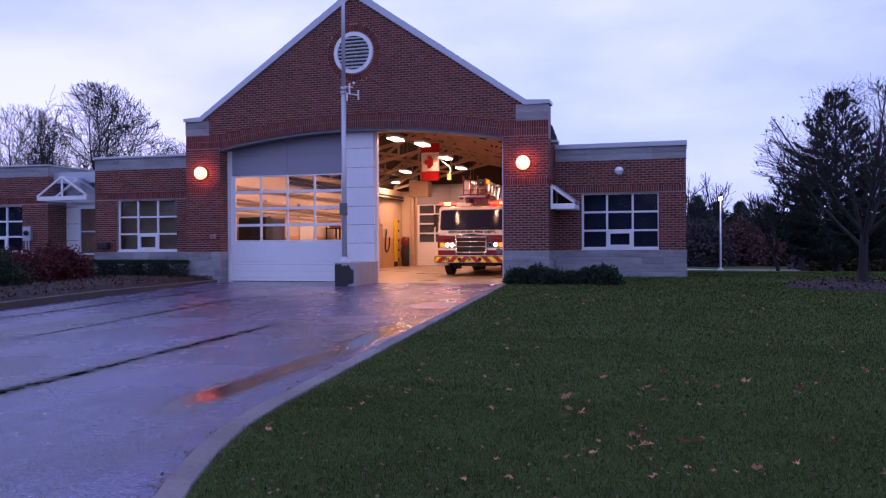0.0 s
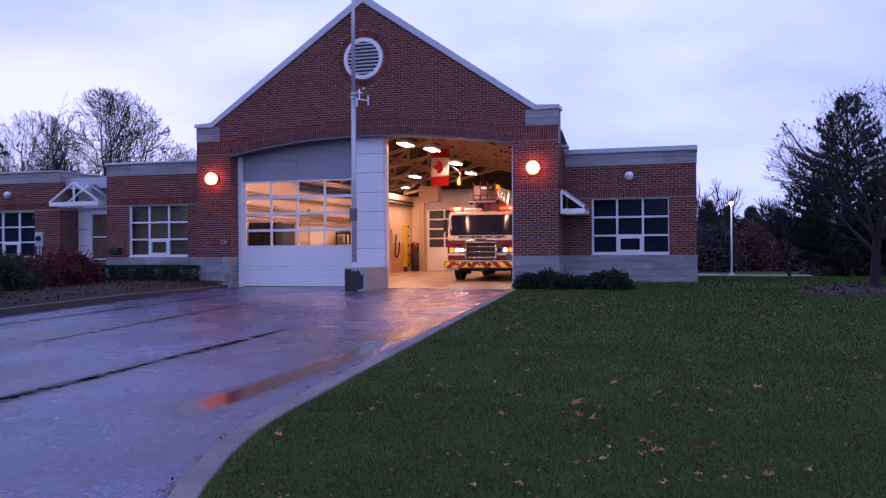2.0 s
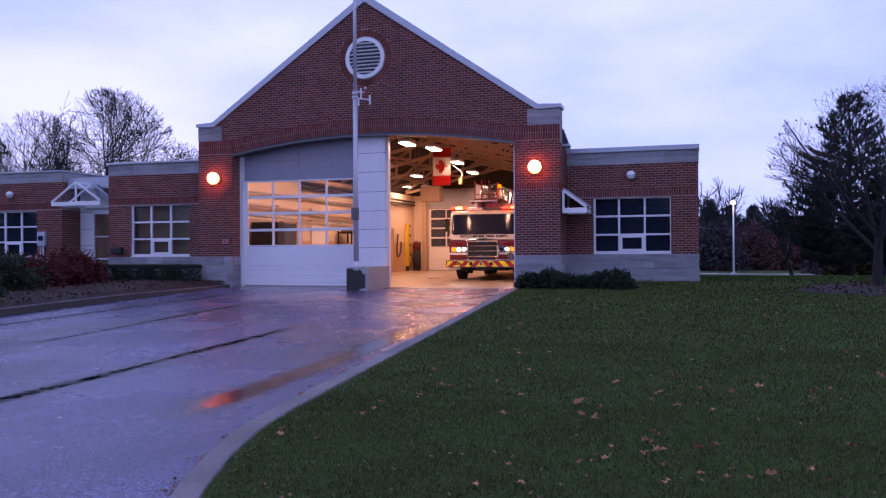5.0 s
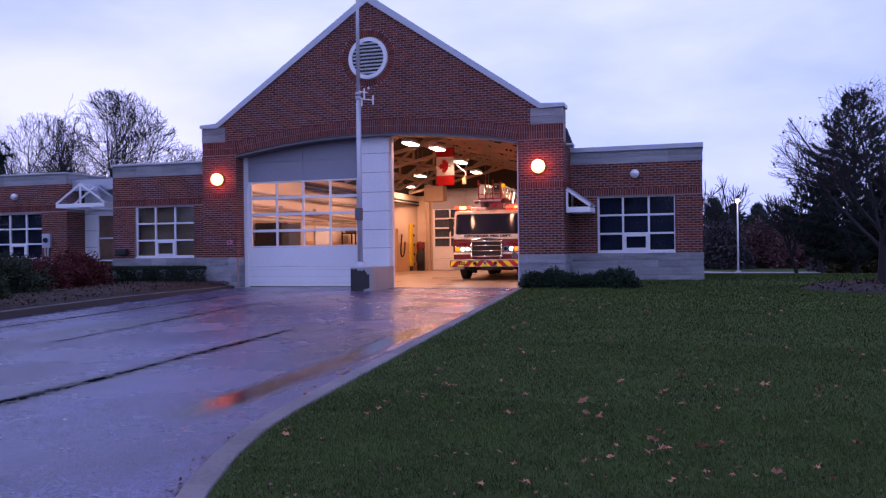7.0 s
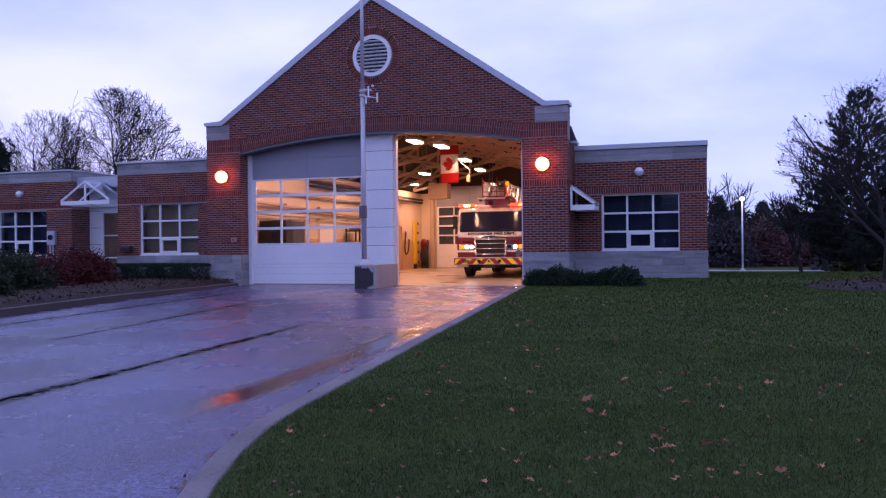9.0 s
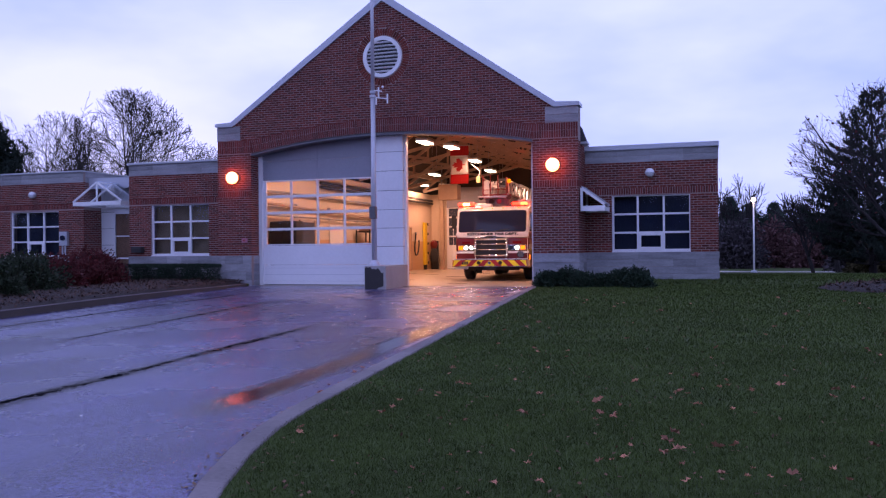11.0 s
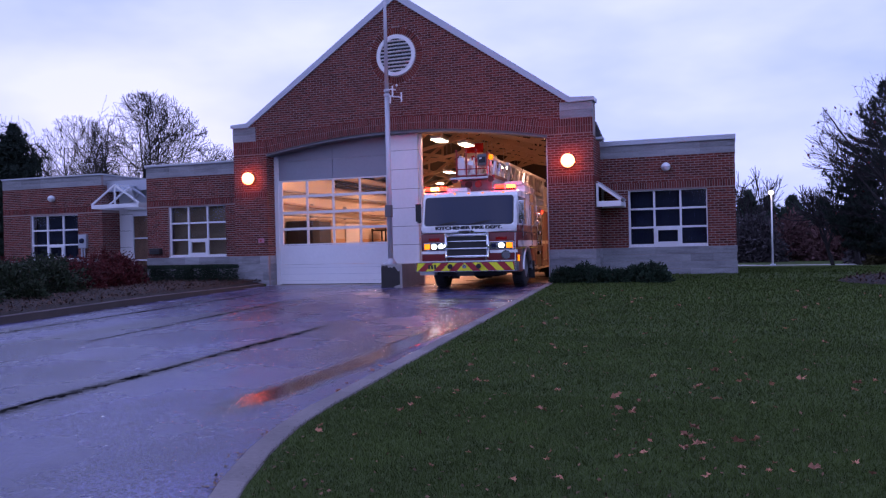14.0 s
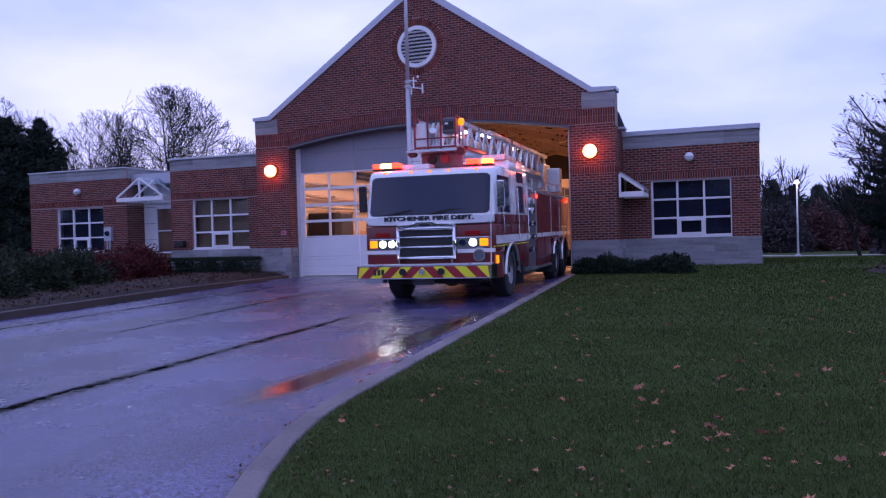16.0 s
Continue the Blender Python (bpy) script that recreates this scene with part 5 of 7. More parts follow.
bar(bm, (0.02, 0.55, 0.69), (0.66, 0.55, 0.225), 1.12, 0.02)
part("roof_sheet", bm, M_METAL, lean, "grey metal roof sheet")

entry = tagged(new("door_2"), "glazed entrance door with white frame", "door", kind="structure")
entry.matrix_basis = pose(-11.6, 2.55, -0.05)
for a, b, c2, d2 in ((0, 0.06, 0, 2.45), (1.0, 1.06, 0, 2.45), (0.06, 1.0, 0, 0.1), (0.06, 1.0, 0.75, 0.80), (0.06, 1.0, 1.55, 1.6), (0.06, 1.0, 2.38, 2.45)):
    boxpart("door_frame", (a, b, -0.03, 0.04, c2, d2), M_FRAME, entry, "", 0.005)
for z0, z1 in ((0.1, 0.75), (0.8, 1.55), (1.6, 2.38)):
    boxpart("pane", (0.06, 1.0, 0.0, 0.006, z0, z1), M_GLASS, entry)
# flat sheet right behind the panes, coloured as the lit interior
boxpart("hall_behind", (0.03, 1.03, 0.036, 0.045, 0.02, 2.43), M_DIMTAN, entry, "tan sheet with the lobby's light in its colour")
boxpart("door_pull", (0.92, 0.95, -0.08, -0.05, 0.9, 1.2), M_CHROME, entry, "metal door pull")

# ---------------------------------------------------------------- inside the hall
for i in range(7):
    y = 1.6 + 2.75 * i
    tr = thing("roof_truss", (0, y, 0), "beige painted timber roof truss", "truss", "hall roof trusses")
    def web(a, b, w=0.07, h=0.12, nm="web", off=0.0):
        bm = bmesh.new()
        bar(bm, (a[0], off, a[1]), (b[0], off, b[1]), w, h)
        part(nm, bm, M_TRUSS, tr)
    for s in (-1, 1):
        web((s * 5.05, 3.90), (-s * 1.3, 5.36), 0.08, 0.12, "bottom_chord", s * 0.085)
        web((s * 5.05, 3.97), (0, 7.52), 0.08, 0.12, "top_chord", s * 0.085)
        web((s * 3.6, 4.26), (s * 3.6, 4.92))
        web((s * 2.0, 4.63), (s * 2.0, 6.02), 0.066)
        web((s * 2.0, 4.68), (s * 3.55, 4.92), 0.062)
        web((s * 0.9, 4.86), (-s * 1.35, 6.48), 0.056, 0.12, "web", s * 0.03)
    web((0, 5.1), (0, 7.40), 0.074)
for k, (x, z) in enumerate(((-4.3, 4.52), (-2.6, 5.74), (-0.9, 6.97), (0.9, 6.97), (2.6, 5.74), (4.3, 4.52))):
    b = thing("purlin", (x, 0, z), "beige painted roof purlin", "beam", "hall purlins")
    boxpart("timber", (-0.06, 0.06, 0.55, 19.5, -0.09, 0.09), M_TRUSS, b)

# the last six lamps are added, with no known fixture, to brighten the hall
lamp_spots = [(0.62, 1.9, 4.25), (1.02, 3.4, 4.25), (0.62, 7.7, 4.25), (0.15, 11.8, 4.25), (-4.62, 16.8, 4.15), (-3.75, 17.5, 4.15), (-1.04, 18.6, 4.15), (3.84, 2.6, 4.25), (-3.2, 2.4, 4.25), (-2.6, 5.6, 4.25), (-3.2, 9.0, 4.25), (-2.6, 12.5, 4.25), (3.4, 8.6, 4.25), (3.4, 14.0, 4.25)]
for x, y, z in lamp_spots:
    g = thing("hall_lamp", (x, y, z), "lit rectangular hall lamp hung from the trusses, six of the set added to brighten the hall", "ceiling lamp", "hall ceiling lamps")
    boxpart("housing", (-0.17, 0.17, -0.42, 0.42, 0.02, 0.10), M_WHITE, g, "white housing", 0.02)
    boxpart("diffuser", (-0.15, 0.15, -0.40, 0.40, -0.02, 0.02), M_TUBE, g, "glowing diffuser", 0.008)
    bm = bmesh.new()
    for yy in (-0.3, 0.3):
        tube(bm, (0, yy, 0.1), (0, yy, max(0.2, 7.68 - 0.721 * abs(x) - z)), 0.006, n=6)
    part("hanger", bm, M_METAL, g, "thin hanger rods")
    lt = bpy.data.lights.new("hall_light", "AREA")
    # left bay lamps get more energy to brighten the door panes
    lt.shape, lt.size, lt.size_y, lt.energy, lt.color = "RECTANGLE", 0.3, 0.8, 64.0 if x > -1.5 or y > 14 else 115.0, (1.0, 0.45, 0.29)
    lo = new("hall_light", lt)
    lo.matrix_basis = pose(x, y, z - 0.035)

# flag hung on its side from a truss
flag = thing("flag", (0.06, 7.5, 0), "red and white maple leaf flag hung sideways from a truss", "flag")


def ripple(x, z):
    return 0.025 * math.sin(7 * z + 2 * x) + 0.015 * math.sin(11 * x)


def cloth(name, x0, x1, z0, z1, mat, label):
    bm = bmesh.new()
    nx, nz = 10, 12
    g = [[bm.verts.new((x0 + (x1 - x0) * i / nx, ripple(x0 + (x1 - x0) * i / nx, z0 + (z1 - z0) * k / nz), z0 + (z1 - z0) * k / nz)) for i in range(nx + 1)] for k in range(nz + 1)]
    for k in range(nz):
        for i in range(nx):
            bm.faces.new((g[k][i], g[k][i + 1], g[k + 1][i + 1], g[k + 1][i]))
    bmesh.ops.solidify(bm, geom=bm.faces[:], thickness=0.004)
    part(name, bm, mat, flag, label, True)


cloth("stripe", -0.36, 0.36, 4.47, 4.83, M_FLAGRED, "red stripe")
cloth("field", -0.36, 0.36, 3.76, 4.469, M_FLAGWHITE, "white field")
cloth("stripe", -0.36, 0.36, 3.40, 3.759, M_FLAGRED, "red stripe")
half = [(0, 1.0), (0.16, 0.70), (0.34, 0.78), (0.27, 0.32), (0.50, 0.52), (0.56, 0.40), (0.80, 0.43), (0.72, 0.20), (0.86, 0.12), (0.46, -0.20), (0.50, -0.34), (0.06, -0.27), (0.06, -0.62)]
leaf = half + [(-x, z) for x, z in reversed(half[1:])]
bm = bmesh.new()
prism(bm, [(-(z - 0.1) * 0.31, 4.11 + x * 0.31) for x, z in leaf], "y", -0.062, -0.052)
part("maple_leaf", bm, M_FLAGRED, flag, "red maple leaf")
for x in (-0.34, 0.34):
    bm = bmesh.new()
    tube(bm, (x, 0, 4.84), (x, 0, 7.56 - 0.0), 0.006, n=6)
    part("cord", bm, M_METAL, flag, "thin hanging cord")
bm = bmesh.new()
tube(bm, (-0.40, 0, 4.84), (0.40, 0, 4.84), 0.015, n=8)
part("rod", bm, M_METAL, flag, "thin rod")

pend = thing("cord_reel", (0.66, 8.0, 3.6), "hanging power cord with a pale connector", "power cord")
boxpart("connector", (-0.07, 0.07, -0.06, 0.06, -0.14, 0.10), material("pale_yellow_plastic", (0.75, 0.62, 0.30), 0.5), pend, "pale yellow connector", 0.02)
bm = bmesh.new()
prev = Vector((0, 0, 0.1))
for k in range(1, 11):
    a = k / 10
    p = Vector((-0.30 * a + 0.12 * math.sin(a * 6), 0, 0.1 + 0.75 * a))
    tube(bm, prev, p, 0.014, n=6)
    prev = p
part("cord", bm, M_WHITE, pend, "white curled cord")
bm = bmesh.new()
tube(bm, prev, (prev.x, 0, 3.9), 0.008, n=6)
part("drop_line", bm, M_METAL, pend, "thin drop line")

sign = thing("beige_duct_box", (-2.8, 15.35, 3.65), "beige box hung below the trusses", "duct box")
boxpart("case", (-0.48, 0.48, -0.3, 0.3, -0.36, 0.36), M_TRUSS, sign, "", 0.02)
for x in (-0.4, 0.4):
    boxpart("hanger", (x - 0.02, x + 0.02, -0.02, 0.02, 0.36, 1.45), M_METAL, sign, "metal hanger")
overhead_door("door_3", -4.25, -0.6, 19.45, True, 4.2, "white rear overhead door with window rows", -1)
overhead_door("door_4", 0.6, 4.25, 19.45, True, 4.2, "white rear overhead door with window rows", -1)
# dark sheet in place of the unlit view through the rear panes
boxpart("night_behind", (-4.2, 4.2, 19.56, 19.595, 0.5, 3.4), M_DARKROOM, wall_hall_back, "dark sheet standing for the night behind the rear door panes")
col = thing("corner_post", (-4.45, 19.3, -0.12), "beige square post beside the rear door", "post")
boxpart("shaft", (-0.1, 0.1, -0.1, 0.1, 0, 4.4), M_TRUSS, col, "", 0.01)
suit = thing("gear_rack", (-4.75, 18.9, -0.12), "dark gear hung on a narrow rack by the wall", "gear rack")
boxpart("rack", (-0.2, 0.2, -0.05, 0.05, 0, 1.5), M_BLACK, suit, "", 0.02)
bm = bmesh.new()
sphere(bm, (0, -0.12, 1.3), 0.2, 16, 10, (1, 0.7, 1.3))
part("hanging_coat", bm, M_RED, suit, "dark red coat", True)
bm = bmesh.new()
sphere(bm, (0, -0.12, 0.7), 0.22, 16, 10, (1, 0.7, 2.2))
part("bag", bm, M_BLACK, suit, "dark bag", True)
yel = thing("yellow_board", (-5.08, 18.3, -0.12), "tall yellow board standing against the wall", "board")
boxpart("board", (-0.05, 0.05, -0.22, 0.22, 0.25, 2.45), M_YELPAINT, yel, "", 0.02)
for z in (0.3, 0.8, 1.3, 1.8, 2.3):
    boxpart("hook", (0.05, 0.10, 0.23, 0.27, z, z + 0.12), M_BLACK, yel, "black hook")
boxpart("foot", (-0.06, 0.06, -0.1, 0.1, 0, 0.26), M_BLACK, yel, "black foot")
for k, z in enumerate((3.35, 3.50)):
    pp = thing("ceiling_pipe", (-5.0, 0, z), "dark pipe along the hall wall", "pipe", "hall pipes")
    bm = bmesh.new()
    tube(bm, (0, 6, 0), (0, 19.3, 0), 0.05, n=12)
    part("run", bm, M_BLACK, pp, "", True)
    for y in (7, 11, 15, 19):
        boxpart("bracket", (-0.16, 0.0, y - 0.03, y + 0.03, -0.06, 0.06), M_METAL, pp, "metal bracket")
side = tagged(new("door_5"), "ochre side door in the hall wall with a hose beside it", "door", kind="structure")
side.matrix_basis = pose(-5.14, 15.3, -0.12)
boxpart("leaf", (0.0, 0.05, 0, 0.95, 0, 2.05), M_CREAM_LOW, side, "", 0.008)
boxpart("frame", (0.0, 0.06, -0.07, -0.001, 0, 2.12), M_TRUSS, side)
boxpart("frame", (0.0, 0.06, 0.951, 1.02, 0, 2.12), M_TRUSS, side)
boxpart("frame", (0.0, 0.06, -0.07, 1.02, 2.121, 2.19), M_TRUSS, side)
boxpart("handle", (0.05, 0.1, 0.82, 0.88, 0.98, 1.04), M_CHROME, side, "metal handle")
hose = thing("wall_hose", (-5.08, 16.9, 0), "dark hose looped on the hall wall", "hose")
bm = bmesh.new()
prev = None
for k in range(25):
    a = k / 24
    p = Vector((0.0, -0.25 * math.sin(a * 5) + 0.2 * a, 1.75 - 1.1 * math.sin(a * math.pi * 0.9)))
    if prev:
        tube(bm, prev, p, 0.035, n=8)
    prev = p
part("loop", bm, M_BLACK, hose, "", True)
boxpart("hook", (-0.06, 0.04, -0.05, 0.05, 1.72, 1.80), M_METAL, hose, "metal hook")
# furniture seen dimly through the closed door
for x, y, w, h, mt, nm, lb in ((-4.6, 2.6, 0.5, 2.05, M_BLACK, "equipment_locker", "dark equipment locker in the hall"),):
    c = thing(nm, (x, y, -0.12), lb, "cabinet")
    boxpart("body", (-w, w, -0.25, 0.25, 0, h), mt, c, "", 0.015)
    for s in (-1, 1):
        dd = boxpart("cabinet_door", (min(s * 0.01, s * (w - 0.02)), max(s * 0.01, s * (w - 0.02)), -0.27, -0.252, 0.06, h - 0.04), mt, c, "", 0.005)
        boxpart("handle", (s * 0.05 - 0.012, s * 0.05 + 0.012, -0.29, -0.272, h * 0.5, h * 0.5 + 0.14), M_CHROME, dd, "metal handle")


# fittings along the left hall wall
for k, (z, r) in enumerate(((2.15, 0.03), (2.55, 0.05), (2.95, 0.04), (3.7, 0.12))):
    pp = thing("wall_pipe", (-5.02, 0, z), "pale pipe run along the hall wall", "pipe", "hall wall pipes")
    bm = bmesh.new()
    tube(bm, (0, 1.2, 0), (0, 12.5, 0.0 if k != 1 else -0.25), r, n=12)
    part("run", bm, M_TRUSS if k % 2 else M_CONCRETE, pp, "", True)
    for y in (1.5, 4.2, 6.9, 9.6, 12.2):
        boxpart("bracket", (-0.14, 0.0, y - 0.03, y + 0.03, -0.05, 0.05), M_METAL, pp, "metal bracket")
opening = tagged(new("door_6"), "dark doorway in the hall wall", "door", kind="structure")
opening.matrix_basis = pose(-5.145, 4.6, -0.12)
# the doorway's darkness is a flat dark sheet in the frame
boxpart("dark_leaf", (0.0, 0.03, 0, 1.1, 0, 2.1), M_DARKROOM, opening, "dark sheet standing for the unlit doorway", 0.006)
boxpart("frame", (0.0, 0.05, -0.08, -0.001, 0, 2.18), M_TRUSS, opening)
boxpart("frame", (0.0, 0.05, 1.101, 1.18, 0, 2.18), M_TRUSS, opening)
board = thing("notice_board", (-5.13, 7.6, 1.5), "pale notice board on the hall wall", "board")
boxpart("sheet", (0, 0.03, -0.6, 0.6, -0.45, 0.45), M_FLAGWHITE, board, "", 0.005)
boxpart("rail", (0, 0.05, -0.64, 0.64, -0.5, -0.46), M_METAL, board, "metal rail")
drum = thing("hose_rack", (-4.7, 9.8, -0.12), "dark metal hose rack by the wall", "rack")
for x in (-0.3, 0.3):
    for y in (-0.5, 0.5):
        boxpart("upright", (x - 0.025, x + 0.025, y - 0.025, y + 0.025, 0, 1.9), M_BLACK, drum)
for z in (0.4, 1.1, 1.8):
    boxpart("shelf", (-0.32, 0.32, -0.52, 0.52, z, z + 0.04), M_BLACK, drum)
    for y in (-0.25, 0.25):
        bm = bmesh.new()
        tube(bm, (-0.25, y, z + 0.16), (0.25, y, z + 0.16), 0.12, n=18)
        part("hose_roll", bm, M_CREAM_LOW, drum, "rolled ochre hose")

# ---------------------------------------------------------------- plants
class Soup:
    """Collects many small triangles, quads and limbs into one mesh."""

    def __init__(self):
        self.v, self.f = [], []

    def limb(self, a, b, r0, r1, n=5):
        d = b - a
        if d.length < 1e-5:
            return
        u = d.orthogonal().normalized()
        w = d.normalized().cross(u)
        i0 = len(self.v)
        for c, r in ((a, r0), (b, r1)):
            for k in range(n):
                t = k * math.tau / n
                self.v.append(tuple(c + u * (r * math.cos(t)) + w * (r * math.sin(t))))
        for k in range(n):
            self.f.append((i0 + k, i0 + (k + 1) % n, i0 + n + (k + 1) % n, i0 + n + k))

    def leaf(self, c, d, up, length, width):
        """A pointed leaf folded along its middle."""
        s = d.cross(up)
        if s.length < 1e-4:
            s = d.orthogonal()
        s = s.normalized() * (width / 2)
        i = len(self.v)
        m = c + d * (length * 0.5)
        self.v += [tuple(c), tuple(m + s), tuple(c + d * length), tuple(m - s)]
        self.f.append((i, i + 1, i + 2, i + 3))

    def spike(self, c, d, length, width):
        s = d.orthogonal().normalized() * (width / 2)
        i = len(self.v)
        self.v += [tuple(c - s), tuple(c + s), tuple(c + d * length)]
        self.f.append((i, i + 1, i + 2))

    def made(self, name, mat, parent=None, label=""):
        ob = new(name, mesh_from(name, self.v, self.f, mat))
        ob.parent = parent
        return tagged(ob, label)


def rand_dir(rnd, up=0.0):
    while True:
        v = Vector((rnd.uniform(-1, 1), rnd.uniform(-1, 1), rnd.uniform(-1, 1)))
        if 0.05 < v.length < 1:
            v = v.normalized()
            v.z += up
            return v.normalized()


def bare_tree(at, height, seed, label, spread=0.55, levels=5, r=None, first=0.22, kids=(3, 4), twig=0.006, leaves=0, wide=1.0):
    """A leafless deciduous tree: a trunk that forks again and again into fine twigs."""
    rnd = random.Random(seed)
    t = thing("bare_tree", at, label, "tree")
    trunk, crown, lf = Soup(), Soup(), Soup()
    r = r or height * 0.017

    def grow(p, d, length, rad, lev, soup):
        steps = 3 if lev < 4 else 2
        q = p
        for k in range(steps):
            d = (d + rand_dir(rnd) * 0.16 + Vector((0, 0, 0.10))).normalized()
            e = q + d * (length / steps)
            soup.limb(q, e, max(twig, rad * (1 - 0.22 * k / steps)), max(twig, rad * (1 - 0.22 * (k + 1) / steps)), 7 if lev == 0 else (5 if lev < 3 else 3))
            q = e
            if lev and lev < levels and rnd.random() < 0.75:
                b = (d + rand_dir(rnd) * (spread + 0.25)).normalized()
                grow(q, b, length * rnd.uniform(0.5, 0.72), rad * 0.45, lev + 1, crown)
        if lev >= levels:
            if leaves and rnd.random() < leaves:
                lf.leaf(q, rand_dir(rnd, -0.5), Vector((0, 0, 1)), 0.09, 0.07)
            return
        for k in range(rnd.randint(*kids)):
            b = (d + rand_dir(rnd, 0.12) * spread * (1.25 if lev == 0 else 1.0)).normalized()
            grow(q, b, length * rnd.uniform(0.68, 0.86) * (1.35 if lev == 0 else 1), rad * 0.62, lev + 1, crown)

    grow(Vector((0, 0, -0.15)), Vector((0, 0, 1)), height * first, r, 0, trunk)
    k = height / max(p[2] for p in crown.v)
    for s in (trunk, crown, lf):
        s.v = [(p[0] * k * wide, p[1] * k * wide, p[2] * k) for p in s.v]
    trunk.made("trunk", M_BARK, t)
    crown.made("crown", M_BARK, t, "fine bare branches and twigs")
    if lf.v:
        lf.made("last_leaves", M_REDLEAF, t, "a few withered leaves")
    return t


def crown_tree(at, height, wide, seed, label, r, low=0.2, mains=7, kids=(2, 2, 2), twig=0.008, squat=0.40, leaves=0.0, steps=(6, 4, 3, 2)):
    """A leafless tree whose limbs rise and fork until they fill a rounded crown."""
    rnd = random.Random(seed)
    t = thing("bare_tree", at, label, "tree")
    trunk, crown, lf = Soup(), Soup(), Soup()
    b = height * squat
    c = Vector((0, 0, height - b))

    def reach(p, d):
        q, e = p - c, d.copy()
        q, e = Vector((q.x / wide, q.y / wide, q.z / b)), Vector((e.x / wide, e.y / wide, e.z / b))
        h = q.dot(e)
        return (-h + math.sqrt(max(h * h - e.dot(e) * (q.dot(q) - 1), 0.0))) / e.dot(e)

    def grow(p, d, length, rad, lev):
        n = steps[lev]
        for k in range(n):
            d = (d + rand_dir(rnd) * (0.16 + 0.04 * lev) * (6 / steps[0]) + Vector((0, 0, 0.07 * 6 / steps[0]))).normalized()
            e = p + d * (length / n)
            r0, r1 = (max(twig, rad * (1 - 0.8 * f / n)) for f in (k, k + 1))
            crown.limb(p, e, r0, r1, (6, 4, 3, 3)[lev])
            p = e
            if lev >= len(kids):
                if rnd.random() < leaves:
                    lf.leaf(p, rand_dir(rnd, -0.5), Vector((0, 0, 1)), 0.08, 0.06)
                continue
            for _ in range(kids[lev]):
                if lev == 0 and k == 0:
                    continue
                side = d.cross(rand_dir(rnd))
                if side.length < 0.1:
                    continue
                a = rnd.uniform(0.45, 1.0)
                q = d * math.cos(a) + side.normalized() * math.sin(a)
                if q.z < -0.1:
                    q.z *= -0.3
                q.normalize()
                room = min(reach(p, q) * rnd.uniform(0.75, 1.06), length * rnd.uniform(0.40, 0.75))
                if room > 0.12:
                    grow(p, q, room, r1 * 0.62, lev + 1)

    top = Vector((0.02 * height * rnd.uniform(-1, 1), 0.0, height * low))
    trunk.limb(Vector((0, 0, -0.2)), Vector((0, 0, 0.25)), r * 1.5, r * 1.08, 9)
    trunk.limb(Vector((0, 0, 0.25)), top, r * 1.08, r * 0.85, 9)
    for i in range(mains):
        a, tilt = i * 2.4 + rnd.uniform(-0.3, 0.3), 0.16 + 0.85 * (i + 0.5) / mains
        d = Vector((math.cos(a) * math.sin(tilt), math.sin(a) * math.sin(tilt), math.cos(tilt)))
        p = top - Vector((0, 0, height * low * 0.35 * rnd.random()))
        grow(p, d, reach(p, d) * rnd.uniform(0.9, 1.04), r * 0.5, 0)
    trunk.made("trunk", M_BARK, t)
    crown.made("crown", M_BARK, t, "fine bare branches and twigs")
    if lf.v:
        lf.made("last_leaves", M_REDLEAF, t, "a few withered leaves")
    return t


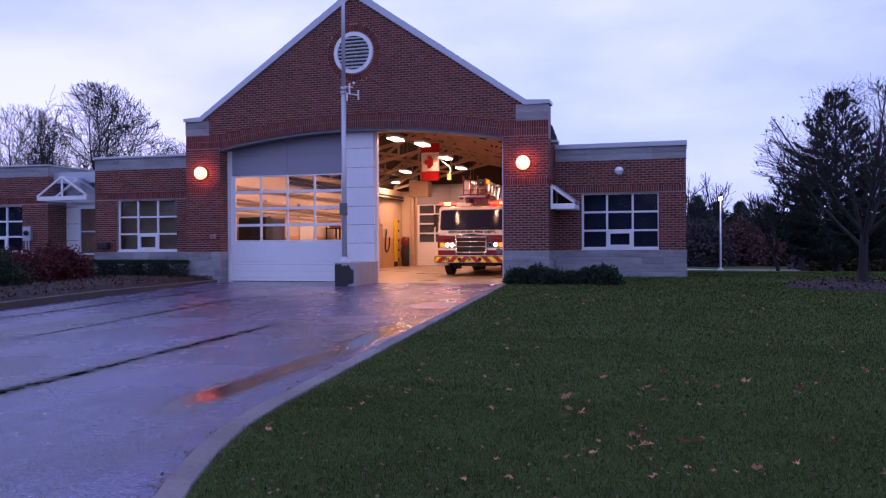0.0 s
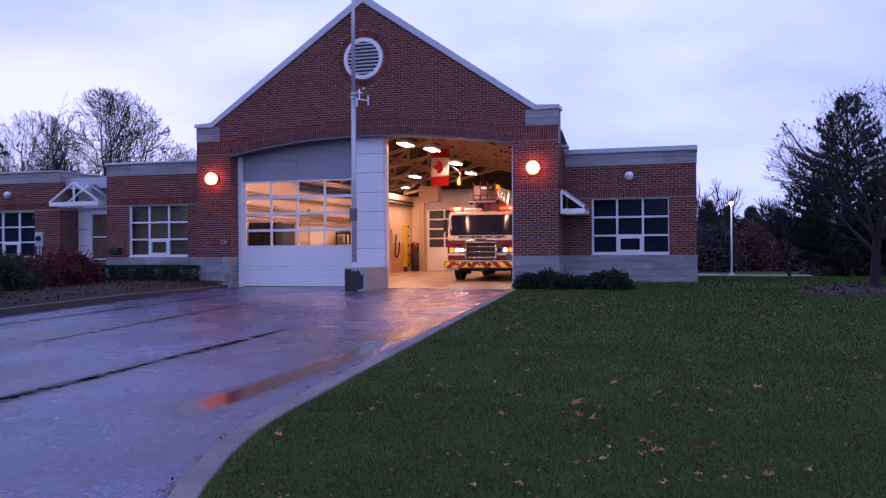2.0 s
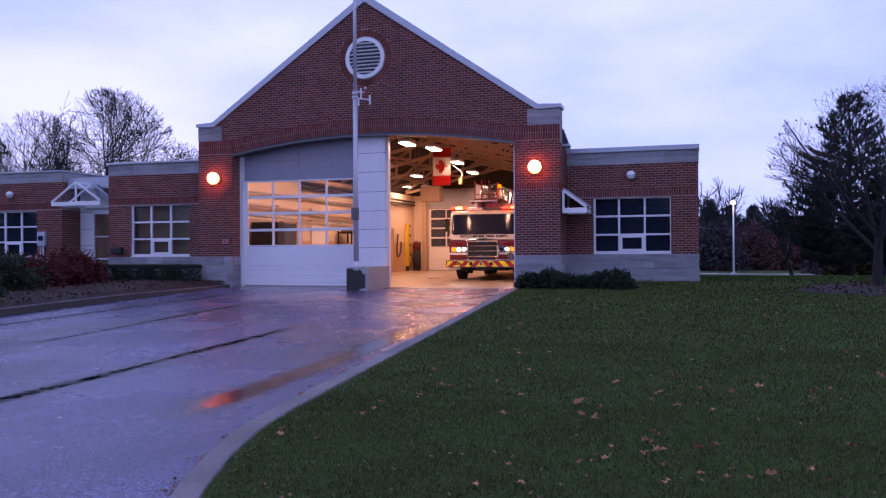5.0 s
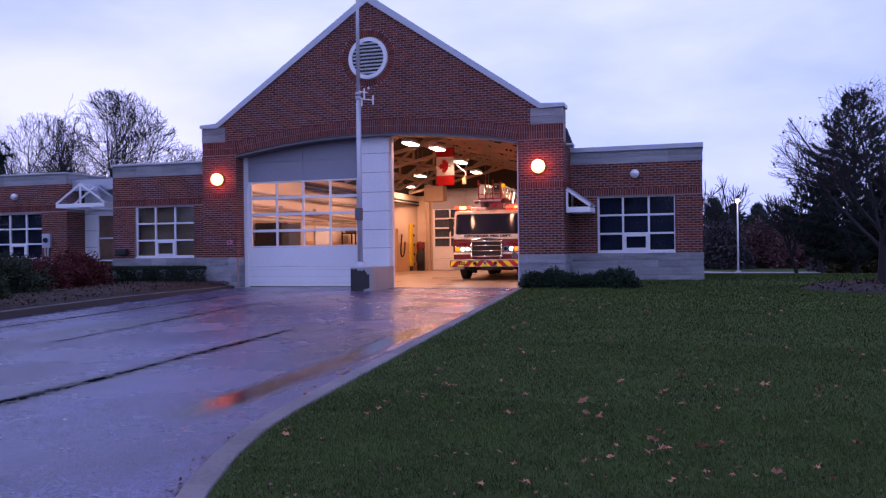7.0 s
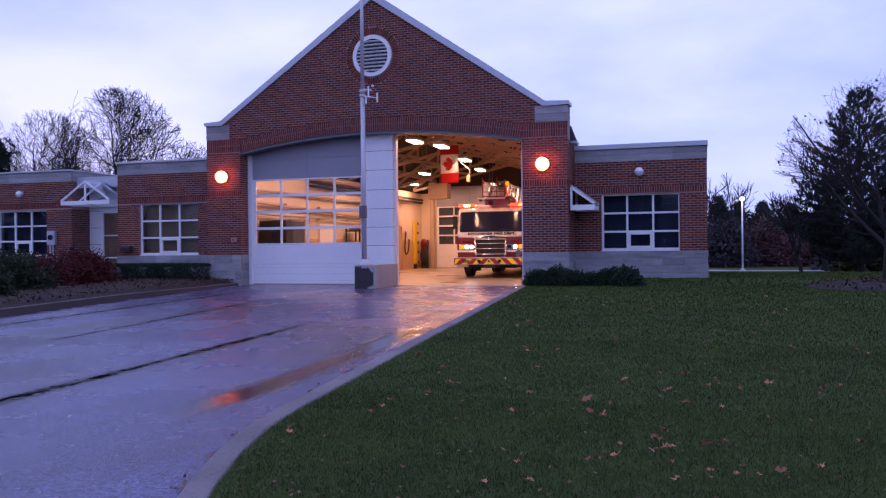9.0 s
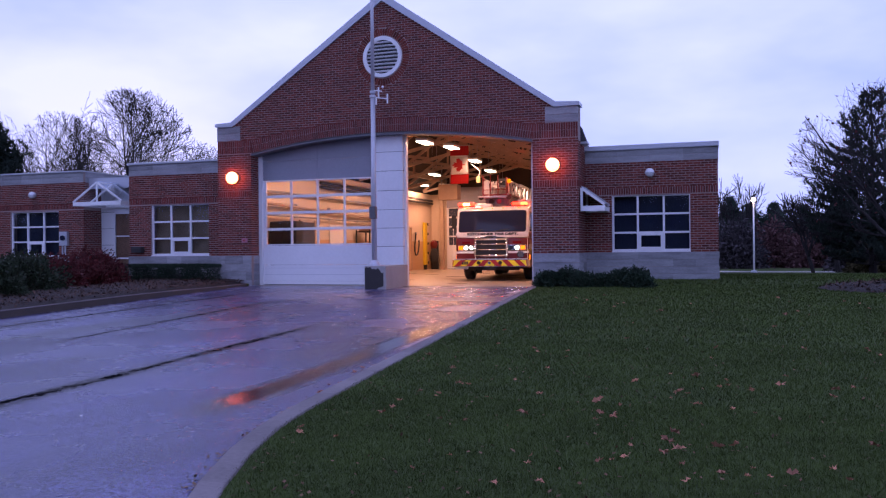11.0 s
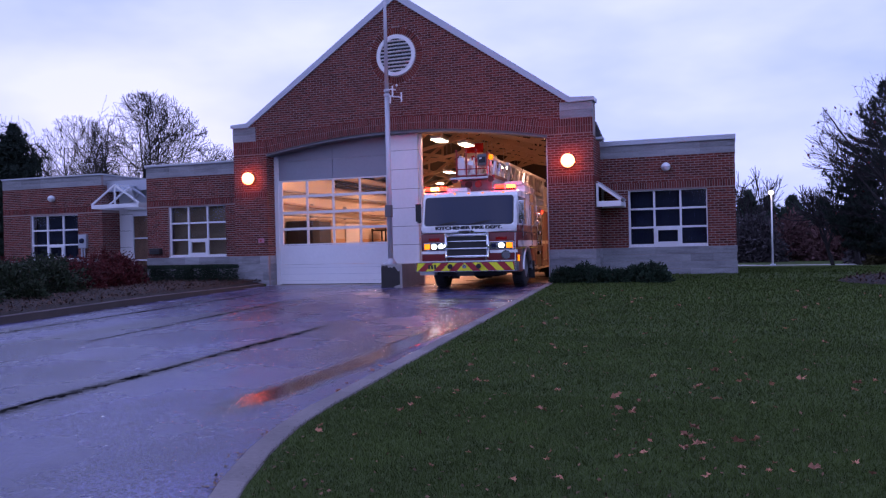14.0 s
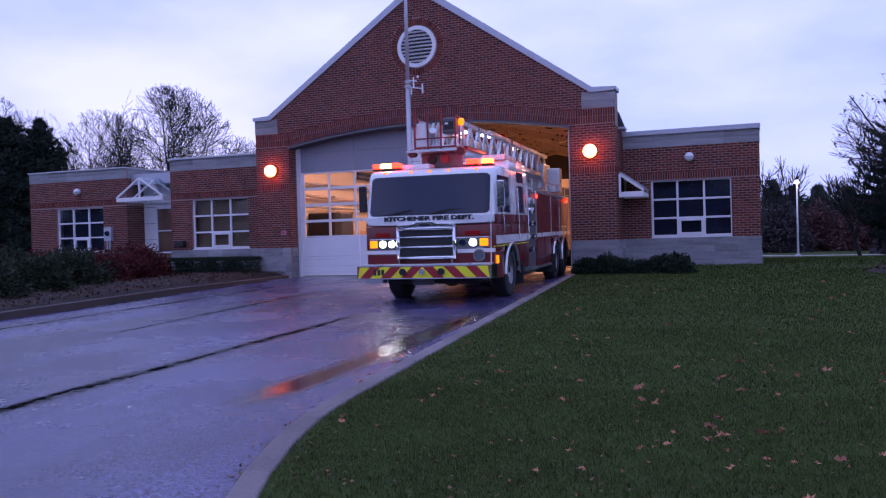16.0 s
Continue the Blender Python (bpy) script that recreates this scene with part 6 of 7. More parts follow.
def pine(at, height, width, seed, label):
    """A pine with separate upswept boughs that end in upright fingers of needles."""
    rnd = random.Random(seed)
    t = thing("pine_tree", at, label, "tree")
    wood, green = Soup(), Soup()
    wood.limb(Vector((0, 0, -0.2)), Vector((0, 0, height)), height * 0.022, 0.012, 8)

    def finger(c, d, size):
        d = d.normalized()
        for k in range(22):
            f = rnd.random()
            green.spike(c + d * (size * f), (d * 0.8 + rand_dir(rnd) * 0.8).normalized(), 0.13 * rnd.uniform(0.7, 1.2), 0.04)

    z = height * 0.05
    while z < height * 0.97:
        k = z / height
        span = width * (1 - k) ** 0.85 * (1.0 - 0.25 * max(0.0, 0.25 - k) / 0.25) + 0.10
        n = 7 if k < 0.5 else (6 if k < 0.8 else 4)
        a0 = rnd.uniform(0, 6.3)
        for i in range(n):
            a = a0 + i * math.tau / n + rnd.uniform(-0.3, 0.3)
            out = Vector((math.cos(a), math.sin(a), 0))
            perp = Vector((-out.y, out.x, 0))
            L = span * rnd.uniform(0.62, 1.15)
            rise = 0.02 + 0.55 * k * k

            def at_f(f):
                return Vector((0, 0, z)) + out * (L * f) + Vector((0, 0, L * (rise * f + 0.20 * f * f)))
            for j in range(4):
                wood.limb(at_f(j / 4), at_f((j + 1) / 4), 0.03 * (1 - k) * (1 - j / 5) + 0.006, 0.03 * (1 - k) * (1 - (j + 1) / 5) + 0.005, 4)
            m = max(3, int(L / 0.17))
            for j in range(m):
                f = 0.28 + 0.72 * (j + rnd.random() * 0.6) / m
                p = at_f(min(f, 1.0))
                for sd in (-1, 1):
                    e = (out * 0.6 + perp * (sd * rnd.uniform(0.5, 1.0)) + Vector((0, 0, rnd.uniform(0.1, 0.4)))).normalized()
                    ln = (0.16 + 0.34 * L * (1.05 - f)) * rnd.uniform(0.6, 1.1)
                    wood.limb(p, p + e * ln, 0.007, 0.004, 3)
                    for q in range(max(1, int(ln / 0.2))):
                        g = 1 - q * 0.2 / max(ln, 0.2)
                        finger(p + e * (ln * g), e * 0.5 + Vector((0, 0, 0.9)), rnd.uniform(0.12, 0.24))
            finger(at_f(1.0), out * 0.5 + Vector((0, 0, 0.8)), 0.26)
        z += height * 0.048 * rnd.uniform(0.8, 1.2) * (1.15 - 0.4 * k)
    finger(Vector((0, 0, height - 0.15)), Vector((0, 0, 1)), 0.4)
    wood.made("trunk", M_BARK, t)
    green.made("crown", M_NEEDLE, t, "dark needles in upright tufts")
    return t


def conifer(at, height, width, seed, label, mat=M_NEEDLE, clumps=1.0, open_low=0.12, needle=0.16):
    """A pine: whorls of limbs, each bearing tufts of needles, with gaps between them."""
    rnd = random.Random(seed)
    t = thing("conifer", at, label, "tree")
    wood, green = Soup(), Soup()
    top = Vector((0, 0, height))
    wood.limb(Vector((0, 0, -0.2)), top, height * 0.020, 0.01, 8)
    z = height * open_low
    while z < height * 0.985:
        k = (z / height - open_low) / (1 - open_low)
        reach = width * (1 - k) ** 0.75 * (0.75 + 0.4 * math.sin(k * 3.0)) + 0.12
        n = 5 if k < 0.8 else 4
        a0 = rnd.uniform(0, 6.3)
        for i in range(n):
            a = a0 + i * math.tau / n + rnd.uniform(-0.4, 0.4)
            L = reach * rnd.uniform(0.55, 1.12)
            d = Vector((math.cos(a), math.sin(a), rnd.uniform(0.05, 0.40) + 0.5 * k)).normalized()
            p, q = Vector((0, 0, z)), Vector((0, 0, z)) + d * L
            wood.limb(p, q, 0.012 + 0.02 * (1 - k), 0.006, 4)
            m = max(2, int(L / 0.16 * clumps))
            for j in range(m):
                f = 0.25 + 0.75 * (j + rnd.random()) / m
                c = p.lerp(q, f) + rand_dir(rnd) * (0.10 + 0.16 * L * f * rnd.random())
                c.z += 0.06
                size = needle * rnd.uniform(0.8, 1.5)
                for s in range(18):
                    green.spike(c, rand_dir(rnd, 0.35), size, size * 0.26)
        z += height * 0.030 * rnd.uniform(0.7, 1.3) * (1.25 - 0.5 * k)
    for s in range(30):
        green.spike(top - Vector((0, 0, 0.1)), rand_dir(rnd, 0.8), needle * 1.3, 0.03)
    wood.made("trunk", M_BARK, t)
    green.made("crown", mat, t, "dark needles in tufts")
    return t


def shrub(name, at, size, seed, mat, label, count, leaf_len, box_like=False, category="shrub", wood=True):
    """Foliage over an uneven mound, or clipped to a box, on a few stems."""
    rnd = random.Random(seed)
    t = thing(name, at, label, category)
    g, st = Soup(), Soup()
    sx, sy, sz = size
    for i in range(count):
        if box_like:
            u = [rnd.uniform(-1, 1) for _ in range(3)]
            m = rnd.choice((0, 1, 2, 2))
            u[m] = math.copysign(rnd.uniform(0.82, 1.02), u[m]) if m != 2 else rnd.uniform(0.84, 1.03)
            c = Vector((u[0] * sx, u[1] * sy, (u[2] * 0.5 + 0.5) * sz))
            d = rand_dir(rnd, 0.3)
        else:
            d = rand_dir(rnd, 0.2)
            d.z = abs(d.z) * 1.0 - 0.05
            lump = 0.82 + 0.30 * noise.noise(d * 2.3 + Vector((seed, 0, 0))) + 0.22 * noise.noise(d * 6.0 + Vector((0, seed, 0)))
            k = lump * (rnd.random() ** 0.30)
            c = Vector((d.x * sx * k, d.y * sy * k, max(0.02, d.z * sz * k)))
            d = (d + rand_dir(rnd) * 0.9).normalized()
        g.leaf(c, d, rand_dir(rnd), leaf_len * rnd.uniform(0.7, 1.4), leaf_len * rnd.uniform(0.35, 0.6))
    for i in range(24):
        d = rand_dir(rnd, 0.9)
        st.limb(Vector((rnd.uniform(-0.4, 0.4) * sx, rnd.uniform(-0.4, 0.4) * sy, -0.1)), Vector((d.x * sx * 0.85, d.y * sy * 0.85, abs(d.z) * sz * 0.8)), 0.014, 0.004, 4)
    st.made("stems", M_BARK, t)
    g.made("foliage", mat, t)
    return t


# trimmed hedge below the left wing, low spreading yews by the right-hand pillar
for i in range(4):
    shrub("clipped_hedge", (-8.72 + i * 0.93, -0.22, lawn_z(0) + 0.02), (0.50, 0.42, 0.56), 40 + i, M_YEW, "dark green hedge clipped to a low box on mulch", 5200, 0.055, True, "hedge")
for i in range(6):
    shrub("spreading_yew", (4.95 + i * 0.46, -0.75 + 0.18 * math.sin(i * 2.1), lawn_z(-0.7)), (0.46, 0.50, 0.48 + 0.10 * math.sin(i * 1.7)), 60 + i, M_YEW, "dark low spreading yew against the stone base", 3000, 0.075)
# shrubs in the bed
RED_BUSH, GREEN_BUSH = "dark red barberry bush on mulch", "grey-green leafy bush on mulch"
for k, (x, y, s, m, lb) in enumerate((
        (-7.9, -2.6, (0.95, 0.8, 1.15), M_REDLEAF, RED_BUSH), (-8.6, -2.2, (1.1, 0.9, 1.25), M_REDLEAF, RED_BUSH),
        (-7.35, -3.7, (0.85, 0.7, 0.85), M_REDLEAF, RED_BUSH), (-6.5, -6.6, (1.15, 0.9, 1.15), M_SHRUB, GREEN_BUSH), (-5.9, -8.3, (1.1, 0.9, 1.05), M_SHRUB, GREEN_BUSH), (-5.5, -10.0, (1.1, 1.0, 1.0), M_SHRUB, GREEN_BUSH), (-7.2, -9.4, (1.3, 1.1, 1.2), M_SHRUB, GREEN_BUSH), (-7.1, -5.0, (0.9, 0.8, 1.0), M_REDLEAF, RED_BUSH), (-8.1, -5.0, (1.2, 0.95, 1.05), M_SHRUB, GREEN_BUSH),
        (-9.6, -3.7, (1.2, 0.95, 1.25), M_SHRUB, GREEN_BUSH), (-10.4, -2.2, (1.2, 0.9, 1.15), M_REDLEAF, RED_BUSH),
        (-11.3, -4.4, (1.4, 1.0, 1.30), M_SHRUB, GREEN_BUSH), (-13.3, -3.8, (1.5, 1.1, 1.35), M_SHRUB, GREEN_BUSH),
        (-12.9, -1.6, (1.2, 0.9, 1.0), M_REDLEAF, RED_BUSH), (-9.7, -6.2, (1.3, 1.0, 1.0), M_SHRUB, GREEN_BUSH))):
    shrub("bush", (x, y, lawn_z(y) + 0.10), s, 80 + k, m, lb, 5200, 0.085)

# trees on the right
ring_bed = thing("tree_bed", (13.15, -1.1, lawn_z(-1.1)), "round mulch bed under the bare tree", "planting bed")
bm = bmesh.new()
n = 40
rings = []
for r, h in ((0.05, 0.14), (0.8, 0.12), (1.4, 0.08), (1.75, 0.0), (1.8, -0.1)):
    rings.append([bm.verts.new((r * math.cos(i * math.tau / n) * (1 + 0.08 * noise.noise((i * 0.5, r, 0))), r * math.sin(i * math.tau / n), h + 0.03 * noise.noise((i, r * 3, 1)) + 0.03 * r * math.sin(i * math.tau / n))) for i in range(n)])
for a, b in zip(rings, rings[1:]):
    for i in range(n):
        bm.faces.new((a[i], b[i], b[(i + 1) % n], a[(i + 1) % n]))
bm.faces.new(rings[0][::-1])
part("mulch", bm, M_MULCH, ring_bed)
crown_tree((13.15, -1.1, lawn_z(-1.1) + 0.1), 4.8, 2.4, 19, "bare dark tree forking low above a mulch bed", 0.10, 0.24, 7, (1, 1, 1), 0.003, 0.42, 0.06, (10, 7, 5, 4))
pine((15.2, 14.0, lawn_z(14)), 7.15, 3.3, 21, "dark green pine with tufted upswept boughs")
pine((19.0, 17.0, lawn_z(17)), 7.0, 3.2, 22, "dark green pine with tufted upswept boughs")
bare_tree((17.6, 20.0, lawn_z(20)), 7.5, 13, "bare grey tree behind the lawn", 0.6, 5, 0.14, 0.2, (2, 3), 0.01)
bare_tree((21.0, 13.0, lawn_z(13)), 8.0, 15, "bare grey tree behind the lawn", 0.6, 5, 0.15, 0.2, (3, 3), 0.01)
bare_tree((16.2, 30.0, lawn_z(30)), 5.6, 16, "bare grey tree behind the lawn", 0.7, 4, 0.1, 0.16, (3, 3), 0.012)
bare_tree((14.4, 26.0, lawn_z(26)), 4.4, 18, "bare grey sapling behind the lawn", 0.7, 4, 0.07, 0.16, (3, 3), 0.010)
bare_tree((11.2, 48.0, lawn_z(48)), 7.5, 17, "bare grey tree behind the station", 0.55, 4, 0.13, 0.2, (3, 3), 0.015)
# dim woods closing the view on the right
def thicket(at, sx, sz, seed, label, mat, count, leaf_len):
    return shrub("thicket", at, (sx, sx * 0.6, sz), seed, mat, label, count, leaf_len, False, "thicket")


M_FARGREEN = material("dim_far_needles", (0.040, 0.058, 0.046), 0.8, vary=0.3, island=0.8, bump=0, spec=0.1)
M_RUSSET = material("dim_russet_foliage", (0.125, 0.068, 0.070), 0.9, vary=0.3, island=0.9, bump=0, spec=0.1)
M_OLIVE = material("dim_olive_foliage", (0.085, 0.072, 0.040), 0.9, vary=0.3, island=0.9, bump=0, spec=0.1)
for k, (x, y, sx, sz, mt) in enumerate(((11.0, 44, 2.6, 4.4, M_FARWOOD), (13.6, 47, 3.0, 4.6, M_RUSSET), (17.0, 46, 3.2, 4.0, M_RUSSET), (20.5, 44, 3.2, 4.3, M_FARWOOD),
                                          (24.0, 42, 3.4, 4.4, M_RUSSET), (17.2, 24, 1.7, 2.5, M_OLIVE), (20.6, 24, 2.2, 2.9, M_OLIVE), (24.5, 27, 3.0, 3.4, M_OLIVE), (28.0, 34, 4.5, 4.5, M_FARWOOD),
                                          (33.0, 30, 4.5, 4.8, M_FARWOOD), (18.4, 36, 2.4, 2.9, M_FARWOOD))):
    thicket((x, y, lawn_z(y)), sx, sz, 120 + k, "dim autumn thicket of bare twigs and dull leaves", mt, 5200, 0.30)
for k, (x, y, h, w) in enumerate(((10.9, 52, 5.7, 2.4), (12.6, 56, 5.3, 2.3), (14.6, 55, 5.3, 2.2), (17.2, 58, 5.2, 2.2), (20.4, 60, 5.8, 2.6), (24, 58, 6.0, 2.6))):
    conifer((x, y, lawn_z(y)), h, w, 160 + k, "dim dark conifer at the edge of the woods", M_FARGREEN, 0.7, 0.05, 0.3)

# trees behind the left wings
for k, (x, y, h, w) in enumerate(((-36.6, 35, 15.3, 5.4), (-47.0, 38, 14.6, 4.2), (-54.5, 37, 15.0, 4.6), (-62.0, 38, 17.8, 5.0), (-45.0, 56, 14.0, 4.4), (-68, 36, 18.0, 5.2), (-56.0, 52, 17.0, 4.6))):
    crown_tree((x, y, lawn_z(y)), h, w, 200 + k, "bare deciduous tree behind the station", h * 0.016, 0.24, 8, (2, 2, 1) if k else (2, 2, 2), 0.015, 0.40)
for k, (x, y, h, w) in enumerate(((-27.6, 12.5, 8.2, 3.4), (-30.5, 13, 8.6, 3.6), (-34.5, 12, 9.0, 3.8), (-37.5, 16, 10.0, 3.8))):
    conifer((x, y, lawn_z(y)), h, w, 230 + k, "dense dark conifer beside the station", M_NEEDLE, 1.3, 0.02, 0.24)
# unseen trees and hedge added across the road, behind the viewer, to darken window reflections
for k in range(20):
    x = -119 + k * 9.5 + 3 * math.sin(k * 2.3)
    conifer((x, -58 - 4 * math.sin(k * 1.7), lawn_z(-58)), 7.0 + 1.5 * math.sin(k * 3.1), 3.4, 300 + k, "unseen conifer added across the road to darken window reflections", M_NEEDLE, 0.45, 0.03, 0.5)
for k in range(18):
    x = -121 + k * 10.5
    thicket((x, -54, lawn_z(-54)), 6.4, 7.8, 330 + k, "unseen tall hedge added across the road to darken window reflections", M_FARGREEN, 2400, 0.75)
# radio mast far behind
mast = thing("radio_mast", (-36.2, 40, lawn_z(40)), "thin radio mast far behind the trees", "mast")
bm = bmesh.new()
tube(bm, (0, 0, 0), (0, 0, 14.6), 0.07, 0.03, 6)
for z in (12.5, 13.2):
    box(bm, -0.16, 0.16, -0.05, 0.05, z, z + 0.14)
part("shaft", bm, M_METAL, mast)
# house roof peeping over the end wing
house = thing("far_house", (-40.5, 30, lawn_z(30)), "distant house with a dark shingled roof", "house")
boxpart("wall", (-6, 6, -3.5, 3.5, 0, 4.4), material("dull_house_brick", (0.12, 0.09, 0.085), 0.9), house)
bm = bmesh.new()
prism(bm, [(-3.9, 4.3), (3.9, 4.3), (0, 6.9)], "x", -6.4, 6.4)
part("roof", bm, M_ROOF, house, "dark shingled roof")
for x in (-3, 3):
    wn = boxpart("window", (x - 0.7, x + 0.7, -3.54, -3.46, 1.6, 3.0), M_TGLASS, house)
    boxpart("sill", (x - 0.8, x + 0.8, -3.62, -3.50, 1.5, 1.59), M_FRAME, wn)

# street lamp and path behind the lawn
sl = thing("street_lamp", (11.75, 33.0, lawn_z(33)), "white street lamp post with a lit head", "street lamp")
bm = bmesh.new()
tube(bm, (0, 0, 0), (0, 0, 4.45), 0.060, 0.045, 16)
part("post", bm, M_WHITE, sl, "white post", True)
bm = bmesh.new()
tube(bm, (0, 0, 0), (0, 0, 0.14), 0.22, 0.14, 16)
part("foot", bm, M_METAL, sl, "flared foot")
bm = bmesh.new()
sphere(bm, (0, 0, 4.58), 0.14, 18, 12, (1, 1, 0.7))
part("lamp_head", bm, M_STREET, sl, "glowing lamp head", True)
bm = bmesh.new()
tube(bm, (0, 0, 4.70), (0, 0, 4.76), 0.20, 0.08, 18)
part("cap", bm, M_METAL, sl, "metal cap")
verts, faces = [], []
for i in range(21):
    t = i / 20
    x, y = 6 + 10.0 * t, 39 - 9.0 * t
    verts += [(x, y + 1.3, lawn_z(y) + 0.03), (x, y - 1.3, lawn_z(y - 1.3) + 0.03)]
for i in range(20):
    faces.append((2 * i, 2 * i + 1, 2 * i + 3, 2 * i + 2))
tagged(new("footpath", mesh_from("footpath", verts, faces, M_CONCRETE)), "pale footpath behind the lawn", "path", kind="structure")

# bark chips and leaf litter on the bed
chips = Soup()
crnd = random.Random(31)
for k in range(12000):
    y = -13.0 * crnd.random() ** 1.3 + 0.2
    x = kerb_left_x(y) - 0.25 - 6.5 * crnd.random() ** 1.5
    d = Vector((crnd.uniform(-1, 1), crnd.uniform(-1, 1), crnd.uniform(-0.3, 0.5))).normalized()
    chips.leaf(Vector((x, y, lawn_z(y) + bed_lift(y) + 0.06 + 0.095 * min(1, (kerb_left_x(y) - x) / 1.4) + 0.05 * noise.noise((x * 0.7, y * 0.7, 0)))), d, Vector((0, 0, 1)), crnd.uniform(0.04, 0.11), crnd.uniform(0.02, 0.05))
for k in range(1500):
    r, a = 1.7 * math.sqrt(crnd.random()), crnd.uniform(0, math.tau)
    x, y = 13.15 + r * math.cos(a), -1.1 + r * math.sin(a)
    d = Vector((crnd.uniform(-1, 1), crnd.uniform(-1, 1), crnd.uniform(-0.3, 0.6))).normalized()
    chips.leaf(Vector((x, y, lawn_z(-1.1) + 0.155 - 0.075 * r * r / 1.7 + 0.03 * r * math.sin(a))), d, Vector((0, 0, 1)), crnd.uniform(0.05, 0.13), crnd.uniform(0.03, 0.06))
M_CHIP = material("brown_bark_chips", (0.075, 0.045, 0.035), 0.9, vary=0.2, island=1.2, bump=0, spec=0.15)
tagged(chips.made("bark_chips", M_CHIP), "brown bark chips and leaf litter on the bed", "bark chips", kind="stuff")

# ---------------------------------------------------------------- grass and fallen leaves
def turf(name, regions, seed, label):
    rng = np.random.default_rng(seed)
    vs, n0 = [], 0
    for (x0, x1, y0, y1, per, h, w) in regions:
        n = int((x1 - x0) * (y1 - y0) * per)
        x, y = rng.uniform(x0, x1, n), rng.uniform(y0, y1, n)
        kx = 4.42 - 0.0885 * np.minimum(y, 0) + 0.118 * np.maximum(-16.7 - y, 0) ** 1.7 + 0.16
        keep = x > kx + rng.uniform(-0.05, 0.10, n)
        keep &= ~((x < 9.3) & (y > 1.24)) & ~((x < 5.7) & (y > -0.1))
        keep &= ((x - 13.15) ** 2 + (y + 1.1) ** 2) > 1.7 ** 2
        x, y = x[keep], y[keep]
        n = len(x)
        z = 0.05 + 0.088 * np.clip(y - 1.25, -1.25, 0) + 0.012 * np.minimum(y, 0) - 0.028 * np.maximum(y - 5, 0)
        a, lean = rng.uniform(0, math.tau, n), rng.uniform(0.4, 1.7, n)
        hh = h * rng.uniform(0.45, 1.25, n)
        dx, dy = np.cos(a), np.sin(a)
        ww = w * rng.uniform(0.6, 1.3, n) / 2
        p = np.stack([x - dy * ww, y + dx * ww, z - 0.01, x + dy * ww, y - dx * ww, z - 0.01,
                      x + dx * hh * lean, y + dy * hh * lean, z + hh], 1).reshape(-1, 3)
        vs.append(p)
    v = np.concatenate(vs).astype(np.float32)
    n = len(v) // 3
    me = bpy.data.meshes.new(name)
    me.vertices.add(len(v))
    me.vertices.foreach_set("co", v.ravel())
    me.loops.add(3 * n)
    me.loops.foreach_set("vertex_index", np.arange(3 * n, dtype=np.int32))
    me.polygons.add(n)
    me.polygons.foreach_set("loop_start", np.arange(0, 3 * n, 3, dtype=np.int32))
    me.update()
    me.materials.append(M_BLADE)
    return tagged(new(name, me), label, "grass", kind="stuff")


turf("grass", [(5.6, 13, -18.9, -15.8, 12000, 0.025, 0.0055), (5.4, 14.5, -15.8, -12, 5200, 0.027, 0.008), (4.9, 17, -12, -7, 1900, 0.032, 0.013),
               (4.6, 20, -7, -1, 900, 0.034, 0.022), (4.6, 24, -1, 8, 420, 0.045, 0.035)], 3, "short dark green grass blades, damp and uneven")

litter = Soup()
lrnd = random.Random(41)
for k in range(1700):
    y = -18.6 + 16 * lrnd.random() ** 1.4
    x = kerb_x(y) + 0.2 + (lrnd.random() ** 1.2) * (5.0 + (y + 18.6) * 0.6)
    d = Vector((lrnd.uniform(-1, 1), lrnd.uniform(-1, 1), lrnd.uniform(-0.2, 0.6))).normalized()
    litter.leaf(Vector((x, y, lawn_z(y) + lrnd.uniform(0.015, 0.035))), d, Vector((0, 0, 1)), lrnd.uniform(0.015, 0.042), lrnd.uniform(0.010, 0.026))
for k in range(420):
    y = -18.4 + 6.5 * lrnd.random() ** 1.3
    x = kerb_x(y) - 0.02 - abs(lrnd.gauss(0, 0.06))
    d = Vector((lrnd.uniform(-1, 1), lrnd.uniform(-1, 1), lrnd.uniform(-0.1, 0.3))).normalized()
    litter.leaf(Vector((x, y, drive_z(y) + 0.006)), d, Vector((0, 0, 1)), lrnd.uniform(0.012, 0.045), lrnd.uniform(0.008, 0.024))
M_LITTER = material("dull_brown_leaf_litter", (0.13, 0.075, 0.045), 0.9, vary=0.2, island=1.3, bump=0, spec=0.15)
tagged(litter.made("leaf_litter", M_LITTER), "small brown leaf fragments scattered through the grass", "leaf litter", kind="stuff")
rnd = random.Random(77)


def maple_outline(k):
    pts = []
    for i in range(11):
        a = math.pi / 2 + (i - 5) * 0.5
        pts.append((math.cos(a) * (1.0 if i % 2 == 0 else 0.45), math.sin(a) * (1.0 if i % 2 == 0 else 0.45)))
    return [(0, -0.35)] + pts if k else pts + [(0, -0.2)]


def leaf_mesh(k):
    bm = bmesh.new()
    c = bm.verts.new((0, 0, 0.012))
    r = random.Random(k)
    ring = [bm.verts.new((x * r.uniform(0.034, 0.06), y * r.uniform(0.034, 0.058), r.uniform(0.0, 0.045))) for x, y in maple_outline(k % 2)]
    for i in range(len(ring)):
        bm.faces.new((c, ring[i], ring[(i + 1) % len(ring)]))
    return finish(bm, "fallen_leaf", M_LEAF)


leaf_meshes = [leaf_mesh(k) for k in range(5)]


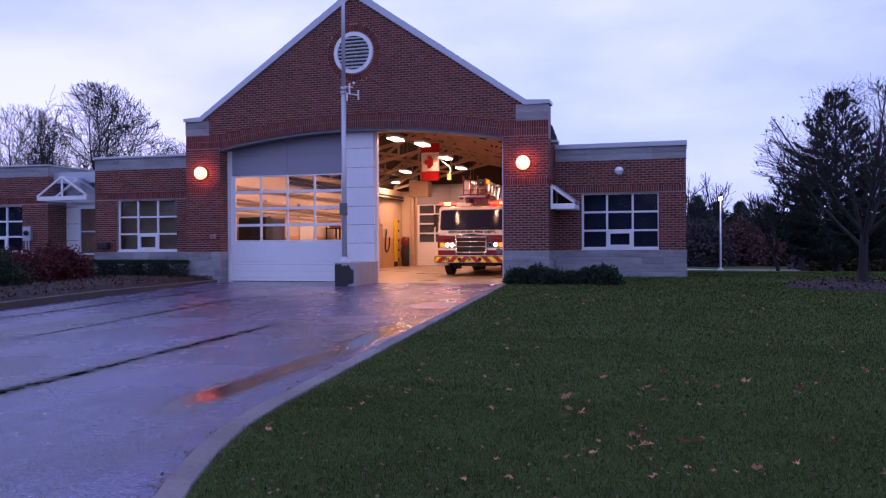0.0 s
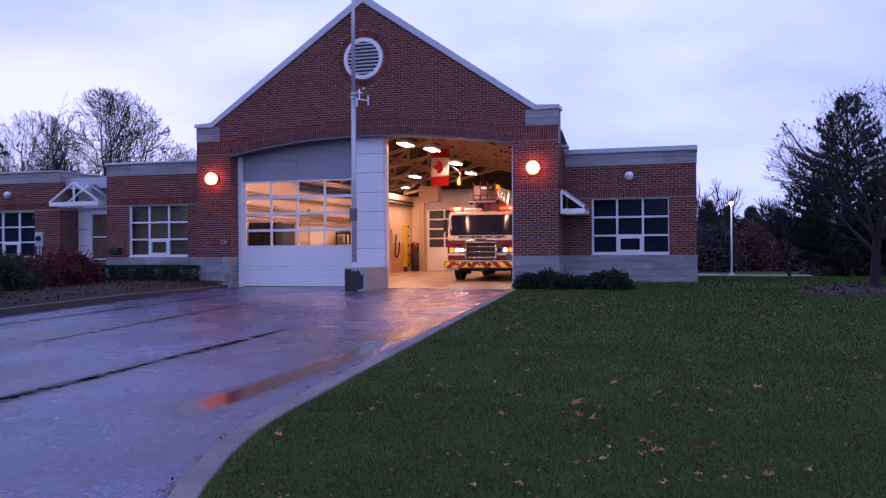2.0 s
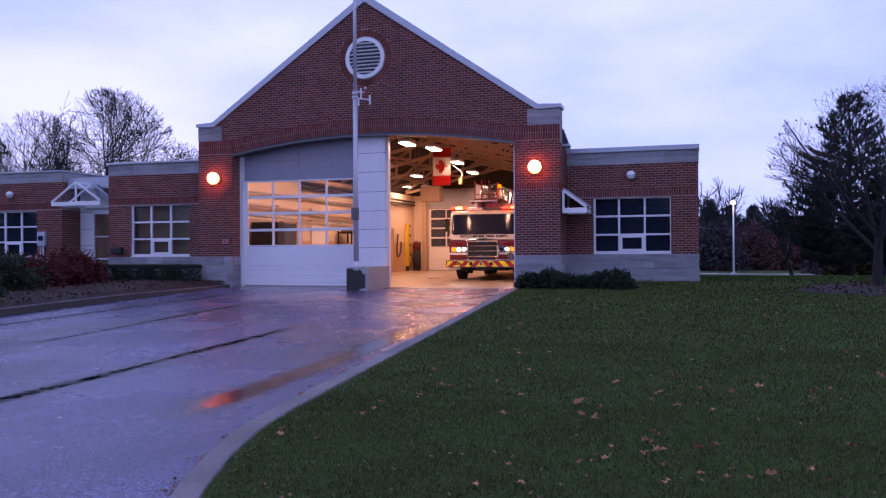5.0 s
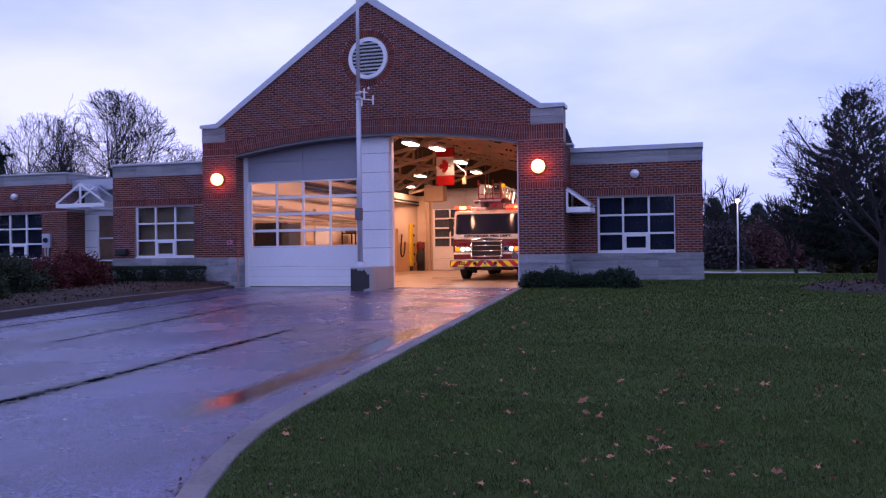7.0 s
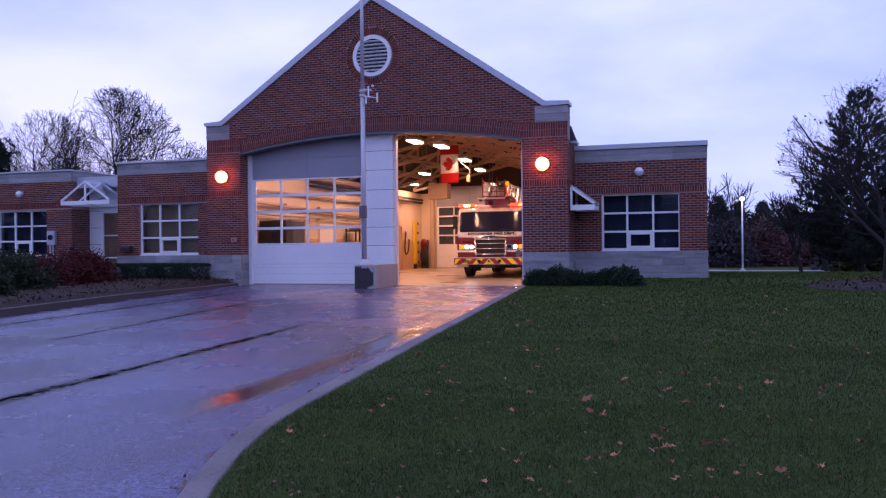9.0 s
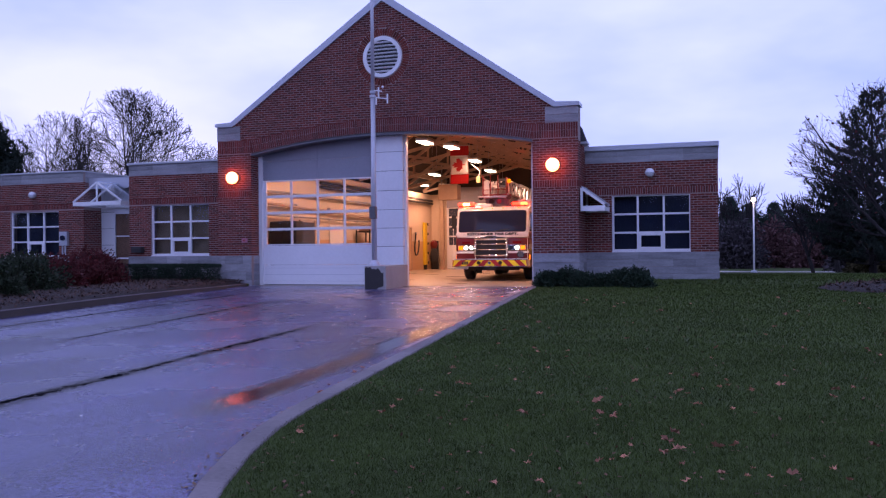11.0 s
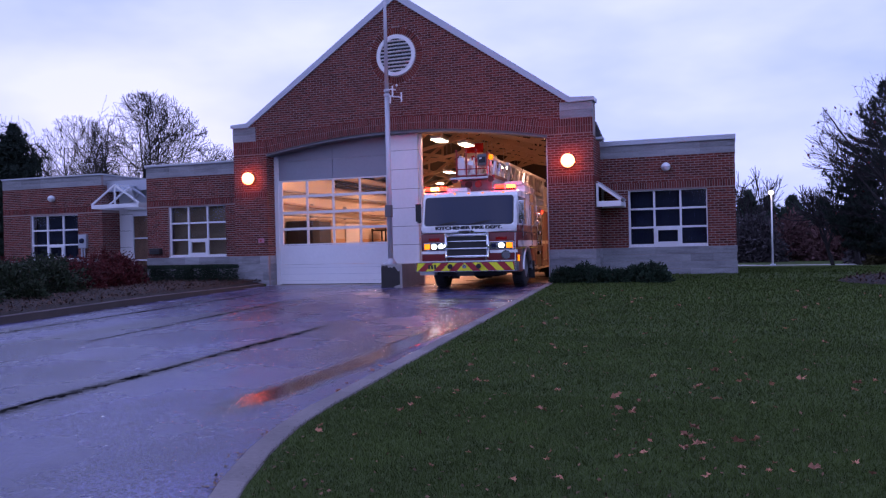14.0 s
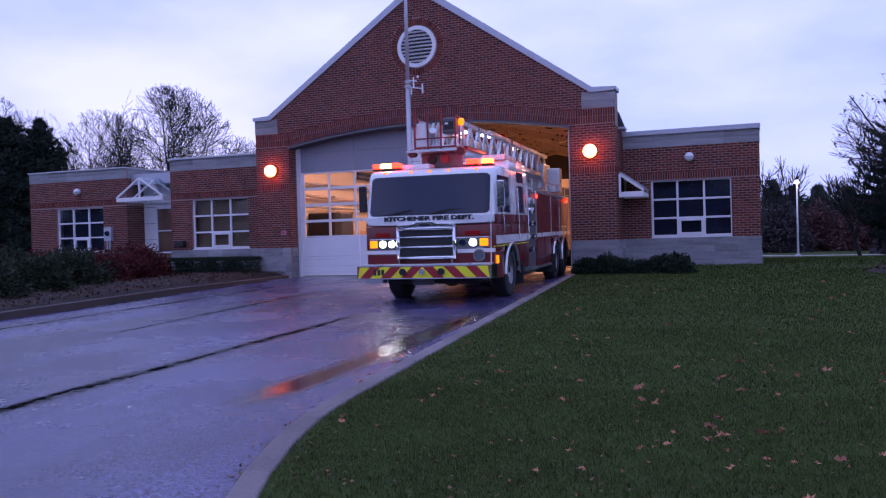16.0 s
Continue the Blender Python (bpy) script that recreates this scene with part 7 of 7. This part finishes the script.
def fall(x, y, size, high=0.035):
    ob = new("fallen_leaf", rnd.choice(leaf_meshes))
    ob.matrix_basis = pose(x, y, lawn_z(y) + high, rnd.uniform(-25, 25), rnd.uniform(-25, 25), rnd.uniform(0, 360)) @ Matrix.Scale(size, 4)
    tagged(ob, "dry pale brown maple leaf lying on grass or asphalt", "leaf", "fallen leaves on the lawn")


for x, y, s in ((8.82, -14.6, 1.1), (6.40, -17.4, 0.6)):
    fall(x, y, s)
for k in range(125):
    y = -17.7 + 13.5 * rnd.random() ** 1.9
    x = rnd.uniform(kerb_x(y) + 0.25, 9.5 + (y + 18.5) * 0.75)
    fall(x, y, rnd.choice((0.4, 0.5, 0.6, 0.7, 0.8, 1.0)))
for k in range(30):
    y = rnd.uniform(-18.3, -14.5)
    fall(rnd.uniform(kerb_x(y) + 0.3, 9.2), y, rnd.choice((0.4, 0.5, 0.6, 0.75)))
for k in range(9):
    y = rnd.uniform(-16, -13.5)
    fall(kerb_x(y) - abs(rnd.gauss(0, 0.12)) - 0.04, y, rnd.uniform(0.5, 0.8), drive_z(y) - 0.004 - lawn_z(y))

# ---------------------------------------------------------------- brickwork: real bricks standing proud of the mortar
class Bricks:
    def __init__(self):
        self.v, self.f = [], []

    def quad(self, corners, depth):
        """A brick whose front corners (four points, anticlockwise seen from the front) stand depth in front of the wall."""
        i = len(self.v)
        nrm = (corners[1] - corners[0]).cross(corners[3] - corners[0]).normalized()
        self.v += [tuple(c) for c in corners] + [tuple(c - nrm * depth) for c in corners]
        self.f += [(i, i + 1, i + 2, i + 3)] + [(i + a, i + 4 + a, i + 4 + b, i + b) for a, b in ((0, 1), (1, 2), (2, 3), (3, 0))]

    def rect(self, x0, x1, z0, z1, y, d=0.03, flank=None):
        if flank is None:
            c = [Vector((x0, y, z0)), Vector((x1, y, z0)), Vector((x1, y, z1)), Vector((x0, y, z1))]
        else:   # on a flank that faces +x: x0, x1 run along y
            c = [Vector((flank, x0, z0)), Vector((flank, x1, z0)), Vector((flank, x1, z1)), Vector((flank, x0, z1))]
        self.quad(c, d)

    def made(self, name, mat, parent, label):
        ob = new(name, mesh_from(name, self.v, self.f, mat))
        ob.parent = parent
        return tagged(ob, label, kind="stuff")


BL, BH, J = 0.184, 0.0507, 0.016
COURSE = 0.0667
brick_rnd = random.Random(9)


def lay(store, spans, z, y, flank=None, shift=0.0):
    """One course of stretchers over the given spans, in running bond."""
    row = round(z / COURSE)
    for a, b in spans:
        x = math.floor(a / 0.2) * 0.2 - (0.1 if row % 2 else 0.0)
        while x < b:
            x0, x1 = max(x, a), min(x + BL, b)
            if x1 - x0 > 0.03:
                store.rect(x0, x1, z + J / 2, z + J / 2 + BH, y - brick_rnd.uniform(0, 0.003), 0.03, flank)
            x += 0.2


def less(spans, c0, c1):
    out = []
    for a, b in spans:
        if c1 <= a or c0 >= b:
            out.append((a, b))
        else:
            if c0 > a:
                out.append((a, c0))
            if c1 < b:
                out.append((c1, b))
    return out


# gabled front
gable, band, near = Bricks(), Bricks(), []
z = 0.80
while z < APEX - 0.12:
    zm = z + COURSE / 2
    lim = WE if zm < FOOT_Z - 0.03 else FOOT_X * (APEX - 0.06 - zm) / (APEX - FOOT_Z)
    spans = [(max(-lim, -W), lim)]
    if zm < SPRING + RING:
        k = SPRING + RING
        # below the band on the pillars, above the band only beyond it
        spans = [(-W, -A), (A, WE)] if zm < SPRING else []
    elif zm < CROWN + RING:
        xa = math.sqrt(max(0, RAD ** 2 - (zm + COURSE / 2 - RING - CROWN + RAD) ** 2))
        spans = less(spans, -xa, xa)
    if 2.6 < zm < 2.8:
        spans = []
    if 4.35 < zm < 4.80:
        spans = less(less(spans, -W - 1, -4.75), 4.75, W + 1)
    r = 0.83
    if abs(zm - VENT[1]) < r:
        h = math.sqrt(r * r - (zm - VENT[1]) ** 2)
        spans = less(spans, -h, h)
    if zm < 2.6:
        near.append((z, [s for s in spans if s[0] > 0]))
        spans = [s for s in spans if s[0] < 0]
    lay(gable, spans, z, 0.0)
    z += COURSE
# upright bricks: over the arch, on the pillars, round the vent
x = -W
while x < WE - 0.01:
    xm = x + 0.033
    if abs(xm) < A:
        n0 = Vector((xm, 0, arch_z(xm) - (CROWN - RAD))).normalized()
    else:
        n0 = Vector((0, 0, 1))
    side = Vector((n0.z, 0, -n0.x)) * 0.0248
    b0 = Vector((xm, -0.004 - brick_rnd.uniform(0, 0.003), arch_z(xm) + 0.004))
    for s0, s1 in ((0.0, 0.192), (0.202, RING - 0.006)):
        band.quad([b0 - side + n0 * s0, b0 + side + n0 * s0, b0 + side + n0 * s1, b0 - side + n0 * s1], 0.03)
    x += COURSE
for x0, x1 in ((-W, -A), (A, WE)):
    x = x0
    while x < x1 - 0.03:
        band.rect(x + 0.007, min(x + 0.0587, x1), 2.605, 2.795, -0.003, 0.03)
        x += COURSE
n = 62
for i in range(n):
    a = i * math.tau / n
    d, t = Vector((math.cos(a), 0, math.sin(a))), Vector((-math.sin(a), 0, math.cos(a)))
    c = Vector((VENT[0], -0.003, VENT[1]))
    gable.quad([c + d * 0.63 + t * 0.027, c + d * 0.63 - t * 0.027, c + d * 0.82 - t * 0.036, c + d * 0.82 + t * 0.036], 0.03)
# right flank of the pillar, facing +x, and the return into the left doorway
z = 0.80
while z < 3.85:
    lay(gable, [(0.0, 0.43)], z, 0.0, -A + 0.004)
    if not 2.6 < z + 0.03 < 2.8:
        lay(gable, [(0.0, WR_Y)], z, 0.0, WE + 0.002)
    z += COURSE
y = 0.0
while y < WR_Y - 0.05:
    band.rect(y + 0.007, y + 0.0587, 2.605, 2.795, 0, 0.03, WE + 0.004)
    y += COURSE
for k in range(4):
    boxpart("stone_block", (-A - 0.05, -A + 0.02, 0.1, 0.43, -0.2 + k * 0.25 + 0.004, -0.2 + (k + 1) * 0.25 - 0.004), M_STONE, wall_gable, "", 0.01)
boxpart("flank_backing", (W + 0.005, WE - 0.006, 0.5, WR_Y, -0.3, 3.86), M_MORTAR, wall_gable)
gable.made("brickwork", M_BRICK, wall_gable, "weathered red stretcher bricks")
band.made("brick_band", M_SOLDIER, wall_gable, "darker upright bricks")


def wing_bricks(w, x0, x1, y, hole, flank=None, y1=0, k=1.0):
    hz = lambda z: 0.95 + (z - 0.95) * k
    st, bd = Bricks(), Bricks()
    z = 0.80
    while z < hz(3.44):
        zm = z + COURSE / 2
        if not hz(2.5) < zm < hz(2.7):
            spans = [(x0, x1)]
            if hole and hole[2] - 0.03 < zm < hole[3] + 0.02:
                spans = less(spans, hole[0] - 0.005, hole[1] + 0.005)
            lay(st, spans, z, y)
            if flank:
                lay(st, [(y, y1)], z, 0, flank)
        z += COURSE
    x = x0
    while x < x1 - 0.03:
        bd.rect(x + 0.007, min(x + 0.0587, x1), hz(2.505), hz(2.695), y - 0.003, 0.03)
        x += COURSE
    st.made("brickwork", M_BRICK, w, "weathered red stretcher bricks")
    bd.made("brick_band", M_SOLDIER, w, "darker upright bricks")


wing_bricks(wall_right, WE, 9.234, WR_Y, (6.387, 8.503, 0.836, 2.393), None, 0, 0.949)
wing_bricks(wall_left, -9.31, -W, WL_Y, (-8.46, -6.26, 0.83, 2.47))
wing_bricks(wall_far, -16.8, -12.2, WF_Y, (-15.5, -13.3, 0.80, 2.44), -12.198, 2.6)

# the pillar beside the lawn, brick by brick
brick_meshes = {}


def brick_mesh(length):
    key = round(length, 3)
    if key not in brick_meshes:
        bm = bmesh.new()
        box(bm, 0, length, 0, 0.03, 0, BH)
        for v in bm.verts:
            if v.co.y < 0.01:
                v.co.x += 0.003 if v.co.x < length / 2 else -0.003
                v.co.z += 0.002 if v.co.z < BH / 2 else -0.002
        brick_meshes[key] = finish(bm, "brick", M_BRICK_O)
    return brick_meshes[key]


for z, spans in near:
    row = round(z / COURSE)
    for a, b in spans:
        x = math.floor(a / 0.2) * 0.2 - (0.1 if row % 2 else 0.0)
        while x < b:
            x0, x1 = max(x, a), min(x + BL, b)
            if x1 - x0 > 0.03:
                ob = new("brick", brick_mesh(x1 - x0))
                ob.parent = wall_gable
                ob.matrix_basis = pose(x0, -0.001 - brick_rnd.uniform(0, 0.004), z + J / 2)
            x += 0.2

# ---------------------------------------------------------------- what moves
def truck_pose(x, y, turn):
    """The truck stands on both axles: its nose follows the slope of the driveway."""
    h = radians(turn)
    front, rear = drive_z(y + 1.85 * math.cos(h)), drive_z(y + 7.95 * math.cos(h))
    slope = math.degrees(math.atan2(rear - front, 6.1))
    return pose(x, y, front - 1.85 * (rear - front) / 6.1, 0, 0, turn) @ pose(0, 0, 0, slope, 0, 0)


DRIVE = [
    (0.0, 2.073, 5.461, 3.4), (9.4, 2.073, 5.461, 3.4), (9.9, 2.075, 5.36, 3.4), (10.4, 2.09, 4.92, 3.4), (10.9, 2.12, 4.12, 3.4),
    (11.5, 2.191, 2.930, 3.4), (12.0, 2.355, 1.901, 3.4), (12.5, 2.502, 0.748, 3.4), (13.0, 2.637, -0.517, 3.4), (13.5, 2.762, -1.800, 3.4),
    (14.0, 2.895, -3.022, 3.4), (14.5, 3.035, -4.297, 3.4), (15.0, 3.175, -5.673, 3.35), (15.5, 3.324, -7.114, 3.35), (16.0, 3.470, -8.646, 3.4),
]


def rolled(t):
    """Metres driven by the time t."""
    way = 0.0
    for (t0, x0, y0, _), (t1, x1, y1, _) in zip(DRIVE, DRIVE[1:]):
        step = math.hypot(x1 - x0, y1 - y0)
        if t >= t1:
            way += step
        elif t > t0:
            way += step * (t - t0) / (t1 - t0)
    return way


def motions():
    walk(fire_truck, [(t, truck_pose(x, y, h)) for t, x, y, h in DRIVE])
    for w in wheels:
        x, y, z = w.location
        rows = [0.0] + [9.4 + 0.2 * i for i in range(34)]
        walk(w, [(t, pose(x, y, z) @ pose(0, 0, 0, math.degrees(rolled(t) / 0.52), 0, 0)) for t in rows])


motions()
